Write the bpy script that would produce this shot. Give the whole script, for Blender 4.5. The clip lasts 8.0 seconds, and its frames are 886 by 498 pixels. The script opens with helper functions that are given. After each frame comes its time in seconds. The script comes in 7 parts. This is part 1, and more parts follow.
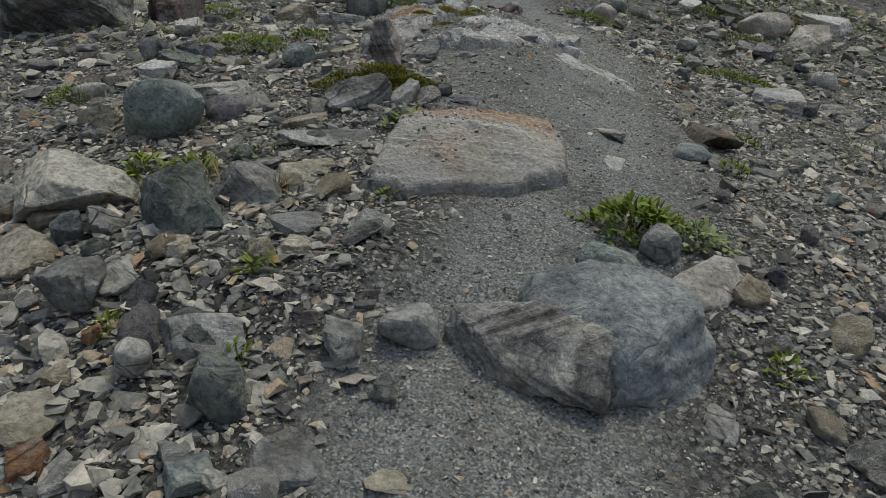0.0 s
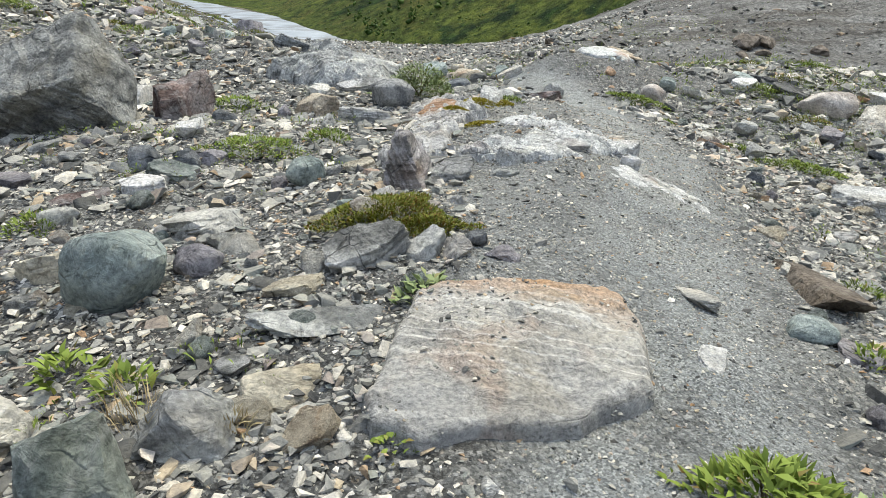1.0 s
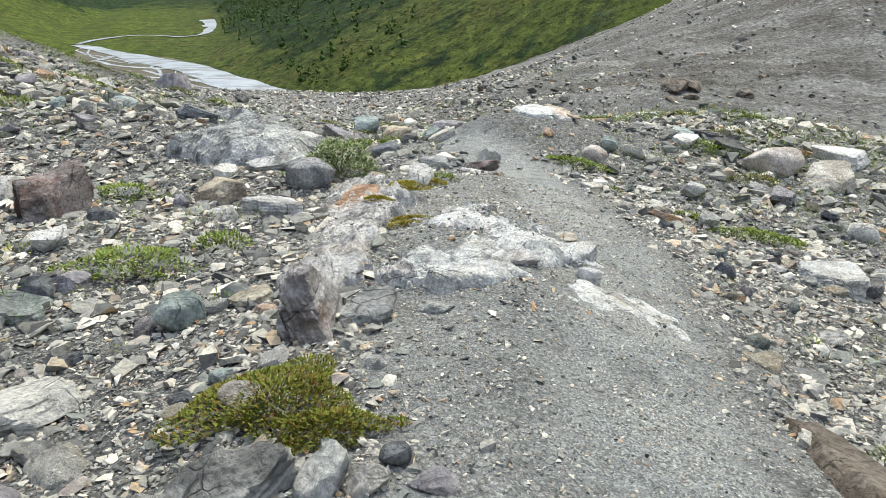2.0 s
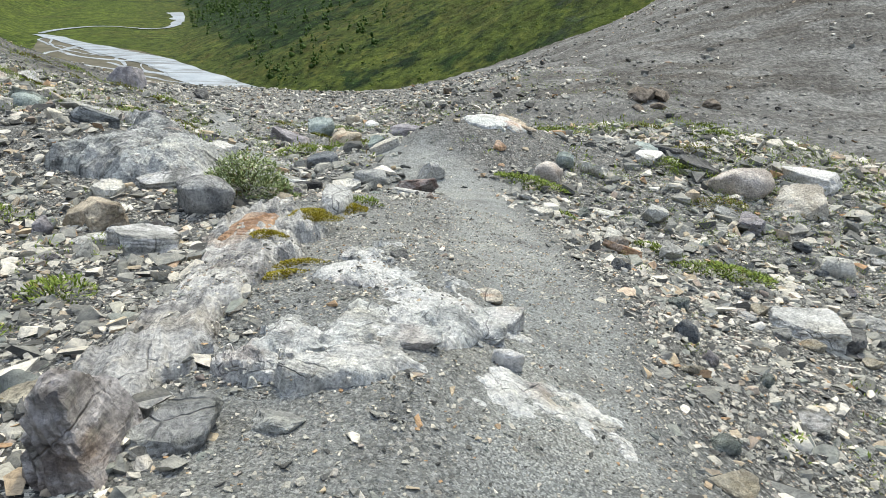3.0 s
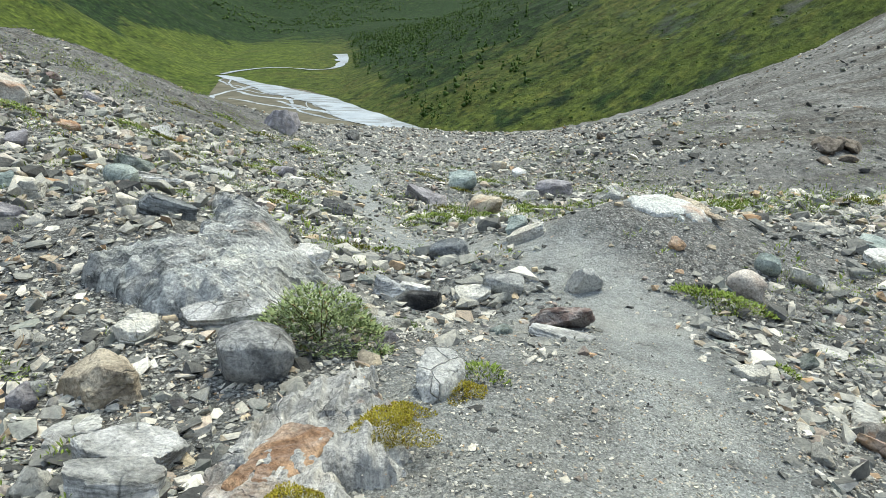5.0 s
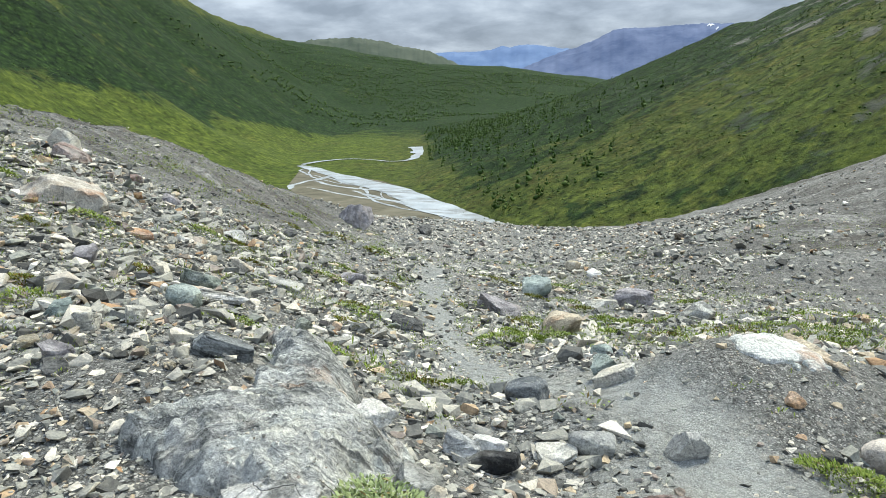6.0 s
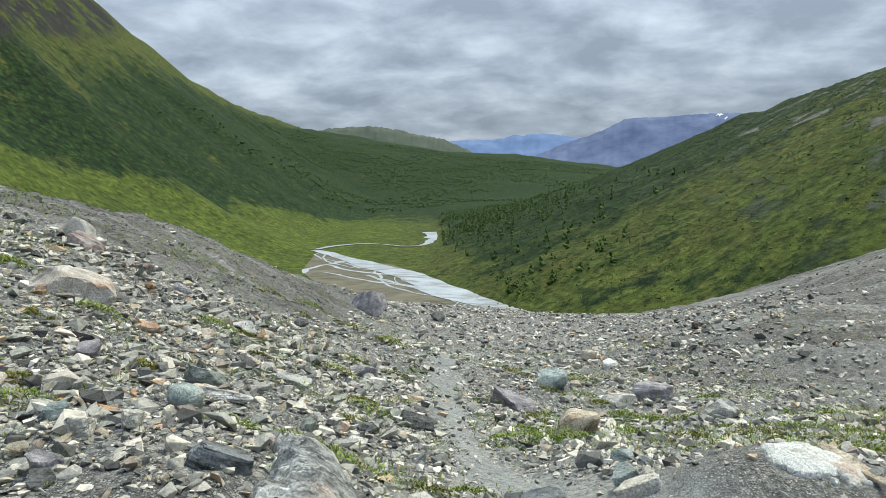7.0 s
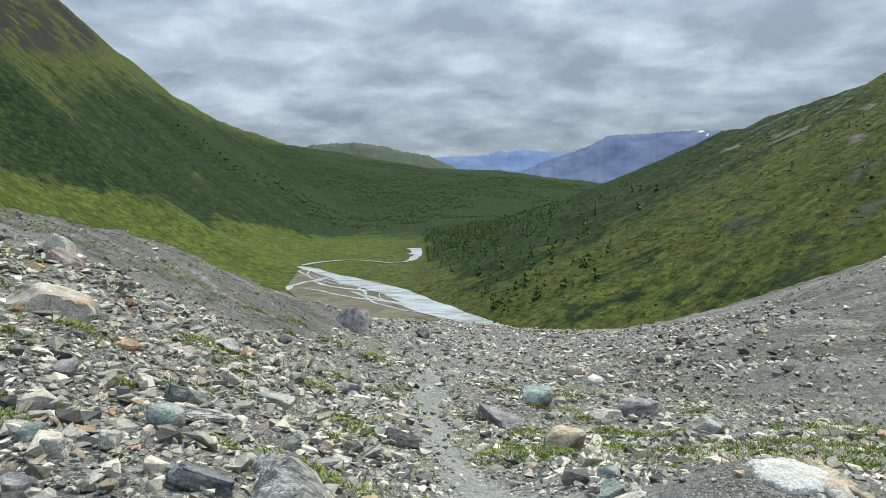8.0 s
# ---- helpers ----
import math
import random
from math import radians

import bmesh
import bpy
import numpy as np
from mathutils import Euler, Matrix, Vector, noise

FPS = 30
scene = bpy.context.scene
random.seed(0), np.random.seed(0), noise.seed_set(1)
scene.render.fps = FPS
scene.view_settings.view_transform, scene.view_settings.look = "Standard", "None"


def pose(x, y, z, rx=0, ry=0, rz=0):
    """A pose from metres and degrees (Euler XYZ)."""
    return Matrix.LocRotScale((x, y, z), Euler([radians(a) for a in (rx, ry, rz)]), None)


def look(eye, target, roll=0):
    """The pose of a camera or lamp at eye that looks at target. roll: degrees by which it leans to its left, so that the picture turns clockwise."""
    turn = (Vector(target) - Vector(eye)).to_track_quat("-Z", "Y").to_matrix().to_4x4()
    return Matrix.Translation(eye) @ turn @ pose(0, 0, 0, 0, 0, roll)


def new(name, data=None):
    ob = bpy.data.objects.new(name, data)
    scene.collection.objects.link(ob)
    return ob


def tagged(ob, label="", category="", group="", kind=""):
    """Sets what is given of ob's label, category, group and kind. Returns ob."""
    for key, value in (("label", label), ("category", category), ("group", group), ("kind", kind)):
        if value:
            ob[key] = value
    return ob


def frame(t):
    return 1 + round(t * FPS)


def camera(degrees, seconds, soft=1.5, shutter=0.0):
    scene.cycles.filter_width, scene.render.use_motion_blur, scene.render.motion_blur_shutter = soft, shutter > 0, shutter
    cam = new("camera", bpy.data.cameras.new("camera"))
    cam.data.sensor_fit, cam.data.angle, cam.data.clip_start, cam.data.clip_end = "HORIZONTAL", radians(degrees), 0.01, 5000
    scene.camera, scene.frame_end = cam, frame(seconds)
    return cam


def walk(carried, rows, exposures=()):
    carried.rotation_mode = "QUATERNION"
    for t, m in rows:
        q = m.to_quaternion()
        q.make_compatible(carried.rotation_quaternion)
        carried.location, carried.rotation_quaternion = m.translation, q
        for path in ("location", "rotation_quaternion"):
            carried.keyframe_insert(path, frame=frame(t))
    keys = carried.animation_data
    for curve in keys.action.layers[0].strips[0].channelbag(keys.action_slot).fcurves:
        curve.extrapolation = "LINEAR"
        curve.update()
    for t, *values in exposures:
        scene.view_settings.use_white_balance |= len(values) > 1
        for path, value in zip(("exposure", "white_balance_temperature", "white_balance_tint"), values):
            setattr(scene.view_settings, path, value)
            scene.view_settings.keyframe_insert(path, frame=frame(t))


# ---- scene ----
cam = camera(62.0, 8.0, soft=0.65)
PATH = [
    (0, (0.023, -0.045, 1.613), (0.018, 1.679, 0.599), 0.1),
    (0.5, (-0.017, 0.56, 1.654), (-0.09, 2.33, 0.726), -0.6),
    (1, (0.03, 1.147, 1.637), (-0.071, 2.944, 0.766), -1.0),
    (1.5, (0.081, 1.68, 1.669), (0.017, 3.503, 0.85), -1.4),
    (2, (0.117, 2.304, 1.706), (0.176, 4.149, 0.935), -1.3),
    (2.2, (0.202, 2.5, 1.668), (0.3, 4.347, 0.907), -1.1),
    (3.3, (0.685, 3.744, 1.584), (0.823, 5.58, 0.803), 1.3),
    (3.5, (0.745, 3.972, 1.589), (0.841, 5.806, 0.795), 1.2),
    (4, (0.809, 4.524, 1.541), (0.724, 6.347, 0.723), 0.3),
    (4.5, (0.686, 5.126, 1.554), (0.457, 6.943, 0.75), -0.8),
    (5, (0.638, 5.786, 1.594), (0.392, 7.651, 0.917), -1.0),
    (5.2, (0.64, 5.976, 1.656), (0.349, 7.854, 1.034), -1.3),
    (6.3, (0.375, 6.769, 1.893), (-0.089, 8.679, 1.526), -0.8),
    (6.5, (0.388, 6.835, 1.912), (-0.087, 8.753, 1.601), -0.8),
    (7, (0.374, 6.882, 1.961), (-0.105, 8.812, 1.745), -0.8),
    (7.5, (0.358, 6.916, 1.945), (-0.104, 8.853, 1.765), -0.8),
    (8, (0.36, 6.941, 1.951), (-0.079, 8.885, 1.778), -0.8),
]
walk(cam, [(t, look(eye, target, roll)) for t, eye, target, roll in PATH],
     exposures=[(0.0, -1.56, 6880, 9), (0.1, -1.36, 6880, 9), (0.2, -0.7, 6880, 9), (0.3, -0.2, 6880, 9), (1.2, -0.20, 6880, 9), (2.2, -0.1, 6880, 9), (3.4, -0.19, 6820, 7), (4.0, -0.27, 6740, 3.2), (4.5, -0.32, 6740, 3.2), (4.9, -0.14, 6740, 3.2), (5.2, -0.08, 6740, 3.2), (6.4, 0.0, 6800, 4.5), (7.0, -0.19, 6800, 4), (8.0, -0.22, 6800, 3.5)])

# ---- sky and light: a bright overcast day ----
SUN_AZ, SUN_EL = radians(25), radians(58)
world = bpy.data.worlds.new("sky")
scene.world = world
world.use_nodes = True
wn, wl = world.node_tree.nodes, world.node_tree.links
wn.clear()


def wmath(op, a, b=None):
    n = wn.new("ShaderNodeMath")
    n.operation = op
    for slot, v in ((0, a), (1, b)):
        if v is None:
            continue
        if isinstance(v, (int, float)):
            n.inputs[slot].default_value = v
        else:
            wl.new(v, n.inputs[slot])
    return n.outputs[0]


coord = wn.new("ShaderNodeTexCoord")
split = wn.new("ShaderNodeSeparateXYZ")
wl.new(coord.outputs["Generated"], split.inputs[0])
up = wmath("MAXIMUM", split.outputs[2], 0.0)
plane = wn.new("ShaderNodeCombineXYZ")
# the cloud deck is a plane overhead, so its puffs flatten towards the horizon
deck = wmath("ADD", up, 0.27)
wl.new(wmath("DIVIDE", split.outputs[0], deck), plane.inputs[0])
wl.new(wmath("DIVIDE", split.outputs[1], deck), plane.inputs[1])


def cloud_noise(scale, detail, rough, distort=0.0):
    n = wn.new("ShaderNodeTexNoise")
    n.inputs["Scale"].default_value = scale
    n.inputs["Detail"].default_value = detail
    n.inputs["Roughness"].default_value = rough
    n.inputs["Distortion"].default_value = distort
    wl.new(plane.outputs[0], n.inputs["Vector"])
    return n.outputs[0]


billow = wmath("ADD", wmath("MULTIPLY", cloud_noise(3.6, 9, 0.56, 0.2), 0.66), wmath("MULTIPLY", cloud_noise(1.1, 3, 0.5, 0.1), 0.34))
ramp = wn.new("ShaderNodeValToRGB")
wl.new(billow, ramp.inputs[0])
ramp.color_ramp.elements[0].position, ramp.color_ramp.elements[0].color = 0.40, (0.325, 0.395, 0.53, 1)
ramp.color_ramp.elements[1].position, ramp.color_ramp.elements[1].color = 0.66, (0.76, 0.865, 1.06, 1)
mid = ramp.color_ramp.elements.new(0.50)
mid.color = (0.465, 0.55, 0.715, 1)
nishita = wn.new("ShaderNodeTexSky")
nishita.sky_type = "NISHITA"
nishita.sun_disc = False
nishita.sun_elevation, nishita.sun_rotation = SUN_EL, SUN_AZ
thin = wn.new("ShaderNodeMix")
thin.data_type = "RGBA"
thin.inputs["Factor"].default_value = 0.93
clear = wn.new("ShaderNodeVectorMath")
clear.operation = "SCALE"
clear.inputs["Scale"].default_value = 0.10
wl.new(nishita.outputs[0], clear.inputs[0])
wl.new(clear.outputs[0], thin.inputs["A"])
wl.new(ramp.outputs[0], thin.inputs["B"])
# an overcast sky is about three times brighter overhead than at the horizon
lift = wmath("ADD", 0.84, wmath("MULTIPLY", wmath("POWER", up, 1.2), 2.35))
back = wn.new("ShaderNodeBackground")
wl.new(thin.outputs["Result"], back.inputs["Color"])
wl.new(lift, back.inputs["Strength"])
wout = wn.new("ShaderNodeOutputWorld")
wl.new(back.outputs[0], wout.inputs[0])

sun_data = bpy.data.lights.new("sun", "SUN")
sun_data.energy, sun_data.angle, sun_data.color = 4.7, radians(16), (1.0, 0.93, 0.75)
sun = new("sun", sun_data)
sun.matrix_world = look((math.sin(SUN_AZ) * 60, math.cos(SUN_AZ) * 60, 60 * math.tan(SUN_EL)), (0, 0, 0))

# ---- materials ----
def tree_of(name):
    m = bpy.data.materials.new(name)
    m.use_nodes = True
    bsdf = m.node_tree.nodes["Principled BSDF"]
    bsdf.inputs["Specular IOR Level"].default_value = 0.12
    return m, m.node_tree.nodes, m.node_tree.links, bsdf


def rgb_mix(nodes, links, factor, a, b, mode="MIX"):
    n = nodes.new("ShaderNodeMix")
    n.data_type, n.blend_type = "RGBA", mode
    for slot, v in (("Factor", factor), ("A", a), ("B", b)):
        if isinstance(v, (int, float)):
            n.inputs[slot].default_value = v
        elif isinstance(v, tuple):
            n.inputs[slot].default_value = (*v, 1)
        else:
            links.new(v, n.inputs[slot])
    return n.outputs["Result"]


def tex_noise(nodes, links, vector, scale, detail=5, rough=0.6, distort=0.0):
    n = nodes.new("ShaderNodeTexNoise")
    n.inputs["Scale"].default_value, n.inputs["Detail"].default_value = scale, detail
    n.inputs["Roughness"].default_value, n.inputs["Distortion"].default_value = rough, distort
    links.new(vector, n.inputs["Vector"])
    return n.outputs[0]


def step_ramp(nodes, links, value, low, high):
    n = nodes.new("ShaderNodeMapRange")
    n.inputs["From Min"].default_value, n.inputs["From Max"].default_value = low, high
    links.new(value, n.inputs["Value"])
    return n.outputs[0]


def ramp_of(nodes, links, value, stops, kind="LINEAR"):
    n = nodes.new("ShaderNodeValToRGB")
    n.color_ramp.interpolation = kind
    while len(n.color_ramp.elements) < len(stops):
        n.color_ramp.elements.new(0.5)
    for e, (at, colour) in zip(n.color_ramp.elements, stops):
        e.position, e.color = at, (*colour, 1)
    links.new(value, n.inputs[0])
    return n.outputs[0]


def bumped(nodes, links, bsdf, height, strength, distance):
    n = nodes.new("ShaderNodeBump")
    n.inputs["Strength"].default_value, n.inputs["Distance"].default_value = strength, distance
    links.new(height, n.inputs["Height"])
    links.new(n.outputs[0], bsdf.inputs["Normal"])


def mathn(nodes, links, op, a, b):
    n = nodes.new("ShaderNodeMath")
    n.operation = op
    for slot, v in ((0, a), (1, b)):
        if isinstance(v, (int, float)):
            n.inputs[slot].default_value = v
        else:
            links.new(v, n.inputs[slot])
    return n.outputs[0]


def attr(nodes, name):
    n = nodes.new("ShaderNodeAttribute")
    n.attribute_name = name
    return n.outputs["Fac"]


def coords(nodes, which="Object"):
    return nodes.new("ShaderNodeTexCoord").outputs[which]


def ground_material():
    m, nodes, links, bsdf = tree_of("moraine_gravel")
    v = coords(nodes)
    cell = nodes.new("ShaderNodeTexVoronoi")
    cell.inputs["Scale"].default_value = 85
    links.new(v, cell.inputs["Vector"])
    fine = nodes.new("ShaderNodeTexVoronoi")
    fine.inputs["Scale"].default_value = 130
    links.new(v, fine.inputs["Vector"])
    big = tex_noise(nodes, links, v, 0.9, 6, 0.62)
    grit = tex_noise(nodes, links, v, 24, 6, 0.7)
    stone = ramp_of(nodes, links, cell.outputs["Color"], [(0.0, (0.05, 0.052, 0.052)), (0.3, (0.11, 0.113, 0.111)), (0.55, (0.19, 0.194, 0.188)), (0.8, (0.31, 0.313, 0.30)), (0.95, (0.48, 0.48, 0.46))])
    def packed(scale, cover):
        """Packed angular stones with dark gaps, each of its own tone."""
        n = nodes.new("ShaderNodeTexVoronoi")
        n.inputs["Scale"].default_value = scale
        warp = nodes.new("ShaderNodeVectorMath")
        warp.operation = "ADD"
        links.new(v, warp.inputs[0])
        jig = nodes.new("ShaderNodeTexNoise")
        jig.inputs["Scale"].default_value, jig.inputs["Detail"].default_value = scale * 0.8, 3
        size = nodes.new("ShaderNodeVectorMath")
        size.operation = "SCALE"
        size.inputs["Scale"].default_value = 0.55 / scale
        links.new(v, jig.inputs["Vector"])
        links.new(jig.outputs["Color"], size.inputs[0])
        links.new(size.outputs[0], warp.inputs[1])
        links.new(warp.outputs[0], n.inputs["Vector"])
        tone_ = ramp_of(nodes, links, n.outputs["Color"], [(0.0, (0.06, 0.063, 0.065)), (0.3, (0.15, 0.156, 0.155)), (0.5, (0.26, 0.267, 0.262)), (0.66, (0.38, 0.382, 0.368)), (0.78, (0.50, 0.50, 0.48)), (0.88, (0.33, 0.265, 0.195)), (1.0, (0.60, 0.60, 0.58))])
        return tone_, step_ramp(nodes, links, n.outputs["Distance"], cover, cover - 0.12), n.outputs["Distance"]

    soil = rgb_mix(nodes, links, grit, (0.012, 0.0125, 0.0125), (0.085, 0.087, 0.085))
    base = rgb_mix(nodes, links, step_ramp(nodes, links, grit, 0.36, 0.6), soil, stone)
    mid_tone, mid_mask, mid_far = packed(34, 0.46)
    base = rgb_mix(nodes, links, mathn(nodes, links, "MULTIPLY", mid_mask, step_ramp(nodes, links, grit, 0.34, 0.48)), base, mid_tone)
    big_tone, big_mask, big_far = packed(9.5, 0.50)
    beyond = attr(nodes, "distant")
    base = rgb_mix(nodes, links, mathn(nodes, links, "MULTIPLY", big_mask, beyond), base, big_tone)
    chip = ramp_of(nodes, links, fine.outputs["Color"], [(0.0, (0.10, 0.106, 0.105)), (0.4, (0.24, 0.254, 0.25)), (0.7, (0.38, 0.398, 0.39)), (1.0, (0.62, 0.64, 0.625))])
    dust = rgb_mix(nodes, links, step_ramp(nodes, links, tex_noise(nodes, links, v, 7, 6, 0.65), 0.48, 1.1), chip, (0.45, 0.485, 0.475))
    trod = mathn(nodes, links, "MULTIPLY", attr(nodes, "trodden"), step_ramp(nodes, links, tex_noise(nodes, links, v, 2.6, 5, 0.65), 0.22, 0.5))
    colour = rgb_mix(nodes, links, trod, base, dust)
    dirt = mathn(nodes, links, "MULTIPLY", attr(nodes, "damp"), step_ramp(nodes, links, tex_noise(nodes, links, v, 1.7, 5, 0.6), 0.38, 0.62))
    colour = rgb_mix(nodes, links, dirt, colour, (0.034, 0.032, 0.03))
    tone = ramp_of(nodes, links, big, [(0.25, (0.74, 0.76, 0.78)), (0.5, (1, 1, 1)), (0.78, (1.14, 1.1, 1.03))])
    colour = rgb_mix(nodes, links, 1.0, colour, tone, "MULTIPLY")
    far = rgb_mix(nodes, links, step_ramp(nodes, links, tex_noise(nodes, links, v, 0.22, 6, 0.65), 0.36, 0.62), (0.090, 0.089, 0.086), (0.165, 0.168, 0.165))
    far = rgb_mix(nodes, links, 1.0, far, ramp_of(nodes, links, tex_noise(nodes, links, v, 3.6, 8, 0.85), [(0.36, (0.30, 0.30, 0.30)), (0.5, (1, 1, 1)), (0.62, (2.1, 2.08, 2.02))]), "MULTIPLY")
    run = nodes.new("ShaderNodeMapping")
    run.inputs["Rotation"].default_value, run.inputs["Scale"].default_value = (0, 0, radians(28)), (0.16, 1.0, 0.3)
    links.new(v, run.inputs["Vector"])
    far = rgb_mix(nodes, links, 1.0, far, ramp_of(nodes, links, tex_noise(nodes, links, run.outputs[0], 0.35, 6, 0.7, 0.4), [(0.36, (0.62, 0.58, 0.54)), (0.5, (1, 1, 1)), (0.64, (1.3, 1.3, 1.3))]), "MULTIPLY")
    colour = rgb_mix(nodes, links, attr(nodes, "scree"), colour, far)
    links.new(colour, bsdf.inputs["Base Color"])
    bsdf.inputs["Roughness"].default_value = 0.92
    rough = mathn(nodes, links, "ADD", mathn(nodes, links, "MULTIPLY", cell.outputs["Distance"], -0.35), mathn(nodes, links, "ADD", grit, tex_noise(nodes, links, v, 95, 5, 0.7)))
    rough = mathn(nodes, links, "ADD", rough, mathn(nodes, links, "MULTIPLY", mid_far, -0.9))
    rough = mathn(nodes, links, "ADD", rough, mathn(nodes, links, "MULTIPLY", mathn(nodes, links, "MULTIPLY", big_far, beyond), -4.0))
    bumped(nodes, links, bsdf, rough, 1.0, 0.018)
    return m


def pebble_material(name, tone=(1.0, 1.0, 1.0)):
    m, nodes, links, bsdf = tree_of(name)
    v = coords(nodes)
    geo = nodes.new("ShaderNodeNewGeometry")
    tint = ramp_of(nodes, links, geo.outputs["Random Per Island"], [
        (0.00, (0.055, 0.058, 0.061)), (0.10, (0.12, 0.126, 0.129)), (0.22, (0.21, 0.222, 0.222)), (0.36, (0.28, 0.291, 0.284)),
        (0.50, (0.41, 0.413, 0.398)), (0.58, (0.20, 0.228, 0.226)), (0.70, (0.48, 0.472, 0.44)), (0.82, (0.60, 0.597, 0.57)),
        (0.87, (0.22, 0.195, 0.19)), (0.93, (0.45, 0.40, 0.315)), (0.965, (0.36, 0.24, 0.15)), (0.985, (0.70, 0.70, 0.68))])
    speck = tex_noise(nodes, links, v, 38, 6, 0.7)
    shade = ramp_of(nodes, links, speck, [(0.28, (0.66, 0.66, 0.67)), (0.5, (1, 1, 1)), (0.74, (1.28, 1.27, 1.24))])
    colour = rgb_mix(nodes, links, 1.0, tint, shade, "MULTIPLY")
    patch = tex_noise(nodes, links, v, 11, 6, 0.68, 0.5)
    colour = rgb_mix(nodes, links, 1.0, colour, ramp_of(nodes, links, patch, [(0.34, (0.66, 0.67, 0.69)), (0.5, (1, 1, 1)), (0.66, (1.22, 1.19, 1.12))]), "MULTIPLY")
    colour = rgb_mix(nodes, links, 1.0, colour, tone, "MULTIPLY")
    links.new(colour, bsdf.inputs["Base Color"])
    bsdf.inputs["Roughness"].default_value = 0.86
    bumped(nodes, links, bsdf, mathn(nodes, links, "ADD", speck, mathn(nodes, links, "MULTIPLY", patch, 1.6)), 0.8, 0.016)
    return m


def rock_material(name, dark, light, band=0.0, rust=0.0, pale=0.0, lichen=0.15, scale=1.0, vein=0.0, band_turn=(0.0, 0.0, 0.0), strata=0.0, lines=0.0, crack=0.4):
    """Weathered stone: grain, blotches, bedding bands, rust, pale crust, lichen spots, white veins and cracks."""
    m, nodes, links, bsdf = tree_of(name)
    v = coords(nodes)
    info = nodes.new("ShaderNodeObjectInfo")
    shift = nodes.new("ShaderNodeVectorMath")
    shift.operation = "ADD"
    links.new(v, shift.inputs[0])
    off = nodes.new("ShaderNodeVectorMath")
    off.operation = "SCALE"
    off.inputs[0].default_value = (17.0, 9.0, 23.0)
    links.new(info.outputs["Random"], off.inputs["Scale"])
    links.new(off.outputs[0], shift.inputs[1])
    p = shift.outputs[0]
    blotch = tex_noise(nodes, links, p, 3.2 * scale, 6, 0.62, 0.4)
    grain = tex_noise(nodes, links, p, 42 * scale, 5, 0.62)
    colour = rgb_mix(nodes, links, step_ramp(nodes, links, blotch, 0.40, 0.60), dark, light)
    warm = step_ramp(nodes, links, tex_noise(nodes, links, p, 1.3 * scale, 4, 0.6, 0.5), 0.5, 0.68)
    colour = rgb_mix(nodes, links, mathn(nodes, links, "MULTIPLY", warm, 0.35), colour, tuple(c * k for c, k in zip(light, (1.05, 0.92, 0.7))))
    height = mathn(nodes, links, "ADD", mathn(nodes, links, "MULTIPLY", grain, 0.3), mathn(nodes, links, "MULTIPLY", tex_noise(nodes, links, p, 11 * scale, 8, 0.7, 0.6), 1.5))
    if band:
        turn = nodes.new("ShaderNodeMapping")
        turn.inputs["Rotation"].default_value = band_turn
        turn.inputs["Scale"].default_value = (0.8, 0.8, 5.0)
        links.new(p, turn.inputs["Vector"])
        layers = tex_noise(nodes, links, turn.outputs[0], 2.2 * scale, 4, 0.6, 0.8)
        colour = rgb_mix(nodes, links, mathn(nodes, links, "MULTIPLY", step_ramp(nodes, links, layers, 0.46, 0.62), band), colour, tuple(min(0.75, 1.9 * c) for c in light))
        colour = rgb_mix(nodes, links, mathn(nodes, links, "MULTIPLY", step_ramp(nodes, links, layers, 0.46, 0.34), band), colour, tuple(0.5 * c for c in dark))
        height = mathn(nodes, links, "ADD", height, mathn(nodes, links, "MULTIPLY", layers, 1.2 * band))
    if lines:
        # thin white veins along the bedding, and a rusty margin
        course = nodes.new("ShaderNodeCombineXYZ")
        links.new(mathn(nodes, links, "MULTIPLY", attr(nodes, "strata"), 0.3), course.inputs[2])
        links.new(mathn(nodes, links, "MULTIPLY", blotch, 0.35), course.inputs[0])
        thread = mathn(nodes, links, "ABSOLUTE", mathn(nodes, links, "SUBTRACT", tex_noise(nodes, links, course.outputs[0], 2.0, 1, 0.5), 0.5), 0.0)
        colour = rgb_mix(nodes, links, mathn(nodes, links, "MULTIPLY", step_ramp(nodes, links, thread, 0.028, 0.008), lines), colour, (0.66, 0.65, 0.61))
        edge = mathn(nodes, links, "ADD", mathn(nodes, links, "MULTIPLY", attr(nodes, "strata"), 0.16), mathn(nodes, links, "MULTIPLY", blotch, 0.9))
        colour = rgb_mix(nodes, links, mathn(nodes, links, "MULTIPLY", step_ramp(nodes, links, edge, 1.05, 1.6), 0.75), colour, (0.50, 0.27, 0.11))
        colour = rgb_mix(nodes, links, mathn(nodes, links, "MULTIPLY", step_ramp(nodes, links, edge, 0.35, -0.5), 0.6), colour, (0.27, 0.275, 0.275))
    if strata:
        flat = nodes.new("ShaderNodeSeparateXYZ")
        links.new(p, flat.inputs[0])
        lay = nodes.new("ShaderNodeCombineXYZ")
        links.new(mathn(nodes, links, "MULTIPLY", flat.outputs[0], 0.7), lay.inputs[0])
        links.new(mathn(nodes, links, "MULTIPLY", flat.outputs[1], 0.7), lay.inputs[1])
        links.new(mathn(nodes, links, "MULTIPLY", attr(nodes, "strata"), 1.3), lay.inputs[2])
        beds = tex_noise(nodes, links, lay.outputs[0], 1.5, 5, 0.66, 0.6)
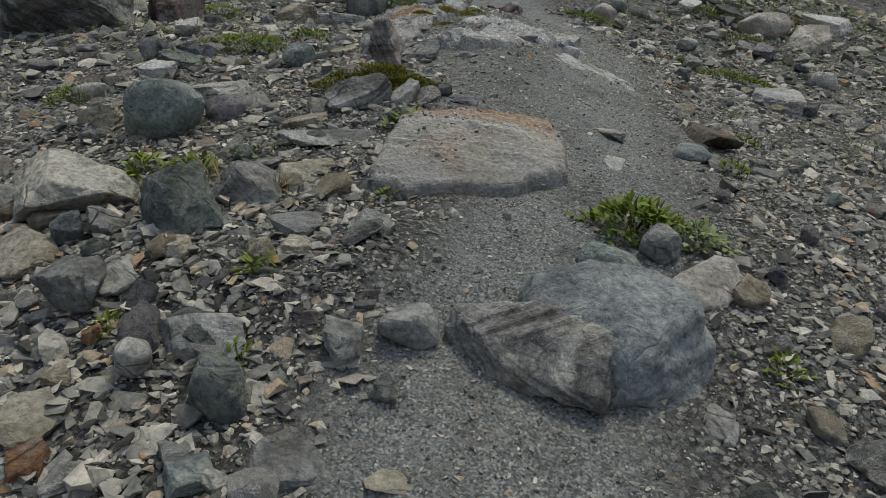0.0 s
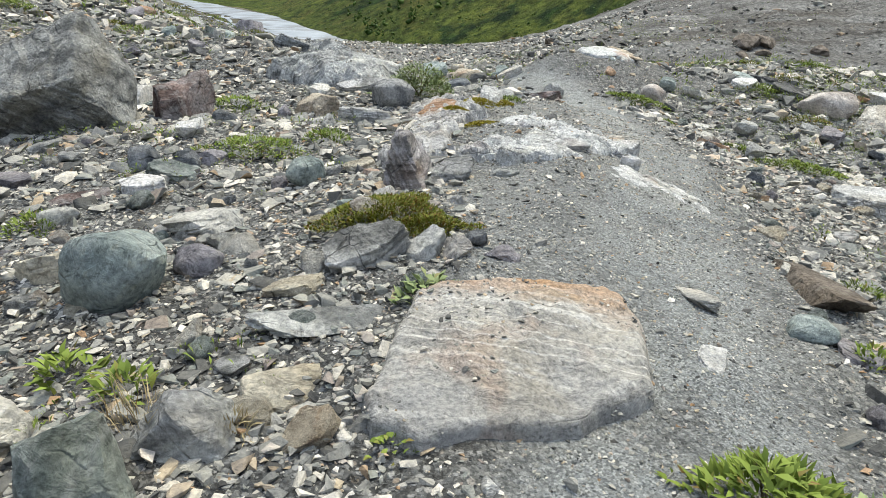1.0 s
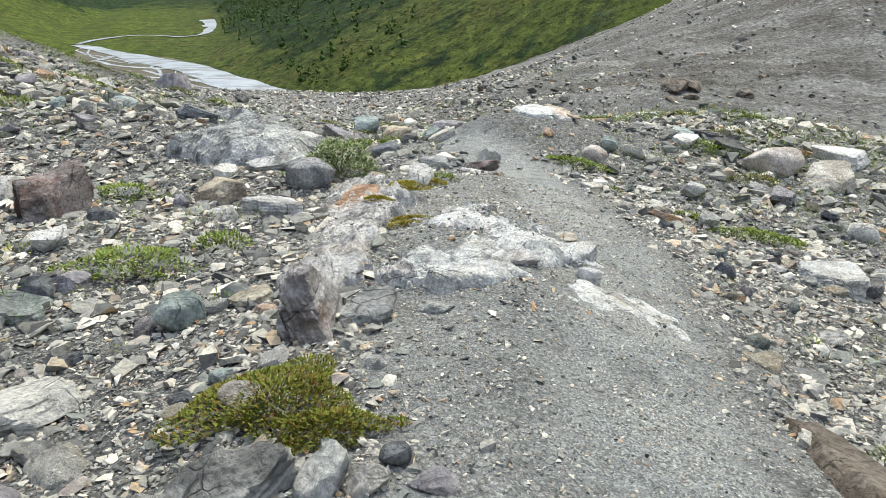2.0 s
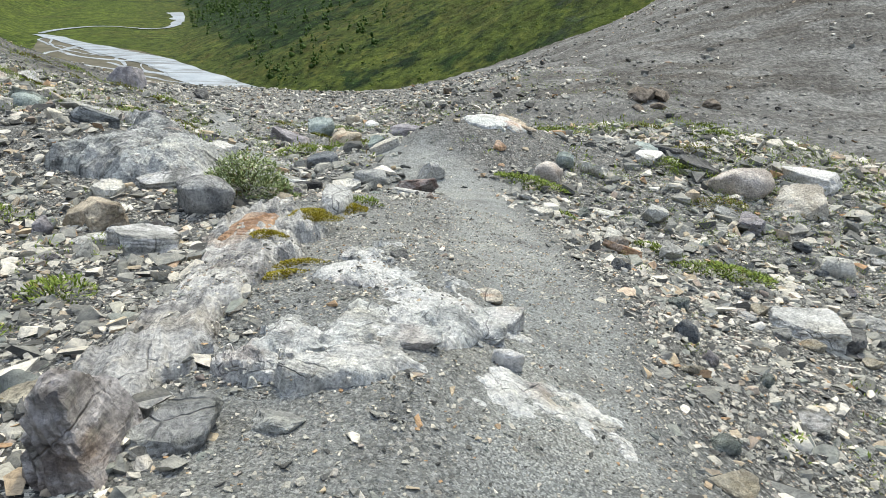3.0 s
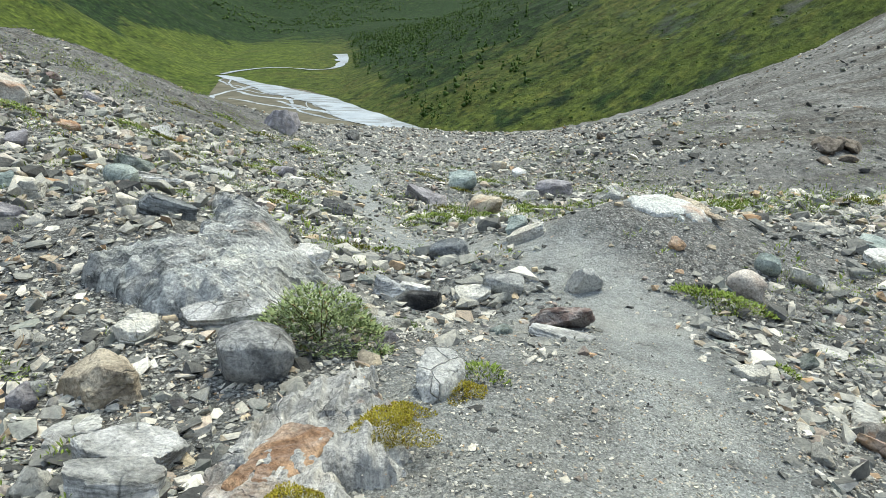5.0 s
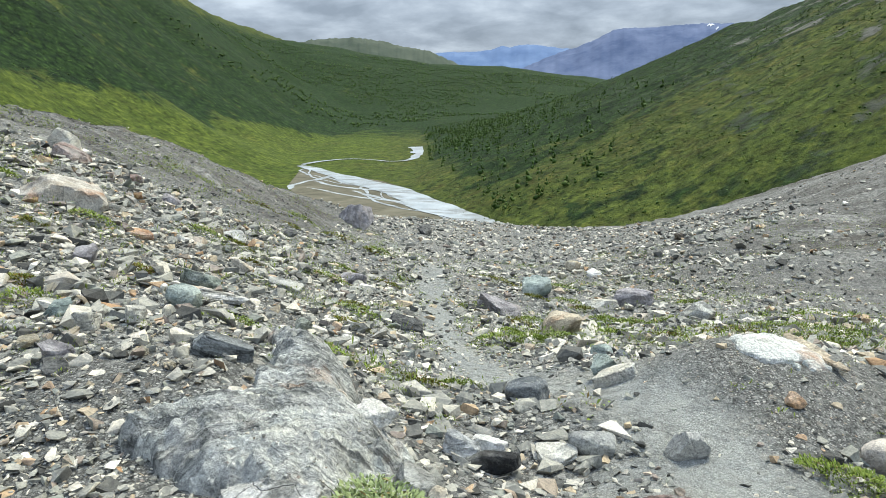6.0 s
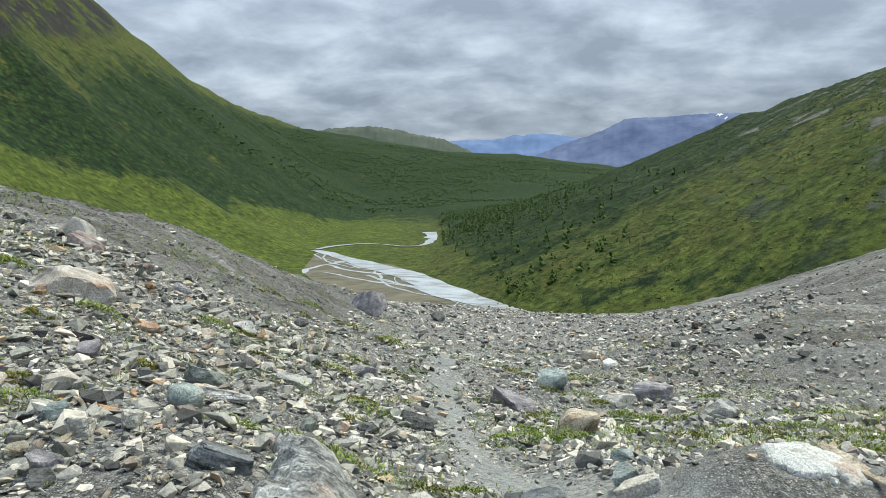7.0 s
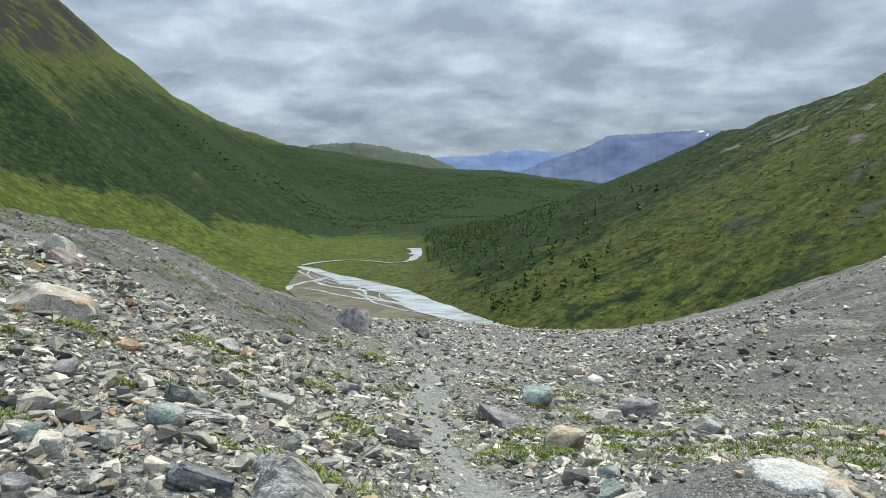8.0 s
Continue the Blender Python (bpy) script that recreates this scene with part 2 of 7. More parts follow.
        tone = ramp_of(nodes, links, beds, [(0.36, (0.22, 0.23, 0.24)), (0.45, (0.6, 0.61, 0.62)), (0.50, (1.0, 1.0, 1.0)), (0.56, (1.5, 1.5, 1.47)), (0.64, (1.8, 1.8, 1.75))])
        colour = rgb_mix(nodes, links, strata, colour, rgb_mix(nodes, links, 1.0, colour, tone, "MULTIPLY"))
        height = mathn(nodes, links, "ADD", height, mathn(nodes, links, "MULTIPLY", beds, 1.6 * strata))
    if pale:
        crust = step_ramp(nodes, links, tex_noise(nodes, links, p, 2.1 * scale, 9, 0.72, 0.7), 0.46, 0.54)
        colour = rgb_mix(nodes, links, mathn(nodes, links, "MULTIPLY", crust, pale), colour, (0.66, 0.665, 0.655))
    if rust:
        stain = step_ramp(nodes, links, tex_noise(nodes, links, p, 1.7 * scale, 5, 0.6, 0.3), 0.56, 0.68)
        colour = rgb_mix(nodes, links, mathn(nodes, links, "MULTIPLY", stain, rust), colour, (0.42, 0.20, 0.085))
    if vein:
        wander = tex_noise(nodes, links, p, 1.6 * scale, 6, 0.62, 1.2)
        fold = mathn(nodes, links, "ABSOLUTE", mathn(nodes, links, "SUBTRACT", wander, 0.5), 0.0)
        line = mathn(nodes, links, "MULTIPLY", step_ramp(nodes, links, fold, 0.012, 0.003), step_ramp(nodes, links, blotch, 0.4, 0.55))
        colour = rgb_mix(nodes, links, mathn(nodes, links, "MULTIPLY", line, vein), colour, (0.58, 0.58, 0.57))
    if lichen:
        dots = step_ramp(nodes, links, tex_noise(nodes, links, p, 15 * scale, 3, 0.5), 0.62, 0.68)
        colour = rgb_mix(nodes, links, mathn(nodes, links, "MULTIPLY", dots, lichen), colour, (0.42, 0.44, 0.36))
    if crack:
        # joints that run through the stone
        bend = nodes.new("ShaderNodeTexNoise")
        bend.inputs["Scale"].default_value, bend.inputs["Detail"].default_value = 3.0 * scale, 5
        links.new(p, bend.inputs["Vector"])
        bent, sway = nodes.new("ShaderNodeVectorMath"), nodes.new("ShaderNodeVectorMath")
        sway.operation, bent.operation = "SCALE", "ADD"
        sway.inputs["Scale"].default_value = 0.16 / scale
        links.new(bend.outputs["Color"], sway.inputs[0])
        links.new(p, bent.inputs[0])
        links.new(sway.outputs[0], bent.inputs[1])
        joint = nodes.new("ShaderNodeTexVoronoi")
        joint.feature = "DISTANCE_TO_EDGE"
        joint.inputs["Scale"].default_value = 3.8 * scale
        links.new(bent.outputs[0], joint.inputs["Vector"])
        gap = mathn(nodes, links, "MULTIPLY", step_ramp(nodes, links, joint.outputs["Distance"], 0.022, 0.003), step_ramp(nodes, links, tex_noise(nodes, links, p, 2.7 * scale, 3, 0.5), 0.48, 0.60))
        colour = rgb_mix(nodes, links, mathn(nodes, links, "MULTIPLY", gap, crack), colour, tuple(0.22 * c for c in dark))
        height = mathn(nodes, links, "ADD", height, mathn(nodes, links, "MULTIPLY", gap, -1.2 * crack))
        pit = step_ramp(nodes, links, tex_noise(nodes, links, p, 26 * scale, 4, 0.6), 0.36, 0.30)
        colour = rgb_mix(nodes, links, mathn(nodes, links, "MULTIPLY", pit, 0.6), colour, tuple(0.35 * c for c in dark))
    colour = rgb_mix(nodes, links, 1.0, colour, ramp_of(nodes, links, grain, [(0.27, (0.5, 0.51, 0.52)), (0.5, (1, 1, 1)), (0.74, (1.42, 1.41, 1.38))]), "MULTIPLY")
    links.new(colour, bsdf.inputs["Base Color"])
    bsdf.inputs["Roughness"].default_value = 0.84
    bumped(nodes, links, bsdf, height, 1.0, 0.042 / scale)
    return m


def leaf_material(name, dark, light, dry=(0.2, 0.13, 0.05), dryness=0.1):
    m, nodes, links, bsdf = tree_of(name)
    geo = nodes.new("ShaderNodeNewGeometry")
    r = geo.outputs["Random Per Island"]
    colour = ramp_of(nodes, links, r, [(0.0, dark), (0.55, light), (1.0 - dryness, tuple(0.6 * (a + b) for a, b in zip(dark, light))), (1.0, dry)])
    links.new(colour, bsdf.inputs["Base Color"])
    bsdf.inputs["Roughness"].default_value = 0.6
    return m


def hill_material():
    """Fell side: bright grass at the foot, dark scrub in streaks down the slope, olive heath above, crags and bare grey streaks."""
    m, nodes, links, bsdf = tree_of("fell_heath")
    v = coords(nodes)
    turn = nodes.new("ShaderNodeMapping")
    turn.inputs["Rotation"].default_value = (0, 0, radians(-15))
    turn.inputs["Scale"].default_value = (0.5, 1.0, 0.5)
    links.new(v, turn.inputs["Vector"])
    wide = tex_noise(nodes, links, v, 0.0075, 6, 0.62, 0.6)
    streak = tex_noise(nodes, links, turn.outputs[0], 0.03, 7, 0.66, 0.4)
    mid_ = tex_noise(nodes, links, v, 0.05, 7, 0.7, 0.3)
    small = tex_noise(nodes, links, v, 0.22, 8, 0.78)
    heath = rgb_mix(nodes, links, step_ramp(nodes, links, wide, 0.35, 0.65), (0.032, 0.050, 0.012), (0.068, 0.086, 0.022))
    grass = rgb_mix(nodes, links, step_ramp(nodes, links, mid_, 0.35, 0.65), (0.042, 0.066, 0.012), (0.082, 0.110, 0.021))
    # scrub crowns, with the shade between them painted in as darker green
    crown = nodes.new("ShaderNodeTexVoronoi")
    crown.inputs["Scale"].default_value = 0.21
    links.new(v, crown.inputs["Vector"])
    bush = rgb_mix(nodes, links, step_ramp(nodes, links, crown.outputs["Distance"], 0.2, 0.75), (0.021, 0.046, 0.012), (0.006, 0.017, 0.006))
    heath = rgb_mix(nodes, links, mathn(nodes, links, "MULTIPLY", step_ramp(nodes, links, tex_noise(nodes, links, v, 0.09, 6, 0.7), 0.48, 0.62), 0.7), heath, (0.075, 0.068, 0.022))
    colour = rgb_mix(nodes, links, mathn(nodes, links, "MULTIPLY", attr(nodes, "grassy"), step_ramp(nodes, links, streak, 0.30, 0.5)), heath, grass)
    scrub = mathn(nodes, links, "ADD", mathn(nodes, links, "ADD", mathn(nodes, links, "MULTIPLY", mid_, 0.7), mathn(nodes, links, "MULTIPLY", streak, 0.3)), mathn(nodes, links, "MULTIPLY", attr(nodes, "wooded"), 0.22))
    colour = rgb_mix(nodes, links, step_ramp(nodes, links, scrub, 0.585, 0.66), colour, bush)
    # single bushes as dark dots over the open heath
    tuft = nodes.new("ShaderNodeTexVoronoi")
    tuft.inputs["Scale"].default_value = 0.30
    links.new(v, tuft.inputs["Vector"])
    spot = mathn(nodes, links, "MULTIPLY", step_ramp(nodes, links, tuft.outputs["Distance"], 0.42, 0.26), step_ramp(nodes, links, tuft.outputs["Color"], 0.42, 0.5))
    colour = rgb_mix(nodes, links, mathn(nodes, links, "MULTIPLY", spot, mathn(nodes, links, "SUBTRACT", 0.95, mathn(nodes, links, "MULTIPLY", attr(nodes, "grassy"), 0.45))), colour, (0.014, 0.032, 0.009))
    colour = rgb_mix(nodes, links, 1.0, colour, ramp_of(nodes, links, small, [(0.36, (0.34, 0.38, 0.36)), (0.5, (1.0, 1.0, 1.0)), (0.64, (1.9, 1.75, 1.5))]), "MULTIPLY")
    bare = mathn(nodes, links, "MULTIPLY", attr(nodes, "barren"), step_ramp(nodes, links, mid_, 0.55, 0.64))
    colour = rgb_mix(nodes, links, bare, colour, rgb_mix(nodes, links, small, (0.10, 0.10, 0.092), (0.21, 0.205, 0.19)))
    crag = mathn(nodes, links, "MULTIPLY", attr(nodes, "crag"), step_ramp(nodes, links, tex_noise(nodes, links, v, 0.035, 8, 0.74, 0.5), 0.46, 0.51))
    colour = rgb_mix(nodes, links, crag, colour, rgb_mix(nodes, links, small, (0.005, 0.0055, 0.006), (0.045, 0.045, 0.044)))
    links.new(colour, bsdf.inputs["Base Color"])
    bsdf.inputs["Roughness"].default_value = 0.95
    bumped(nodes, links, bsdf, mathn(nodes, links, "ADD", small, mathn(nodes, links, "MULTIPLY", mid_, 2.0)), 0.7, 2.0)
    return m


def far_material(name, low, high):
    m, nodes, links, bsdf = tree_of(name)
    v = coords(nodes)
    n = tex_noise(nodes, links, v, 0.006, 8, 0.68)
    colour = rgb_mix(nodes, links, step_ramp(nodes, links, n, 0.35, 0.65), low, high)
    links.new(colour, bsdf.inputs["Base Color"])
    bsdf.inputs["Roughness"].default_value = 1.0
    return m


def water_material():
    m, nodes, links, bsdf = tree_of("glacial_water")
    v = coords(nodes)
    n = tex_noise(nodes, links, v, 0.12, 6, 0.7)
    flow = nodes.new("ShaderNodeMapping")
    flow.inputs["Rotation"].default_value, flow.inputs["Scale"].default_value = (0, 0, radians(51)), (0.16, 1.0, 1.0)
    links.new(v, flow.inputs["Vector"])
    shoal = step_ramp(nodes, links, tex_noise(nodes, links, flow.outputs[0], 0.26, 6, 0.62, 0.8), 0.52, 0.56)
    water = rgb_mix(nodes, links, step_ramp(nodes, links, n, 0.35, 0.65), (0.27, 0.31, 0.34), (0.44, 0.48, 0.51))
    links.new(rgb_mix(nodes, links, mathn(nodes, links, "MULTIPLY", shoal, 0.8), water, (0.12, 0.115, 0.095)), bsdf.inputs["Base Color"])
    bsdf.inputs["Roughness"].default_value = 0.3
    bsdf.inputs["Specular IOR Level"].default_value = 0.5
    bumped(nodes, links, bsdf, tex_noise(nodes, links, v, 0.9, 4, 0.6), 0.4, 0.2)
    return m


def bar_material():
    m, nodes, links, bsdf = tree_of("river_gravel")
    v = coords(nodes)
    n = tex_noise(nodes, links, v, 0.09, 7, 0.7, 0.5)
    links.new(rgb_mix(nodes, links, step_ramp(nodes, links, n, 0.35, 0.65), (0.075, 0.07, 0.05), (0.16, 0.15, 0.115)), bsdf.inputs["Base Color"])
    bsdf.inputs["Roughness"].default_value = 0.9
    return m


GRAVEL, PEBBLE, HILL = ground_material(), pebble_material("loose_stone", (1.09, 1.05, 0.98)), hill_material()
SLATE_RUBBLE, SCREE_RUBBLE = pebble_material("slate_rubble", (0.48, 0.49, 0.51)), pebble_material("scree_rubble", (0.66, 0.63, 0.60))
WATER, BAR = water_material(), bar_material()

# ---- the ground: a moraine with a footpath, its rim, and the valley below ----
# rounded hummocks: x, y, radius, height
KNOLLS = [
    (-1.8, 2.6, 1.5, 0.1),
    (0, 2.4, 1.5, 0.38),
    (1.8, 3.6, 1.5, 0.49),
    (-0.9, 4.6, 1.5, 0.45),
    (0.8, 4.6, 1.5, -0.02),
    (-2.4, 7.2, 1.5, 0.36),
    (-0.2, 6.6, 1.5, 0.12),
    (1.6, 6.6, 1.5, 0.68),
    (3.6, 8.8, 1.5, 0.23),
    (0.6, 9, 1.5, 0.58),
    (-2.4, 11.4, 1.5, 0.59),
    (-0.4, 13, 1.5, 0.05),
    (2.6, 12.6, 1.5, 0.06),
    (1.8, 15.2, 1.5, 0.32),
    (-0.1, 5.6, 0.9, 0.16),
    (0.3, 6.9, 0.9, 0.12),
    (0.7, 8.6, 0.9, -0.10),
    (0.8, 10.2, 0.9, 0.08),
    (-1.3, 5.6, 1, -0.15),
    (-1.2, 7.2, 1, -0.05),
    (-1.4, 8.8, 1.1, -0.04),
    (2, 5.8, 1.1, -0.09),
    (3.2, 7.4, 1.3, -0.12),
    (2, 11.2, 1, 0.22),
    (-0.8, 12.2, 1.1, -0.33),
    (0.6, 13.6, 1, 0.13),
    (-1.4, 14.6, 1.5, -0.30),
    (3.5, 12.2, 1.4, -0.19),
    (2.1, 14.6, 1.0, 0.38),
    (-2.8, 12.6, 1.1, 0.23),
    (4.5, 9.2, 1.3, -0.08),
    (5.4, 19.5, 2.8, -0.49),
    (-1.8, 22, 2.5, 0.11),
    (-3, 10.4, 1.2, -0.16),
    (4.2, 14.6, 1.4, -0.09),
    (-1.6, 17, 1.6, -0.20),
    (-1.8, 29, 3, -0.11),
    (0.2, 3, 1, -0.04),
]
SWELLS = [
    (-7, 16, 6, 2.22),
    (5, 19, 6, 4.14),
    (-1, 20, 6, -3.12),
    (-6, 6, 6, -0.32),
    (6, 11, 6, -0.28),
    (-11, 27, 6, 2.4),
    (0, 30, 6, 0.93),
    (9, 30, 6, -0.49),
    (-10, 25.5, 4, -0.94),
    (-20, 40, 6, -0.12),
    (-22, 50, 7, 0.28),
    (-18, 62, 8, 0.65),
    (-23, 31, 5, -0.44),
]
BROAD = [
    (-19, 53, 8, -0.9),
    (-27, 32, 13, 7.74),
    (-10, 40, 13, -7.02),
    (6, 44, 13, 4.1),
    (-24, 52, 13, 5.99),
    (-10, 62, 13, -3.67),
    (20, 60, 13, -0.45),
    (-24, 76, 13, 1.06),
    (0, 80, 13, -1.14),
    (16, 100, 13, -2.63),
    (32, 96, 13, 1.27),
    (52, 92, 13, 9.12),
    (34, 66, 13, 4.84),
    (-4, 100, 13, -2.74),
    (-20, 10, 30, 6.2),
    (30, 20, 30, -10.29),
    (0, 60, 50, -0.98),
    (60, 110, 40, -5.72),
]
BASE = (0.839, 0.1707, -0.1005)


def lattice(ix, iy, iz, seed):
    h = (ix.astype(np.int64) * 73856093) ^ (iy.astype(np.int64) * 19349663) ^ (iz.astype(np.int64) * 83492791) ^ (seed * 2654435761)
    h = (h ^ (h >> 13)) * 1274126177
    h = (h ^ (h >> 16)) & 0xFFFFFF
    return h / float(0xFFFFFF) * 2 - 1


def vnoise(x, y, z=0.0, seed=0):
    """Smooth lattice noise in -1..1 on arrays."""
    x, y, z = np.broadcast_arrays(np.asarray(x, float), np.asarray(y, float), np.asarray(z, float))
    ix, iy, iz = np.floor(x), np.floor(y), np.floor(z)
    fx, fy, fz = x - ix, y - iy, z - iz
    fx, fy, fz = (f * f * (3 - 2 * f) for f in (fx, fy, fz))
    out = 0
    for dz, wz in ((0, 1 - fz), (1, fz)):
        for dy, wy in ((0, 1 - fy), (1, fy)):
            for dx, wx in ((0, 1 - fx), (1, fx)):
                out = out + wx * wy * wz * lattice(ix + dx, iy + dy, iz + dz, seed)
    return out


def fbm(x, y, z=0.0, seed=0, octaves=4, gain=0.5):
    out, amp, f = 0, 1.0, 1.0
    for k in range(octaves):
        out = out + amp * vnoise(x * f, y * f, np.asarray(z) * f, seed + k)
        amp, f = amp * gain, f * 2.03
    return out


def smooth(e0, e1, x):
    t = np.clip((x - e0) / (e1 - e0), 0, 1)
    return t * t * (3 - 2 * t)


# the footpath, in plan
TRACK = [(0.1, -3.0), (0.12, 0.6), (0.15, 1.6), (0.32, 2.4), (0.78, 3.3), (0.95, 4.1), (1.12, 5.1), (1.42, 6.5), (1.52, 7.5), (1.54, 9.1), (1.58, 11.4),
         (1.35, 12.8), (0.6, 14.0), (-0.6, 15.6), (-1.7, 17.0), (-3.0, 21.0), (-4.5, 26.3), (-5.8, 32.6), (-9.0, 50.0)]


def track_gap(x, y):
    """Distance in plan from the middle of the footpath."""
    best = np.full(np.shape(x), 1e9)
    for (ax, ay), (bx, by) in zip(TRACK[:-1], TRACK[1:]):
        dx, dy = bx - ax, by - ay
        t = np.clip(((x - ax) * dx + (y - ay) * dy) / (dx * dx + dy * dy), 0, 1)
        best = np.minimum(best, np.hypot(x - ax - t * dx, y - ay - t * dy))
    return best


def trodden(x, y):
    width = 0.36 + 0.12 * vnoise(x * 0.8, y * 0.8, seed=5) - 0.1 * smooth(12.5, 15, y) + 0.12 * np.exp(-((y - 4.3) / 1.2) ** 2)
    return (1 - smooth(0.55, 1.7, track_gap(x, y) / width)) * (1 - 0.35 * smooth(14, 34, y))


# the clean gravel on both sides of the footpath: y, and its two edges in x
TREAD_Y = (-2, 0, 2, 3.5, 4.6, 6, 7.5, 9.5, 10.6, 12.5, 13.4)
TREAD_LEFT = (-0.5, -0.4, -0.2, 0.0, 0.0, -0.1, -0.1, 0.0, 0.4, 0.5, 0.3)
TREAD_RIGHT = (0.8, 0.9, 0.95, 1.35, 1.55, 1.8, 2.0, 2.1, 2.1, 1.95, 1.7)


def off_tread(x, y):
    """0 on the clean gravel of the footpath's ridge, 1 among the stones beside it."""
    gap = np.maximum(np.interp(y, TREAD_Y, TREAD_LEFT) - x, x - np.interp(y, TREAD_Y, TREAD_RIGHT))
    gap = np.where(y > 13.4, track_gap(x, y) - 0.5, gap)
    return smooth(-0.15, 0.35, gap + 0.22 * vnoise(x * 1.4, y * 1.4, seed=94))


def bowl(x, y):
    """The smooth form of the moraine."""
    z = BASE[0] + BASE[1] * x + BASE[2] * y
    for cx, cy, r, h in KNOLLS + SWELLS + BROAD:
        z = z + h * np.exp(-((x - cx) ** 2 + (y - cy) ** 2) / (2 * r * r))
    return z


# the rim of the moraine round the look-out: bearing and distance
RIM_MID = (0.36, 6.94)
RIM_AZ = (-180, -110, -70, -43.6, -38.9, -33.1, -27.2, -22.6, -16.5, -9.4, -3.3, 2.2, 9, 13.4, 18.4, 25, 33, 70, 110, 180)
RIM_R = (60, 50, 36, 36, 40, 48, 58, 70, 80, 85, 88, 92, 100, 105, 110, 112, 112, 90, 60, 60)
FLOOR = -52.0


def over_rim(x, y):
    """How far a place lies beyond the rim."""
    az = np.degrees(np.arctan2(x - RIM_MID[0], y - RIM_MID[1]))
    return np.hypot(x - RIM_MID[0], y - RIM_MID[1]) - np.interp(az, RIM_AZ, RIM_R)


def ground_z(x, y):
    x, y = np.asarray(x, float), np.asarray(y, float)
    over = over_rim(x, y)
    out = np.maximum(over, 0)
    k = np.where(over > 0, np.maximum(1 - out / np.maximum(np.hypot(x - RIM_MID[0], y - RIM_MID[1]), 1), 0.1), 1.0)
    z = bowl(RIM_MID[0] + (x - RIM_MID[0]) * k, RIM_MID[1] + (y - RIM_MID[1]) * k)
    return z - 0.75 * out * smooth(0, 6, out)


def rugged_z(x, y):
    """The ground as it lies: hummocks, hollows and the worn footpath."""
    worn = trodden(x, y)
    far = smooth(9, 40, y)
    rough = (0.055 + 0.12 * far) * fbm(x * 0.9, y * 0.9, seed=11, octaves=3) * (1 - 0.75 * worn)
    rough = rough + 0.016 * fbm(x * 5.0, y * 5.0, seed=21, octaves=3) * (1 - 0.6 * worn)
    rough = rough + 0.30 * far * (1 - smooth(45, 70, y)) * vnoise(x * 0.28, y * 0.28, seed=31)
    return ground_z(x, y) + rough - 0.035 * worn


def sheet(name, px, py, z, material, attributes=None):
    """A grid of places as one mesh; px, py, z are rows by columns."""
    rows, cols = px.shape
    me = bpy.data.meshes.new(name)
    co = np.stack([px, py, z], -1).reshape(-1, 3).astype(np.float32)
    a = (np.arange(rows - 1)[:, None] * cols + np.arange(cols - 1)[None]).ravel()
    faces = np.stack([a, a + 1, a + 1 + cols, a + cols], -1)
    n = len(faces)
    me.vertices.add(len(co))
    me.vertices.foreach_set("co", co.ravel())
    me.loops.add(n * 4)
    me.loops.foreach_set("vertex_index", faces.ravel().astype(np.int32))
    me.polygons.add(n)
    me.polygons.foreach_set("loop_start", (np.arange(n) * 4).astype(np.int32))
    me.polygons.foreach_set("use_smooth", np.ones(n, bool))
    me.update(calc_edges=True)
    for key, value in (attributes or {}).items():
        layer = me.attributes.new(key, "FLOAT", "POINT")
        layer.data.foreach_set("value", np.asarray(value, np.float32).ravel())
    me.materials.append(material)
    return new(name, me)


def fan(front_lo, front_hi, step, rest):
    """Bearings in degrees, clockwise all round: fine in front, coarse behind."""
    front = np.arange(front_lo, front_hi + step / 2, step)
    back_part = np.linspace(front[-1], front_lo + 360, int((front_lo + 360 - front[-1]) / rest) + 1)[1:]
    return np.radians(np.concatenate([front, back_part]))


def open_knoll(x, y):
    """The clean gravel knoll round the quartz outcrop."""
    return np.exp(-((x - 2.1) / 2.2) ** 2 - ((y - 14.4) / 1.9) ** 2)


MID = (0.3, -1.5)
az, rad = np.meshgrid(fan(-64, 54, 0.36, 3.0), 0.25 * 1.0205 ** np.arange(332))
rad[0] = 0.0
gx, gy = MID[0] + rad * np.sin(az), MID[1] + rad * np.cos(az)
gz = rugged_z(gx, gy)
scree = np.clip(smooth(24, 55, gy + 0.9 * gx + 3 * vnoise(gx * 0.15, gy * 0.15, seed=3)) * smooth(-10, 14, gx) + 0.9 * smooth(0, 3, gy - np.interp(gx, (-40, -20, -11.5, -9.3, -8.8, -8.5), (20, 23, 23.2, 24.5, 28, 60))) * (gx < -8.4) * smooth(-0.30, -0.42, gx / np.maximum(gy - 7, 1)), 0, 1)
damp = smooth(-7, -3, gx) * smooth(0.1, 0.9, -gx) * smooth(4.6, 3.2, gy) * 0.55 + 0.04
ground = tagged(sheet("ground", gx, gy, gz, GRAVEL, {"trodden": np.maximum(trodden(gx, gy), 0.6 * (1 - off_tread(gx, gy)) * smooth(2.6, 3.8, gy)), "damp": damp, "scree": scree, "distant": smooth(9, 15, gy) * (1 - 0.6 * smooth(40, 90, gy)) * (1 - 0.85 * scree) * (1 - 0.8 * open_knoll(gx, gy))}),
                "grey moraine ground of gravel and soil with a worn footpath", "ground", kind="structure")


# ---- the valley: flat floor, steep green sides, a spur at its end ----
AXIS = radians(-15)


def valley_uv(x, y):
    return x * math.cos(AXIS) - y * math.sin(AXIS), x * math.sin(AXIS) + y * math.cos(AXIS)


def valley_xy(u, v):
    return u * math.cos(AXIS) + v * math.sin(AXIS), -u * math.sin(AXIS) + v * math.cos(AXIS)


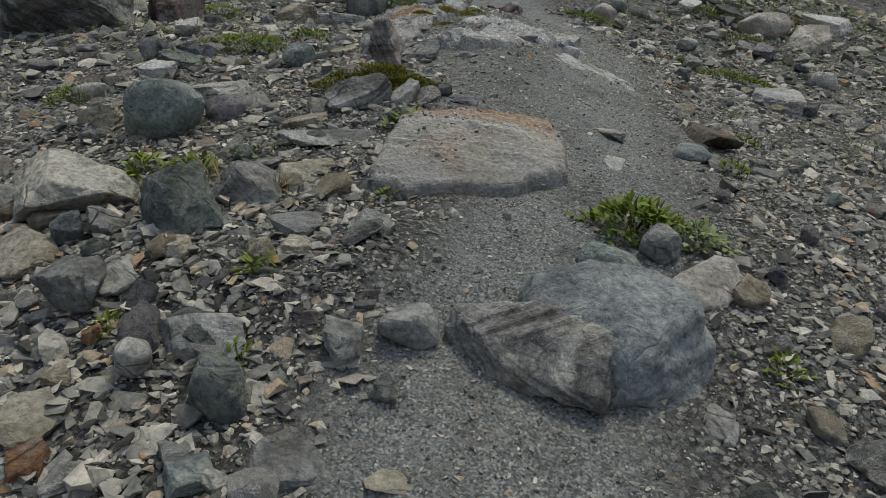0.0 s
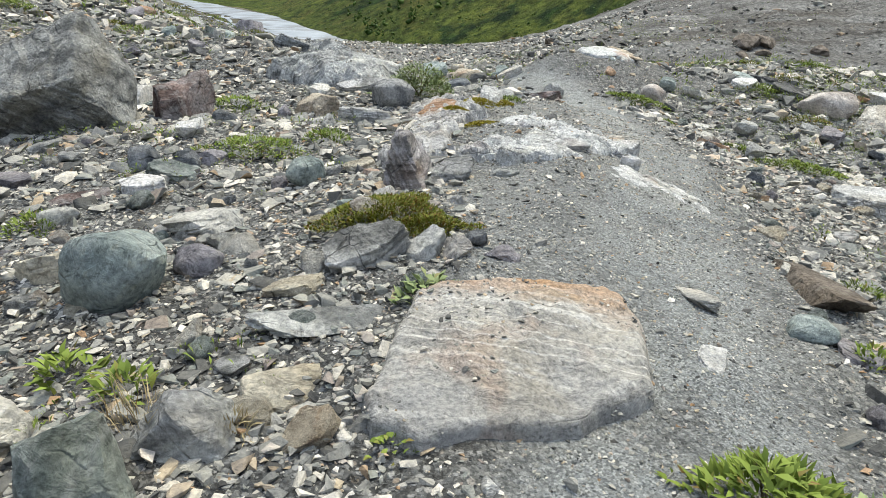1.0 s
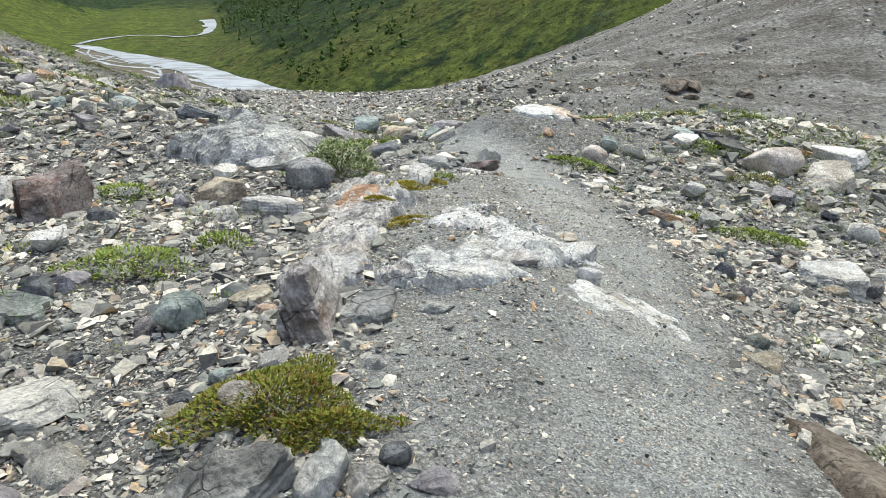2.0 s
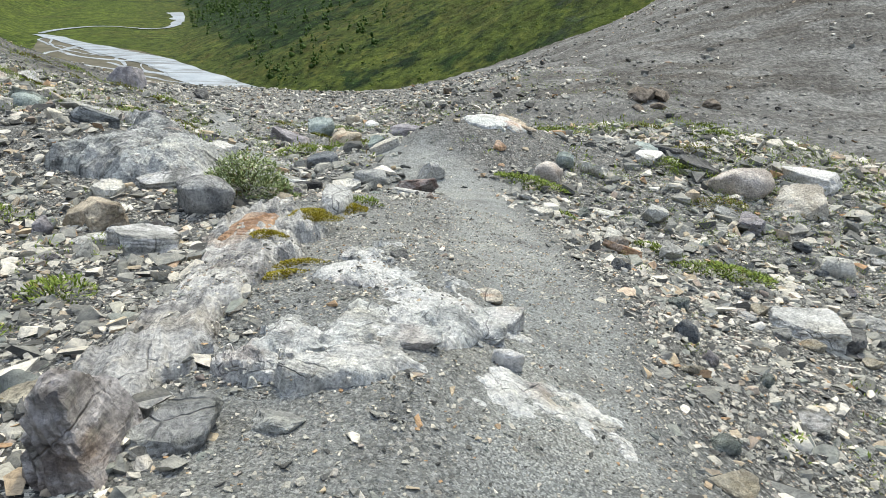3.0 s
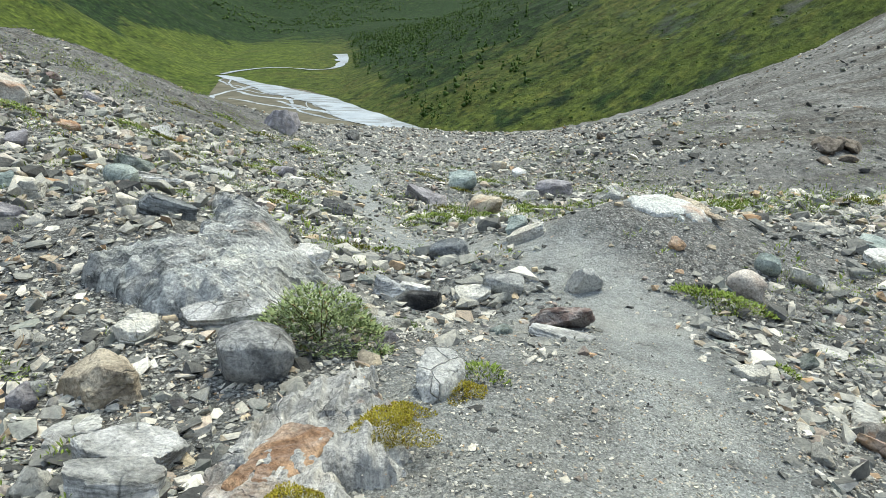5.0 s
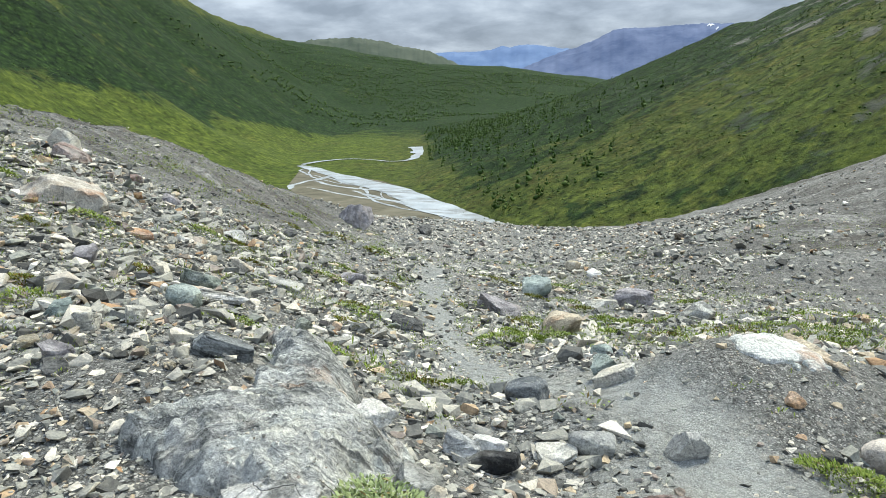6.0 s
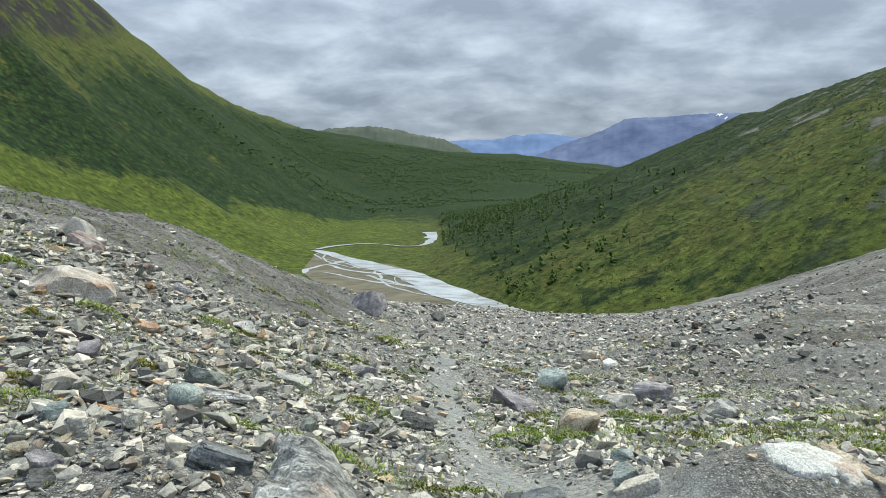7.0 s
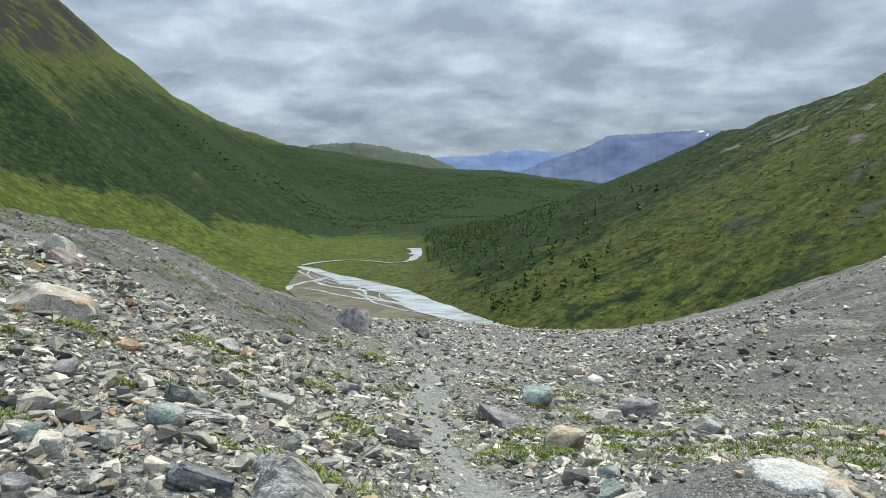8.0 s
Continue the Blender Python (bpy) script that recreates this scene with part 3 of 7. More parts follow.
def valley_z(x, y):
    u, v = valley_uv(x, y)
    wob = vnoise(v * 0.012, u * 0.004, seed=41)
    # west side: a straight ridge, lower further off
    crest = np.interp(v, (0, 600, 900, 1035, 1160, 1385, 1780, 2870, 5000), (330, 290, 256, 243, 226, 187, 161, 160, 160)) + 1.0 * vnoise(v * 0.02, 0.5, seed=47)
    d = np.maximum(-u - 84 - 10 * wob, 0) / 372
    west = FLOOR + (crest - FLOOR) * np.where(d < 1, 0.22 * d + 0.78 * d ** 1.5, 1.0)
    west = west - 0.06 * np.maximum(-u - 470, 0)
    # east side: rises from the river to a spur that runs down into the valley
    spur = np.interp(v, (-400, 150, 383, 603, 877, 1100, 1300), (150, 92, 58, 38, -8, -44, -52))
    toe = np.interp(v, (100, 262, 290, 320, 345, 392, 450, 600, 900), (104, 44, 32, 20, 15, 1, 0, 8, 0))
    e = np.clip((u - toe) / (248 - toe), 0, 2)
    east = FLOOR + (spur - FLOOR) * np.where(e < 1, 0.72 * e + 0.28 * e * e, 1.0 - 0.25 * np.maximum(e - 1, 0))
    east = np.where(e <= 0, FLOOR, np.maximum(east, FLOOR))
    # the far end of the valley
    ridge = np.interp(u, (-1400, -344, -115, 57, 268, 555, 900), (170, 118, 80, 52, 42, 2, -20))
    end = FLOOR + (ridge - FLOOR) * smooth(0, 1, (v - 1150 - 0.25 * u) / 1050) - 0.05 * np.maximum(v - 2200, 0)
    z = np.maximum(np.maximum(west, east), np.maximum(end, FLOOR))
    slope = smooth(0, 25, z - FLOOR) * (1 - 0.75 * smooth(0.8, 1.0, d))
    z = z + slope * (3.0 * fbm(x * 0.012, y * 0.012, seed=51, octaves=4) + 0.028 * np.minimum(z - FLOOR, 150) * fbm(v * 0.022, u * 0.005, seed=57, octaves=3)) + 5 * smooth(-5, 12, z - 138 - 0.27 * (v - 700)) * (u < -200) * smooth(1060, 900, v) * vnoise(x * 0.06, y * 0.06, seed=58)
    return z


vaz, vrad = np.meshgrid(fan(-62, 50, 0.46, 5.0), 60 * 1.0138 ** np.arange(316))
vx, vy = RIM_MID[0] + vrad * np.sin(vaz), RIM_MID[1] + vrad * np.cos(vaz)
vz = valley_z(vx, vy)
vu, vv = valley_uv(vx, vy)
# the upper edge of the bright grass apron under the western side
brow = np.interp(vv, (300, 378, 450, 490, 590, 710, 800, 1000), (-215, -199, -175, -156, -145, -122, -85, -60)) + 14 * fbm(vv * 0.02, vu * 0.006, seed=44, octaves=3)
wooded = smooth(600, 1000, vv) * smooth(190, 90, vz) + 1.0 * smooth(14, -22, vu - brow) * smooth(125, 50, vz + 18 * vnoise(vv * 0.012, vu * 0.012, seed=43)) + 1.0 * smooth(290, 500, vv) * smooth(0, 40, vu) * smooth(330, 200, vu) + 0.35 * smooth(0, 40, vu)
grassy = smooth(-24, 8, vu - brow) * smooth(20, -60, vu) + 0.45 * smooth(340, 250, vv) * smooth(10, 40, vu) + 0.12 + 0.12 * smooth(-250, -360, vu)
crag = smooth(-6, 10, vz - 86 - 0.19 * (vv - 496) - 8 * vnoise(vv * 0.02, vu * 0.02, seed=45)) * smooth(1090, 1000, vv) * (vu < -200)
barren = smooth(90, 190, vu) * smooth(620, 380, vv) + smooth(40, 62, vz) * smooth(150, 220, vu)
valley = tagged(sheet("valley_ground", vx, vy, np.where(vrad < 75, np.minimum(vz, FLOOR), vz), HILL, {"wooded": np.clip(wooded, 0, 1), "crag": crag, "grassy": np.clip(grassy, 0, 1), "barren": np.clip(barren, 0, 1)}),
                "green valley floor and steep heath-covered fell sides below the moraine", "valley", kind="structure")


def mountain(name, label, az0, az1, profile, r, depth, material, seed):
    """A far range: its skyline as bearing and height, with spurs and gullies down to the plain."""
    a, s = np.meshgrid(np.radians(np.linspace(az0, az1, 160)), np.linspace(0, 1, 40))
    ob = sheet(name, *range_form(a, s, profile, r, depth, seed), material)
    return tagged(ob, label, "mountain", kind="structure")


def range_form(a, s, profile, r, depth, seed):
    crest = np.interp(np.degrees(a), [p[0] for p in profile], [p[1] for p in profile])
    gully = fbm(a * 45, s * 5.0, seed=seed, octaves=3)
    rr = r + depth * (s - 0.75)
    z = FLOOR + (crest - FLOOR) * np.where(s < 0.75, smooth(-0.3, 0.75, s) ** 1.4, 1 - (s - 0.75)) + 10 * gully * np.minimum(s * 2, 1) * (1 - smooth(0.6, 0.75, s)) + 3 * fbm(a * 260, s * 0, seed=seed + 9, octaves=3)
    return RIM_MID[0] + rr * np.sin(a), RIM_MID[1] + rr * np.cos(a), z


# aerial haze is painted into the blue of these two far rock colours
HAZEBLUE = far_material("far_haze_blue_rock", (0.085, 0.14, 0.265), (0.13, 0.195, 0.33))
HAZESLATE = far_material("far_haze_slate_rock", (0.058, 0.086, 0.165), (0.118, 0.150, 0.245))
mountain("backdrop_range", "low hazy blue mountain range on the horizon", -19, 4, [(-19, 140), (-14, 158), (-12.5, 172), (-11, 170), (-9, 182), (-8.4, 197), (-7.6, 190), (-6.8, 208), (-5.5, 200), (-3.3, 175), (0, 170), (4, 165)], 4500, 900, HAZEBLUE, 61)
FELL = far_material("far_fell", (0.045, 0.062, 0.048), (0.085, 0.10, 0.078))
mountain("backdrop_mesa", "grey-green flat-topped fell beyond the valley", -27, -11, [(-27, 160), (-24, 172), (-22, 186), (-20.5, 192), (-18.8, 190), (-17.5, 178), (-15.5, 150), (-13.8, 132), (-12.5, 100), (-11, 60)], 3300, 900, FELL, 63)
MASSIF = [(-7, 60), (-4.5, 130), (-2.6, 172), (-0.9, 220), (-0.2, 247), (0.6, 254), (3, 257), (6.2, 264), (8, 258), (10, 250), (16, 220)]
massif = mountain("backdrop_massif", "flat-topped hazy blue-grey mountain with a snow patch", -7, 16, MASSIF, 4050, 1000, HAZESLATE, 67)
SNOW, snow_nodes, _, snow_bsdf = tree_of("old_snow")
snow_bsdf.inputs["Base Color"].default_value = (0.52, 0.55, 0.60, 1)
snow_bsdf.inputs["Roughness"].default_value = 0.8
for az_, s_, wide_ in ((6.5, 0.62, 0.26), (6.95, 0.56, 0.12)):
    a, s = np.meshgrid(np.radians(az_ + wide_ * np.linspace(-1, 1, 14)), s_ + 0.02 * np.linspace(-1, 1, 6))
    s = s_ + (s - s_) * (1 - ((np.degrees(a) - az_) / wide_) ** 2) + 0.02 * vnoise(a * 900, 0.5, seed=9)
    px, py, pz = range_form(a, s, MASSIF, 4050, 1000, 67)
    sheet("snow_patch", px, py, pz + 3, SNOW).parent = massif

# ---- the braided river on the valley floor ----
CHANNEL = [(58, 225), (43, 258), (34, 277), (23, 298), (17, 308), (12, 319), (4, 343), (-4, 366), (-14, 391), (-25, 410), (-39, 437), (-53, 462), (-66, 492), (-78, 508)]
LOOP = [(-76, 509), (-70, 525), (-61, 539), (-42, 548), (-24, 527), (-11, 517), (-2, 530), (6, 565), (9, 594), (4, 640)]


def ribbon(name, line, width, z, material, label, category, seed, parent=None):
    """A flat strip of water along a line of u, v places, its banks uneven."""
    p = np.array(line, float)
    s = np.concatenate([[0], np.cumsum(np.hypot(*np.diff(p, axis=0).T))])
    t = np.linspace(0, s[-1], max(24, int(s[-1] / 3)))
    for _ in range(2):
        u, v = np.interp(t, s, p[:, 0]), np.interp(t, s, p[:, 1])
    k = np.ones(9) / 9
    pad = lambda q: np.convolve(np.pad(q, 4, mode="edge"), k, "valid")
    u, v = pad(u), pad(v)
    if parent:
        # small channels wander
        wave = np.minimum(t, s[-1] - t) / s[-1] * 4
        u = u + 2.4 * wave.clip(0, 1) * fbm(t * 0.055, seed * 1.7, seed=seed + 40, octaves=2)
    du, dv = np.gradient(u), np.gradient(v)
    ln = np.hypot(du, dv)
    w = np.interp(t / s[-1], np.linspace(0, 1, len(width)), width)
    rows = []
    for side in (-1, -0.4, 0.4, 1):
        ww = w * side * (1 + np.minimum(0.35, 2.2 / w) * fbm(t * np.minimum(0.08, 0.4 / w.max()), side * 3.0, seed=seed, octaves=2))
        rows.append((u - ww * dv / ln, v + ww * du / ln))
    uu, vv_ = np.stack([r[0] for r in rows], 1), np.stack([r[1] for r in rows], 1)
    x, y = valley_xy(uu, vv_)
    ob = sheet(name, x, y, np.full(x.shape, z), material)
    if parent:
        ob.parent = parent
    return tagged(ob, label, category, kind="structure") if not parent else ob


bed = ribbon("river_bed", [(40, 262), (8, 306), (-8, 335), (-26, 370), (-42, 410), (-56, 448), (-70, 492)], (5, 16, 25, 30, 27, 13, 2), FLOOR + 0.25, BAR, "brown gravel bars of a braided river", "river bed", 71)
river = ribbon("river", CHANNEL, (3.5, 3.5, 4.5, 6, 7.5, 8.5, 9, 9, 8, 7, 6, 5, 4, 2), FLOOR + 0.5, WATER, "pale milky braided river winding over the valley floor", "river", 72)
ribbon("upper_reach", LOOP, (1.6, 2.2, 1.4, 1.2, 1.6, 2.2, 5, 9, 10, 8), FLOOR + 0.48, WATER, "", "", 73, river)
BRAIDS = [
    ([(-64, 389), (-64, 413), (-58, 430), (-48, 446), (-40, 455)], 2.0),
    ([(-32, 385), (-19, 364), (-7, 345), (3, 321), (12, 306)], 1.6),
    ([(-58, 400), (-44, 384), (-30, 366), (-16, 352), (-4, 338)], 0.9),
    ([(-46, 452), (-40, 425), (-30, 405), (-18, 384), (-6, 364), (4, 344)], 3.0),
    ([(-56, 428), (-46, 408), (-36, 396), (-24, 388), (-14, 378)], 1.4),
    ([(-30, 428), (-26, 402), (-18, 392), (-10, 372), (0, 352), (10, 330)], 2.4),
]
# thin side channels that leave the main one and rejoin it further on
for i in range(9):
    j0, span, off = 1 + (i * 5) % 8, 3 + i % 4, 5 + 2.1 * i
    arm = []
    for k in range(span + 1):
        cu, cv = CHANNEL[min(j0 + k, 12)]
        bow = off * math.sin(math.pi * k / span) * (0.8 + 0.4 * math.sin(1.7 * i + k))
        arm.append((cu - 0.87 * bow, cv - 0.45 * bow))
    BRAIDS.append((arm, 0.3 + 0.16 * (i % 4)))
for i, (line, w) in enumerate(BRAIDS):
    ribbon("braid", line, (0.5 * w, w, 0.7 * w, 1.1 * w, 0.5 * w), FLOOR + 0.32 + 0.006 * i, WATER, "", "", 80 + i, river)


# ---- where bedrock breaks through the gravel: an outline in plan, and how it is layered ----
# high: how far it stands out, edge: width of its shoulder, tilt: fall along x and y, bed: bearing across the layers, their pitch and step
BEDROCK = {
    "ledge": dict(outline=[(-0.09, 5.99), (0.02, 6.18), (0.23, 6.41), (0.38, 6.62), (0.25, 7.06), (0.34, 7.7), (0.48, 8.15), (0.6, 7.6), (0.68, 7.17), (0.85, 6.98), (1.02, 6.86), (1.17, 6.98), (1.22, 6.53), (1.04, 6.42), (0.88, 6.18), (0.63, 6.06), (0.41, 5.97), (0.15, 5.93)],
                  high=0.035, edge=0.14, tilt=(0.0, 0.01), bed=(62, 0.22, 0.05), warp=0.15, flush=True, seed=401, step=0.0125),
    "lip": dict(outline=[(0.02, 5.82), (0.16, 5.88), (0.31, 5.94), (0.59, 5.99), (0.69, 5.9), (0.5, 5.78), (0.24, 5.72)],
                high=0.045, edge=0.06, tilt=(0.0, 0.02), bed=(80, 0.12, 0.035), warp=0.07, seed=402, step=0.011),
    "patch": dict(outline=[(0.8, 5.86), (1.08, 6.08), (1.25, 6.21), (1.43, 6.12), (1.64, 5.95), (1.62, 5.52), (1.42, 5.42), (1.36, 5.8), (1.2, 5.82), (1.0, 5.78)],
                  high=0.004, edge=0.18, tilt=(0.0, 0.0), bed=(70, 0.2, 0.022), warp=0.2, flush=True, seed=403, step=0.014),
    "rib": dict(outline=[(-0.46, 5.62), (-0.27, 5.66), (-0.24, 5.9), (-0.15, 6.6), (-0.12, 7.3), (-0.10, 7.75), (-0.04, 8.1), (-0.2, 8.3), (-0.58, 8.5), (-0.7, 8.3), (-0.66, 7.6), (-0.62, 7.1), (-0.6, 6.4), (-0.64, 5.8)],
                high=0.09, edge=0.15, tilt=(0.04, 0.0), bed=(6, 0.13, 0.045), warp=0.07, seed=404, step=0.0135),
    "far_rib": dict(outline=[(-0.2, 8.2), (0.0, 8.35), (0.1, 8.6), (0.02, 8.95), (-0.12, 9.2), (-0.34, 9.42), (-0.56, 9.28), (-0.66, 8.8), (-0.66, 8.35), (-0.5, 8.15)],
                    high=0.12, edge=0.18, tilt=(0.05, 0.0), bed=(10, 0.13, 0.05), warp=0.07, seed=405, step=0.0135),
    "wedge": dict(outline=[(-2.85, 10.45), (-2.3, 10.3), (-1.95, 10.15), (-1.45, 10.12), (-1.0, 10.5), (-0.85, 11.0), (-1.05, 11.6), (-1.6, 12.1), (-2.0, 12.8), (-2.3, 13.5), (-2.9, 13.6), (-2.9, 13.0), (-2.45, 12.4), (-2.15, 11.5), (-2.45, 10.9)],
                  high=0.25, edge=0.6, tilt=(0.13, -0.02), bed=(118, 0.17, 0.11), warp=0.10, fold=0.4, blocks=0.1, laminae=9.0, seed=406, step=0.02),
    "slab": dict(laminae=16.0, outline=[(-0.31, 2.95), (-0.28, 2.84), (-0.14, 2.77), (0.08, 2.86), (0.34, 2.93), (0.6, 3.14), (0.66, 3.58), (0.62, 3.74), (0.54, 3.84), (0.2, 3.76), (-0.14, 3.70), (-0.22, 3.62), (-0.27, 3.35)],
                 high=0.075, edge=0.05, tilt=(0.0, 0.07), bed=(84, 0.075, 0.003), warp=0.018, fold=0.1, seed=474, step=0.009),
    "quartz": dict(outline=[(1.72, 14.5), (1.95, 14.2), (2.35, 14.15), (2.75, 14.3), (2.9, 14.75), (2.6, 15.3), (2.1, 15.35), (1.75, 15.0)],
                   high=0.045, edge=0.35, tilt=(0.0, 0.0), bed=(40, 0.4, 0.02), warp=0.14, seed=408, step=0.022),
}


def inside(outline, px, py):
    """Distance in plan from the outline, positive within it."""
    best, odd = np.full(np.shape(px), 1e9), np.zeros(np.shape(px), bool)
    for (ax, ay), (bx, by) in zip(outline, outline[1:] + outline[:1]):
        dx, dy = bx - ax, by - ay
        t = np.clip(((px - ax) * dx + (py - ay) * dy) / (dx * dx + dy * dy), 0, 1)
        best = np.minimum(best, np.hypot(px - ax - t * dx, py - ay - t * dy))
        odd ^= ((ay > py) != (by > py)) & (px < ax + (py - ay) * dx / (dy if dy else 1e-9))
    return np.where(odd, best, -best)


def worn_z(x, y):
    """The smooth ground with the hollow of the footpath."""
    return ground_z(x, y) - 0.035 * trodden(x, y)


def bedrock_top(spec, px, py):
    """Height of the bedrock over the smooth ground, below zero outside it; its layers; the distance within its edge."""
    seed, (turn, pitch, ledge) = spec["seed"], spec["bed"]
    cx, cy = (sum(q[i] for q in spec["outline"]) / len(spec["outline"]) for i in (0, 1))
    lx, ly = px - cx, py - cy
    d = inside(spec["outline"], px, py)
    d = d + spec["warp"] * fbm(px * 3.1 + seed, py * 3.1, seed=seed, octaves=5, gain=0.62)
    t = np.clip(d / spec["edge"], 0, 1)
    shoulder = t * t * (3 - 2 * t) if spec.get("flush") else np.sqrt(1 - (1 - t) ** 2)
    a = radians(turn)
    along = (lx * math.cos(a) + ly * math.sin(a)) / pitch + spec.get("fold", 0.9) * fbm(lx * 0.9, ly * 0.9, seed=seed + 3, octaves=4, gain=0.45)
    saw = along - np.floor(along)
    bed_ = np.floor(along) * 0.37 + seed
    step = np.where(saw < 0.88, saw / 0.88, (1 - saw) / 0.12) * (0.5 + 0.5 * vnoise(bed_, (ly * math.cos(a) - lx * math.sin(a)) * 0.8, seed=seed + 5))
    fine = along * 4.3 + 0.5 * vnoise(lx * 6, ly * 6, seed=seed + 6)
    leaf_ = (fine - np.floor(fine)) * (0.5 + 0.5 * vnoise(np.floor(fine) * 0.61, ly * 2.0, seed=seed + 7))
    pits = np.clip(np.abs(fbm(px * 4.5, py * 4.5, seed=seed + 11, octaves=4)) - 0.05, -0.05, 0.4)
    top = spec["high"] * shoulder + (spec["tilt"][0] * lx + spec["tilt"][1] * ly) * t + (ledge * (step - 0.3) + 0.3 * ledge * leaf_ + 0.9 * ledge * pits) * smooth(0.0, 0.3, t)
    # broken into blocks of uneven height along its joints
    jx, jy = lx + 0.10 * fbm(lx * 2.3, ly * 2.3, seed=seed + 13, octaves=3), ly + 0.10 * fbm(lx * 2.3, ly * 2.3, seed=seed + 14, octaves=3)
    for f, amp in ((3.4, 0.55), (8.5, 0.4), (19.0, 0.22)):
        top = top + amp * spec.get("blocks", 1.0) * ledge * vnoise(np.floor(jx * f) + 0.5, np.floor(jy * 0.8 * f) + 0.5, seed=seed + 15) * smooth(0.0, 0.25, t)
    top = top + 0.16 * spec["high"] * t * fbm(px * 1.3, py * 1.3, seed=seed + 12, octaves=3) + 0.012 * fbm(px * 14, py * 14, seed=seed + 17, octaves=3) * t
    return np.where(d < 0, np.maximum(3.0 * d, -0.25), top), along, d


def surface_z(x, y):
    """The ground with its bedrock, on which loose stones lie."""
    z = rugged_z(x, y)
    best, bare = z.copy(), np.zeros(np.shape(x), bool)
    for spec in BEDROCK.values():
        xs, ys = [q[0] for q in spec["outline"]], [q[1] for q in spec["outline"]]
        m = (x > min(xs) - 0.3) & (x < max(xs) + 0.3) & (y > min(ys) - 0.3) & (y < max(ys) + 0.3)
        if m.any():
            top, _, d = bedrock_top(spec, x[m], y[m])
            best[m] = np.where(d > 0, np.maximum(best[m], worn_z(x[m], y[m]) + top), best[m])
            bare[m] |= d > 0.01
    return best, bare


# ---- loose stones ----
def hull_template(n, seed, flat, blocky=0.0):
    """A small angular stone: the hull of a few points, blocky ones squared off."""
    rnd = random.Random(seed)
    bm = bmesh.new()
    wide_, skew = rnd.uniform(0.6, 0.95), rnd.uniform(-0.25, 0.25)
    for _ in range(n):
        d = Vector([rnd.gauss(0, 1) for _ in range(3)]).normalized()
        d = Vector([math.copysign(abs(c) ** (1 - 0.45 * blocky), c) for c in d]) * rnd.uniform(0.85, 1.0)
        bm.verts.new((d.x + skew * d.z, d.y * wide_, d.z * flat))
    bmesh.ops.convex_hull(bm, input=bm.verts)
    loose = [v for v in bm.verts if not v.link_faces]
    bmesh.ops.delete(bm, geom=loose, context="VERTS")
    bmesh.ops.triangulate(bm, faces=bm.faces)
    bm.verts.index_update()
    co = np.array([v.co for v in bm.verts])
    tri = np.array([[v.index for v in f.verts] for f in bm.faces])
    bm.free()
    return co, tri


def scatter(name, label, category, x, y, size, templates, seed, sink=0.3, tilt=0.17, material=None):
    """Many loose stones as one mesh, lying on the ground."""
    rng = np.random.default_rng(seed)
    z, bare = surface_z(x, y)
    keep = ~bare | (rng.uniform(0, 1, len(x)) < np.where(size < 0.05, 0.5 * smooth(-0.05, 0.4, fbm(x * 2.2, y * 2.2, seed=96, octaves=2)), 0.0))
    x, y, z, size = x[keep], y[keep], z[keep], size[keep]
    pick = rng.integers(0, len(templates), len(x))
    cos, tris, base = [], [], 0
    for k, (co, tri) in enumerate(templates):
        m = pick == k
        n = int(m.sum())
        if not n:
            continue
        s = size[m]
        a = rng.uniform(0, 2 * np.pi, n)
        tx, ty = rng.normal(0, tilt, n), rng.normal(0, tilt, n)
        stretch = rng.uniform(0.7, 1.25, (n, 3))
        p = co[None] * stretch[:, None] * (s / 2)[:, None, None]
        px, py, pz = p[..., 0], p[..., 1], p[..., 2]
        cy, sy = np.cos(tx)[:, None], np.sin(tx)[:, None]
        py, pz = py * cy - pz * sy, py * sy + pz * cy
        cy, sy = np.cos(ty)[:, None], np.sin(ty)[:, None]
        px, pz = px * cy + pz * sy, -px * sy + pz * cy
        ca, sa = np.cos(a)[:, None], np.sin(a)[:, None]
        px, py = px * ca - py * sa, px * sa + py * ca
        low, high = pz.min(1, keepdims=True), pz.max(1, keepdims=True)
        pz = pz - low - sink * (high - low)
        v = np.stack([px + x[m][:, None], py + y[m][:, None], pz + z[m][:, None]], -1)
        cos.append(v.reshape(-1, 3))
        tris.append((tri[None] + (base + np.arange(n) * len(co))[:, None, None]).reshape(-1, 3))
        base += n * len(co)
    co, tri = np.concatenate(cos).astype(np.float32), np.concatenate(tris).astype(np.int32)
    me = bpy.data.meshes.new(name)
    me.vertices.add(len(co))
    me.vertices.foreach_set("co", co.ravel())
    me.loops.add(tri.size)
    me.loops.foreach_set("vertex_index", tri.ravel())
    me.polygons.add(len(tri))
    me.polygons.foreach_set("loop_start", (np.arange(len(tri)) * 3).astype(np.int32))
    me.polygons.foreach_set("use_smooth", np.zeros(len(tri), bool))
    me.update(calc_edges=True)
    if templates is STONES:
        me.polygons.foreach_set("use_smooth", np.ones(len(tri), bool))
        me.set_sharp_from_angle(angle=radians(42))
    me.materials.append(material or PEBBLE)
    return tagged(new(name, me), label, category, kind="stuff")


def sown(n, x0, x1, y0, y1, seed, keep=None):
    rng = np.random.default_rng(seed)
    x, y = rng.uniform(x0, x1, n), rng.uniform(y0, y1, n)
    if keep is not None:
        m = rng.uniform(0, 1, n) < keep(x, y)
        x, y = x[m], y[m]
    return x, y


def sizes(n, lo, hi, seed, power=2.2):
    """Many small, few large."""
    q = np.random.default_rng(seed).uniform(0, 1, n)
    a, b = lo ** (1 - power), hi ** (1 - power)
    return (a + q * (b - a)) ** (1 / (1 - power))


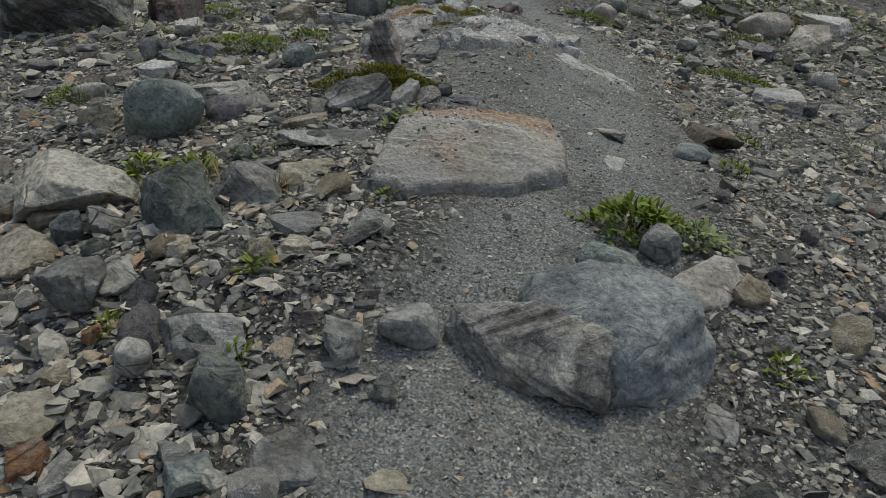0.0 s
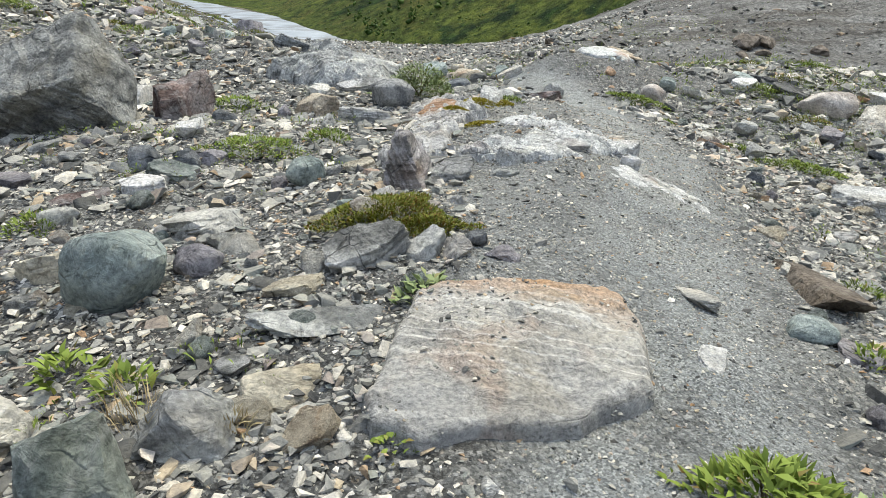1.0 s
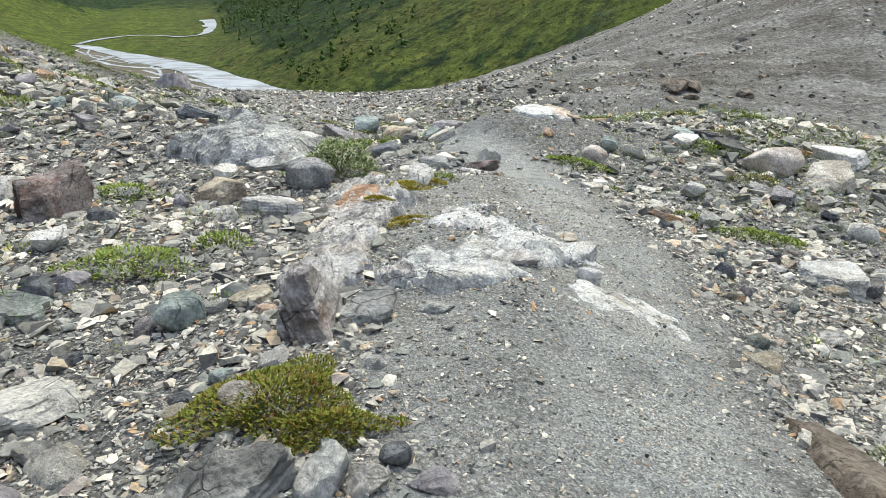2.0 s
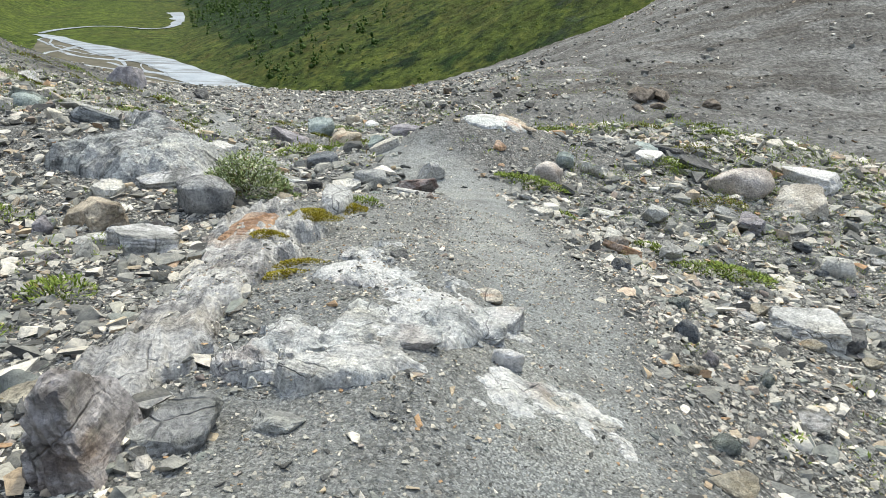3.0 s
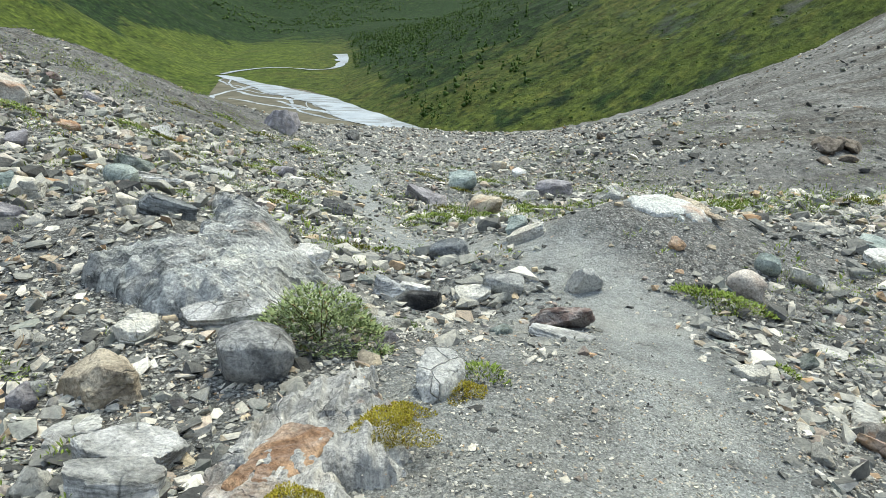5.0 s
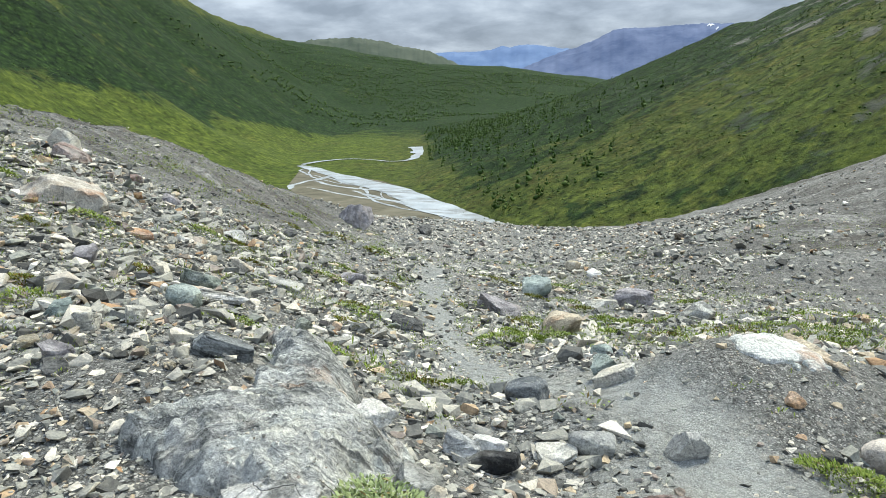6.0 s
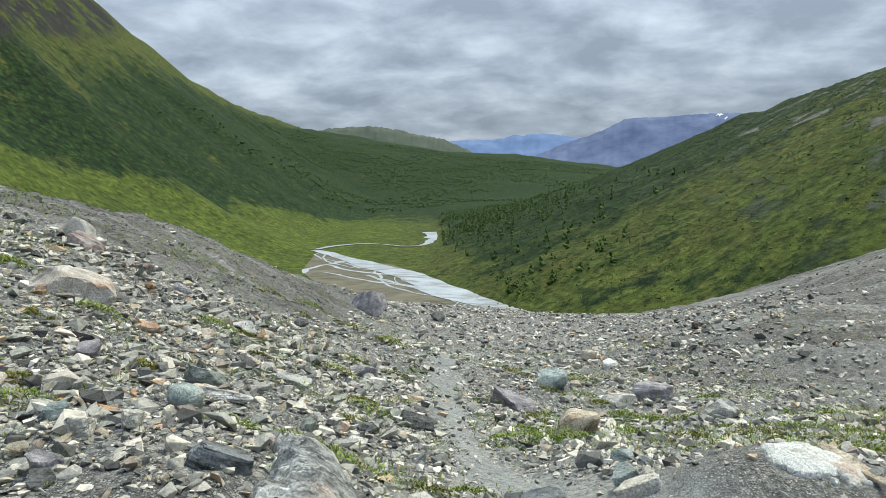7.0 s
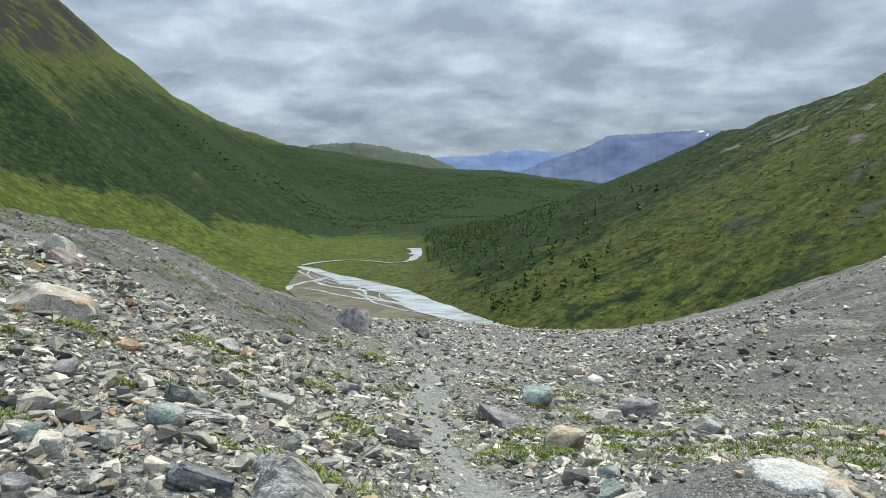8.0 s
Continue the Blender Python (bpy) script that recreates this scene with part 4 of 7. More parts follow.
CREST_X = (-40, -20, -11.5, -10.5, -9.8, -9.3, -8.8, -8.5)
CREST_Y = (20, 23, 23.2, 23.2, 23.6, 24.5, 28, 60)


def on_crest(x, y):
    """The smooth gravel slope behind the brow of the stone field."""
    return smooth(-0.5, 1.5, y - np.interp(x, CREST_X, CREST_Y) + 0.8 * vnoise(x * 0.6, y * 0.6, seed=97)) * (x < -8.4) * smooth(-0.30, -0.42, x / np.maximum(y - 7, 1))


def off_track(x, y):
    patch = 0.7 + 0.3 * smooth(-0.35, 0.35, vnoise(x * 0.7, y * 0.7, seed=91))
    return (1 - 0.93 * trodden(x, y)) * patch * (1 - np.minimum(1.25 * open_knoll(x, y), 0.97))


CHIPS = [hull_template(7, 100 + k, 0.32 + 0.06 * (k % 6), 0.6) for k in range(20)]
FLATS = [hull_template(8, 300 + k, 0.30 + 0.05 * (k % 6), 0.7) for k in range(28)]
LUMPS = [hull_template(9, 340 + k, 0.45 + 0.05 * (k % 6), 0.35) for k in range(28)]
STONES = [hull_template(11, 200 + k, 0.26 + 0.05 * (k % 7), 0.5 + 0.1 * (k % 6)) for k in range(40)]


def left_bank(x, y):
    """Coarse stony ground off the path; the gravel knolls beside the path carry few large stones."""
    return off_track(x, y) * off_tread(x, y) * (1 - 0.95 * on_crest(x, y))


def layer(name, label, category, density, x0, x1, y0, y1, lo, hi, seed, keep, shapes=None, power=2.2, material=None):
    """One size of stone over one stretch of the moraine, so many to the square metre."""
    # the stretch thins out over an uneven margin
    m = 0.13 * min(x1 - x0, y1 - y0)
    x0, x1, y0, y1 = x0 - m, x1 + m, y0 - m, y1 + m

    def thinned(x, y):
        edge = np.minimum(np.minimum(x - x0, x1 - x), np.minimum(y - y0, y1 - y))
        return keep(x, y) * smooth(0.1 * m, 1.9 * m, edge + 0.8 * m * vnoise(x * 1.6 / m, y * 1.6 / m, seed=seed + 70))

    x, y = sown(int(density * (x1 - x0) * (y1 - y0)), x0, x1, y0, y1, seed, thinned)
    return scatter(name, label, category, x, y, sizes(len(x), lo, hi, seed + 500, power), shapes or STONES, seed + 900, material=material)


half_kept = lambda x, y: 0.7 + 0.3 * off_track(x, y)
few_on_track = lambda x, y: 0.05 + 0.95 * off_track(x, y)
on_moraine = lambda x, y: off_track(x, y) * (over_rim(x, y) < 1) * (1 - 0.96 * on_crest(x, y)) * (1 - 0.93 * smooth(5, 16, x) * smooth(18, 32, y))
gravel_only = lambda x, y: 0.10 + 0.90 * off_tread(x, y)
layer("gravel", "fine grey angular gravel strewn over the moraine", "gravel", 1650, -2.7, 2.6, 0.8, 5.0, 0.011, 0.03, 1, half_kept, CHIPS)
layer("gravel", "grey angular gravel on the knoll beside the path", "gravel", 1200, -2.0, 3.4, 5.0, 10.5, 0.014, 0.034, 2, half_kept, CHIPS)
layer("pebbles", "grey and tan angular pebbles strewn over the moraine", "pebbles", 900, -3.1, 3.2, 0.8, 5.4, 0.028, 0.08, 3, lambda x, y: few_on_track(x, y) * gravel_only(x, y), FLATS, 2.6)
layer("pebbles", "grey and pale angular pebbles beside the path", "pebbles", 520, -5.0, 6.5, 5.0, 11.0, 0.03, 0.095, 4, lambda x, y: few_on_track(x, y) * gravel_only(x, y), FLATS, 2.7)
layer("pebbles", "grey and pale pebbles on the lower moraine", "pebbles", 125, -8.5, 9.0, 11.0, 20.0, 0.06, 0.15, 5, few_on_track, LUMPS)
layer("cobbles", "grey, pale and rusty cobbles strewn over the moraine", "cobbles", 70, -3.2, 3.4, 0.8, 5.0, 0.06, 0.13, 6, left_bank, None, 2.4)
layer("cobbles", "grey, pale and rusty cobbles on the stony slopes", "cobbles", 60, -6.5, 8.0, 5.0, 12.0, 0.09, 0.22, 7, lambda x, y: left_bank(x, y) * (1 - 0.5 * smooth(1.2, 2.2, x) * smooth(9.5, 8.0, y)), None, 2.4)
layer("cobbles", "grey and pale cobbles on the lower moraine", "cobbles", 34, -13.0, 12.0, 12.0, 24.0, 0.13, 0.42, 8, left_bank, LUMPS, 2.4)
layer("cobbles", "packed pale and grey cobbles in the near rubble", "cobbles", 260, -2.4, -0.1, 0.7, 3.0, 0.05, 0.13, 14, left_bank, FLATS, 2.0)
layer("outlying_stones", "grey and pale stones strewn round the look-out", "stones", 3.2, -26, 28, -18, 22, 0.1, 0.5, 15, lambda x, y: off_track(x, y) * smooth(0.0, 3.0, np.abs(x) - 2.5 - 0.75 * np.maximum(y, 0)), None, 2.4)
layer("far_stones", "pale and grey stones covering the lower moraine", "stones", 25, -24, 22, 20, 46, 0.11, 0.5, 9, lambda x, y: on_moraine(x, y) * (1 - 0.5 * smooth(0, 9, x)), LUMPS, 2.8)
layer("far_stones", "pale and grey stones near the moraine rim", "stones", 6.0, -30, 40, 42, 96, 0.2, 0.8, 10, lambda x, y: on_moraine(x, y) * (1 - 0.5 * smooth(10, 40, x)), LUMPS, 2.8)
layer("crest_gravel", "dark grey fine rubble along the moraine crest", "rubble", 22, -34, -8, 22, 66, 0.06, 0.16, 12, lambda x, y: on_crest(x, y) * (over_rim(x, y) < 1), CHIPS, 2.4, SLATE_RUBBLE)
layer("scree_gravel", "brown-grey fine rubble on the scree", "rubble", 2.5, 4, 46, 18, 70, 0.07, 0.15, 13, lambda x, y: smooth(4, 16, x) * (over_rim(x, y) < 1), CHIPS, 2.2, SCREE_RUBBLE)
layer("scree_stones", "grey and brown stones strewn over the lower scree", "stones", 1.5, 7, 44, 22, 66, 0.14, 0.5, 16, lambda x, y: smooth(5, 12, x) * smooth(-0.3, 0.4, fbm(x * 0.16, y * 0.16, seed=98, octaves=3)) * (over_rim(x, y) < 1), FLATS, 3.0, SCREE_RUBBLE)
layer("scree_stones", "grey stones of the scree below the fell side", "stones", 0.5, 10, 80, 60, 118, 0.15, 0.6, 11, lambda x, y: 1.0 * (over_rim(x, y) < 1), FLATS, 3.0, SCREE_RUBBLE)


# ---- kinds of stone ----
GREY = rock_material("grey_schist", (0.20, 0.208, 0.205), (0.50, 0.51, 0.485), band=0.25, vein=0.25)
GREYPALE = rock_material("pale_schist", (0.312, 0.318, 0.312), (0.594, 0.601, 0.581), band=0.3, pale=0.4)
GREYBAND = rock_material("layered_schist", (0.204, 0.210, 0.204), (0.459, 0.466, 0.452), band=0.8, rust=0.15, band_turn=(0.35, 0.2, 0.0))
BLUEGREY = rock_material("blue_grey_stone", (0.18, 0.225, 0.22), (0.40, 0.46, 0.445), vein=0.25, lichen=0.3)
BLUESCHIST = rock_material("blue_schist", (0.24, 0.275, 0.288), (0.47, 0.51, 0.52), band=0.15, vein=0.5, rust=0.1, band_turn=(0.5, -0.5, 0.0), scale=1.1, crack=0.12)
DARKBLUE = rock_material("dark_blue_stone", (0.072, 0.084, 0.096), (0.189, 0.209, 0.230), pale=0.2, vein=0.2)
DARK = rock_material("black_stone", (0.034, 0.036, 0.040), (0.115, 0.119, 0.121), pale=0.12)
BLACKBAND = rock_material("black_banded_stone", (0.042, 0.046, 0.048), (0.176, 0.189, 0.196), band=0.8)
DARKBROWN = rock_material("dark_brown_stone", (0.084, 0.072, 0.060), (0.257, 0.223, 0.189), band=0.1)
GREEN = rock_material("green_grey_stone", (0.090, 0.114, 0.108), (0.257, 0.297, 0.277), pale=0.2, vein=0.2, lichen=0.3)
PURPLE = rock_material("purple_grey_stone", (0.192, 0.186, 0.204), (0.392, 0.378, 0.398), vein=0.2)
PURPLEBAND = rock_material("purple_layered_stone", (0.156, 0.150, 0.156), (0.378, 0.365, 0.371), band=0.6, rust=0.12, band_turn=(0.9, 0.3, 0.0))
PALE = rock_material("pale_stone", (0.396, 0.396, 0.372), (0.675, 0.668, 0.621), rust=0.1)
WHITE = rock_material("white_quartz", (0.600, 0.600, 0.576), (0.740, 0.740, 0.740), rust=0.12, lichen=0.05)
WHITEORANGE = rock_material("white_quartz_rusty", (0.56, 0.585, 0.565), (0.720, 0.735, 0.725), rust=0.75, strata=0.2, lichen=0.05, crack=0.15)
TAN = rock_material("tan_stone", (0.360, 0.330, 0.264), (0.621, 0.581, 0.479), rust=0.2)
BEIGE = rock_material("beige_stone", (0.288, 0.246, 0.192), (0.567, 0.506, 0.405), rust=0.3)
TANBAND = rock_material("tan_banded_stone", (0.324, 0.300, 0.252), (0.567, 0.533, 0.459), band=0.6, rust=0.35, band_turn=(1.3, 0.4, 0.0))
BANDED = rock_material("veined_slab_stone", (0.33, 0.325, 0.305), (0.50, 0.488, 0.45), rust=0.25, scale=1.4, lines=0.9, pale=0.2, crack=0.12)
RUST = rock_material("rusty_stone", (0.264, 0.156, 0.096), (0.567, 0.378, 0.243), pale=0.25)
RUSTPALE = rock_material("pale_rusty_stone", (0.336, 0.306, 0.270), (0.594, 0.567, 0.520), rust=0.6)
ORANGE = rock_material("orange_stained_stone", (0.432, 0.396, 0.336), (0.702, 0.675, 0.608), rust=0.95)
PINKPALE = rock_material("pinkish_stone", (0.408, 0.366, 0.330), (0.661, 0.614, 0.567), rust=0.25)
REDDARK = rock_material("red_brown_stone", (0.090, 0.066, 0.062), (0.297, 0.223, 0.203), pale=0.3)
BIG = rock_material("grey_streaked_stone", (0.105, 0.11, 0.11), (0.32, 0.33, 0.32), strata=0.22, vein=0.4, lichen=0.25)
ROUNDED = rock_material("pale_crusted_stone", (0.102, 0.108, 0.120), (0.240, 0.254, 0.267), pale=0.4)
PYR = rock_material("two_tone_stone", (0.192, 0.198, 0.204), (0.486, 0.493, 0.486), pale=0.2)
STRIPED = rock_material("striped_stone", (0.240, 0.258, 0.276), (0.486, 0.506, 0.520), band=1.0, band_turn=(1.2, 0.3, 0.0))
LEDGE = rock_material("pale_bedrock", (0.30, 0.315, 0.32), (0.60, 0.62, 0.615), pale=0.9, rust=0.15, scale=1.5, strata=0.3)
FLAKEROCK = rock_material("pale_layered_flake", (0.17, 0.168, 0.16), (0.50, 0.49, 0.455), pale=0.3, rust=0.15, scale=1.6, strata=0.35, crack=0.15)
LIP = rock_material("rusty_pale_bedrock", (0.28, 0.285, 0.28), (0.55, 0.555, 0.535), pale=0.6, rust=0.6, scale=1.6, strata=0.5)
RIBROCK = rock_material("grey_ribbed_bedrock", (0.20, 0.20, 0.205), (0.52, 0.515, 0.505), pale=0.5, rust=0.2, scale=1.2, strata=0.4)
OUTCROP = rock_material("layered_bedrock", (0.19, 0.20, 0.20), (0.46, 0.475, 0.465), rust=0.35, vein=0.1, pale=0.45, strata=0.8, crack=0.12)
OUTRUST = rock_material("rusty_bedrock", (0.22, 0.222, 0.22), (0.50, 0.495, 0.475), rust=0.75, pale=0.3, strata=0.35, scale=1.2)

ICO = {}


def ico(level):
    if level not in ICO:
        bm = bmesh.new()
        bmesh.ops.create_icosphere(bm, subdivisions=level, radius=1.0)
        bm.verts.index_update()
        ICO[level] = np.array([v.co[:] for v in bm.verts]), np.array([[v.index for v in f.verts] for f in bm.faces])
        bm.free()
    return ICO[level]


def stone_form(level, shape, seed, dims):
    """Points of a stone of the given width, depth and height: a rounded polytope with grain, chips and bedding steps."""
    rng = np.random.default_rng(seed * 7 + 3)
    d, tri = ico(level)
    n, power, low, high = {"r": (20, 13, 0.86, 1.02), "m": (12, 18, 0.8, 1.0), "s": (8, 60, 0.7, 1.0)}.get(shape, (6, 70, 0.6, 0.95))
    normals = rng.normal(size=(n, 3))
    if shape == "s":
        normals[:, 2] *= 0.3
    reach = rng.uniform(low, high, n)
    if shape == "b":
        normals = np.array([(1, 0.12, 0.1), (-1, 0.1, 0.25), (0.12, 1, 0.1), (0.05, -0.92, 0.38), (0, 0.1, 1), (0, 0, -1), (0.75, -0.6, 0.2), (-0.7, -0.6, 0.2), (0.7, 0.7, 0.2), (-0.7, 0.7, 0.3)], float)
        normals += rng.normal(0, 0.06, normals.shape)
        reach = np.array([0.95, 0.95, 0.9, 0.9, 0.7, 0.8, 1.08, 1.1, 1.12, 1.1])
    else:
        caps = np.array([(0.1, -0.05, 1), (0, 0, -1)]) + rng.normal(0, 0.3 if shape == "a" else 0.14, (2, 3))
        normals, reach = np.concatenate([normals, caps]), np.concatenate([reach, [0.6 if shape in "sa" else 0.82 if shape == "m" else 0.9, 0.8]])
    if shape in "as":
        # chipped corners and edges
        chips = rng.normal(size=(4, 3))
        normals, reach = np.concatenate([normals, chips]), np.concatenate([reach, rng.uniform(0.88, 1.08, 4)])
    square = np.eye(3).repeat(2, 0) * np.array([1, -1] * 3)[:, None]
    normals, reach = np.concatenate([normals, square]), np.concatenate([reach, np.full(6, 1.15 if shape == "a" else 1.05)])
    normals = normals / np.linalg.norm(normals, axis=1, keepdims=True)
    dots = np.maximum(d @ normals.T, 0) / reach
    p = d * ((dots ** power).sum(1) ** (-1 / power))[:, None]
    lo, hi = p.min(0), p.max(0)
    p = (p - (lo + hi) / 2) / (hi - lo) * 2.1
    rough = {"r": 0.035, "s": 0.055, "b": 0.04}.get(shape, 0.06)
    q = p + seed * 5.3
    crease = 1 - np.abs(fbm(q[:, 0] * 1.7, q[:, 1] * 1.7, q[:, 2] * 1.7, seed=seed + 31, octaves=3))
    p = p * (1 - 0.05 * np.clip(crease - 0.75, 0, 1) * 4 * (shape != "r"))[:, None]
    p = p * (1 + rough * fbm(q[:, 0] * 2.2, q[:, 1] * 2.2, q[:, 2] * 2.2, seed=seed, octaves=6, gain=0.58))[:, None]
    if shape == "b":
        b = p @ np.array([0.25, -0.35, 1.0]) * 4.0 + 0.8 * vnoise(q[:, 0] * 1.2, q[:, 1] * 1.2, q[:, 2], seed=seed + 5)
        p = p * (1 + 0.022 * vnoise(b * 1.6, 0.5, 0.5, seed=seed + 9))[:, None]
    if shape in "am":
        # wider at the foot than at the top
        p[:, :2] *= (1 - 0.07 * np.clip(p[:, 2:], -0.4, 1.0))
    return p * np.array(dims) / 2, tri


def mesh_of(name, co, tri, material, smooth_faces=True):
    me = bpy.data.meshes.new(name)
    me.vertices.add(len(co))
    me.vertices.foreach_set("co", np.asarray(co, np.float32).ravel())
    me.loops.add(tri.size)
    me.loops.foreach_set("vertex_index", np.asarray(tri, np.int32).ravel())
    me.polygons.add(len(tri))
    me.polygons.foreach_set("loop_start", (np.arange(len(tri)) * 3).astype(np.int32))
    if smooth_faces:
        me.polygons.foreach_set("use_smooth", np.ones(len(tri), bool))
    me.update(calc_edges=True)
    if smooth_faces:
        me.set_sharp_from_angle(angle=radians(26))
    me.materials.append(material)
    return me


def ground_tilt(x, y, reach):
    e = max(reach, 0.1)
    gx_ = (rugged_z(np.array([x + e]), np.array([y]))[0] - rugged_z(np.array([x - e]), np.array([y]))[0]) / (2 * e)
    gy_ = (rugged_z(np.array([x]), np.array([y + e]))[0] - rugged_z(np.array([x]), np.array([y - e]))[0]) / (2 * e)
    return gx_, gy_


def rock(name, x, y, wide, deep, high, turn, seed, material, shape, label, sunk=0.32, rx=0.0, ry=0.0, category=""):
    """One stone, part of it buried. high is what shows above the ground."""
    sunk = 0.16 if shape == "r" else 0.26 if shape == "a" else sunk
    total = high / (1 - sunk)
    level = 5 if wide > 0.42 and y < 16 else 4 if wide * 12 / max(y, 2) > 0.25 else 3
    co, tri = stone_form(level, shape, seed, (wide, deep, total))
    ob = new(name, mesh_of(name, co, tri, material))
    z = float(surface_z(np.array([x]), np.array([y]))[0][0])
    sx, sy = ground_tilt(x, y, wide * 0.5)
    lean = Vector((-sx, -sy, 1)).normalized()
    lean = Vector((0, 0, 1)).rotation_difference(lean).to_matrix().to_4x4()
    blend = 0.9 if shape in "sb" else 0.4
    lean = Matrix.Identity(4).lerp(lean, blend)
    ob.matrix_world = Matrix.Translation((x, y, z + total * (0.5 - sunk))) @ lean @ pose(0, 0, 0, rx + 9 * math.sin(seed * 2.1), ry + 9 * math.sin(seed * 3.7), turn)
    return tagged(ob, label, category or ("boulder" if wide > 0.45 else "rock"))


# ---- bedrock that crops out of the moraine ----
def outcrop(key, material, label, name="outcrop"):
    """Layered rock that breaks through the gravel, cut into ledges along its bedding, its edge running down into the ground."""
    spec = BEDROCK[key]
    xs, ys = [q[0] for q in spec["outline"]], [q[1] for q in spec["outline"]]
    px, py = np.meshgrid(np.arange(min(xs) - 0.2, max(xs) + 0.2, spec["step"]), np.arange(min(ys) - 0.2, max(ys) + 0.2, spec["step"]))
    top, along, d = bedrock_top(spec, px, py)
    ob = sheet(name, px, py, worn_z(px, py) + top, material, {"strata": along * spec["bed"][1] * spec.get("laminae", 12.0)})
    # only the rock itself and a hem under the gravel
    bm = bmesh.new()
    bm.from_mesh(ob.data)
    far_off = (d < -0.09).ravel()
    bmesh.ops.delete(bm, geom=[v for v in bm.verts if far_off[v.index]], context="VERTS")
    bm.to_mesh(ob.data)
    bm.free()
    ob.data.set_sharp_from_angle(angle=radians(34))
    return tagged(ob, label, name)


outcrop("slab", BANDED, "tan rectangular slab with thin white veins and rusty edge", "slab")
outcrop("ledge", LEDGE, "pale crusted bedrock outcrop beside the footpath")
outcrop("lip", LIP, "low rusty edge of pale bedrock in gravel")
outcrop("patch", LEDGE, "whitish bedrock patch flush with the path")
outcrop("rib", RIBROCK, "long layered grey bedrock rib beside the knoll")
outcrop("far_rib", OUTRUST, "rust-stained layered bedrock rib with yellow moss")
outcrop("wedge", OUTCROP, "broad wedge of layered grey bedrock with curving strata")
outcrop("quartz", WHITEORANGE, "white quartz outcrop with an orange rust streak")


def strata_rock(name, x, y, wide, deep, high, turn, seed, material, label, planes, bedding, beds, step, level=5, sunk=0.3, rough=0.03, power=16, category="outcrop", fold=0.7):
    """A mass of layered rock: flat faces with rounded edges, cut into steps along its bedding planes. planes: normal and reach."""
    rng = np.random.default_rng(seed)
    d, tri = ico(level)
    normals = np.array([p[:3] for p in planes], float) + rng.normal(0, 0.04, (len(planes), 3))
    reach = np.array([p[3] for p in planes], float)
    normals /= np.linalg.norm(normals, axis=1, keepdims=True)
    p = d * ((np.maximum(d @ normals.T, 0) / reach) ** power).sum(1)[:, None] ** (-1 / power)
    lo, hi = p.min(0), p.max(0)
    p = (p - (lo + hi) / 2) / (hi - lo) * 2
    total = high / (1 - sunk)
    size = np.array((wide, deep, total)) / 2
    q = p * size
    n = Vector(bedding).normalized()
    along = (q @ np.array(n)) * beds + fold * fbm(q[:, 0] * 1.1 + seed, q[:, 1] * 1.1, q[:, 2] * 1.1, seed=seed + 1, octaves=3)
    saw = along - np.floor(along)
    lift = np.where(saw < 0.86, saw / 0.86, (1 - saw) / 0.14) * (0.5 + 0.5 * vnoise(np.floor(along) * 0.37, q[:, 0] * 0.9, q[:, 1] * 0.9, seed=seed + 2))
    fine = along * 3.7 + 0.5 * vnoise(q[:, 0] * 5, q[:, 1] * 5, q[:, 2] * 5, seed=seed + 4)
    lift = lift + 0.35 * (fine - np.floor(fine)) * (0.5 + 0.5 * vnoise(np.floor(fine) * 0.61, q[:, 0] * 2, q[:, 1] * 2, seed=seed + 5))
    out = d / size
    out /= np.linalg.norm(out, axis=1, keepdims=True)
    f = 1.6 / max(size)
    q = q * (1 + 2.2 * rough * fbm(q[:, 0] * f + seed, q[:, 1] * f, q[:, 2] * f, seed=seed + 7, octaves=5, gain=0.6))[:, None] + out * (step * (lift - 0.6))[:, None]
    me = mesh_of(name, q, tri, material)
    layer_ = me.attributes.new("strata", "FLOAT", "POINT")
    layer_.data.foreach_set("value", along.astype(np.float32))
    ob = new(name, me)
    sx, sy = ground_tilt(x, y, 0.4 * max(wide, deep))
    lean = Vector((-sx, -sy, 1)).normalized()
    lean = Vector((0, 0, 1)).rotation_difference(lean).to_matrix().to_4x4()
    z = float(ground_z(np.array([x]), np.array([y]))[0])
    ob.matrix_world = Matrix.Translation((x, y, z + total * (0.5 - sunk))) @ Matrix.Identity(4).lerp(lean, 0.8) @ pose(0, 0, 0, 0, 0, turn)
    return tagged(ob, label, category)


OVERHANG = [(-0.25, -0.45, 0.8, 0.55), (0.15, -0.85, -0.3, 0.6), (0.75, -0.35, 0.45, 0.62), (-0.9, -0.2, 0.2, 0.9), (0.95, 0.1, 0.0, 0.9), (0.1, 1, 0.3, 0.8), (-0.4, 0.7, 0.6, 0.8), (-0.6, -0.75, 0.1, 0.85), (0.6, -0.8, 0.05, 0.78), (0, 0, -1, 0.7)]
strata_rock("boulder", -4.05, 7.75, 1.6, 1.2, 1.0, 18, 477, BIG, "large grey angular boulder with pale streaks and dark overhang", OVERHANG, (0.6, -0.3, 0.7), 5.0, 0.05, 6, 0.16, 0.03, 40, "boulder", 0.8)
DOME = [(0.1, -0.15, 1, 0.7), (0.8, -0.5, 0.45, 0.8), (-0.6, -0.3, 0.75, 0.72), (-0.55, -0.85, 0.1, 0.72), (0.1, -0.9, 0.55, 0.8), (0.2, 0.9, 0.5, 0.85), (-0.5, 0.7, 0.6, 0.9), (1, 0.2, 0.2, 0.95), (-1, 0, 0.1, 0.95), (0, -1, 0, 0.95), (0, 1, 0, 1.0), (0, 0, -1, 0.6)]
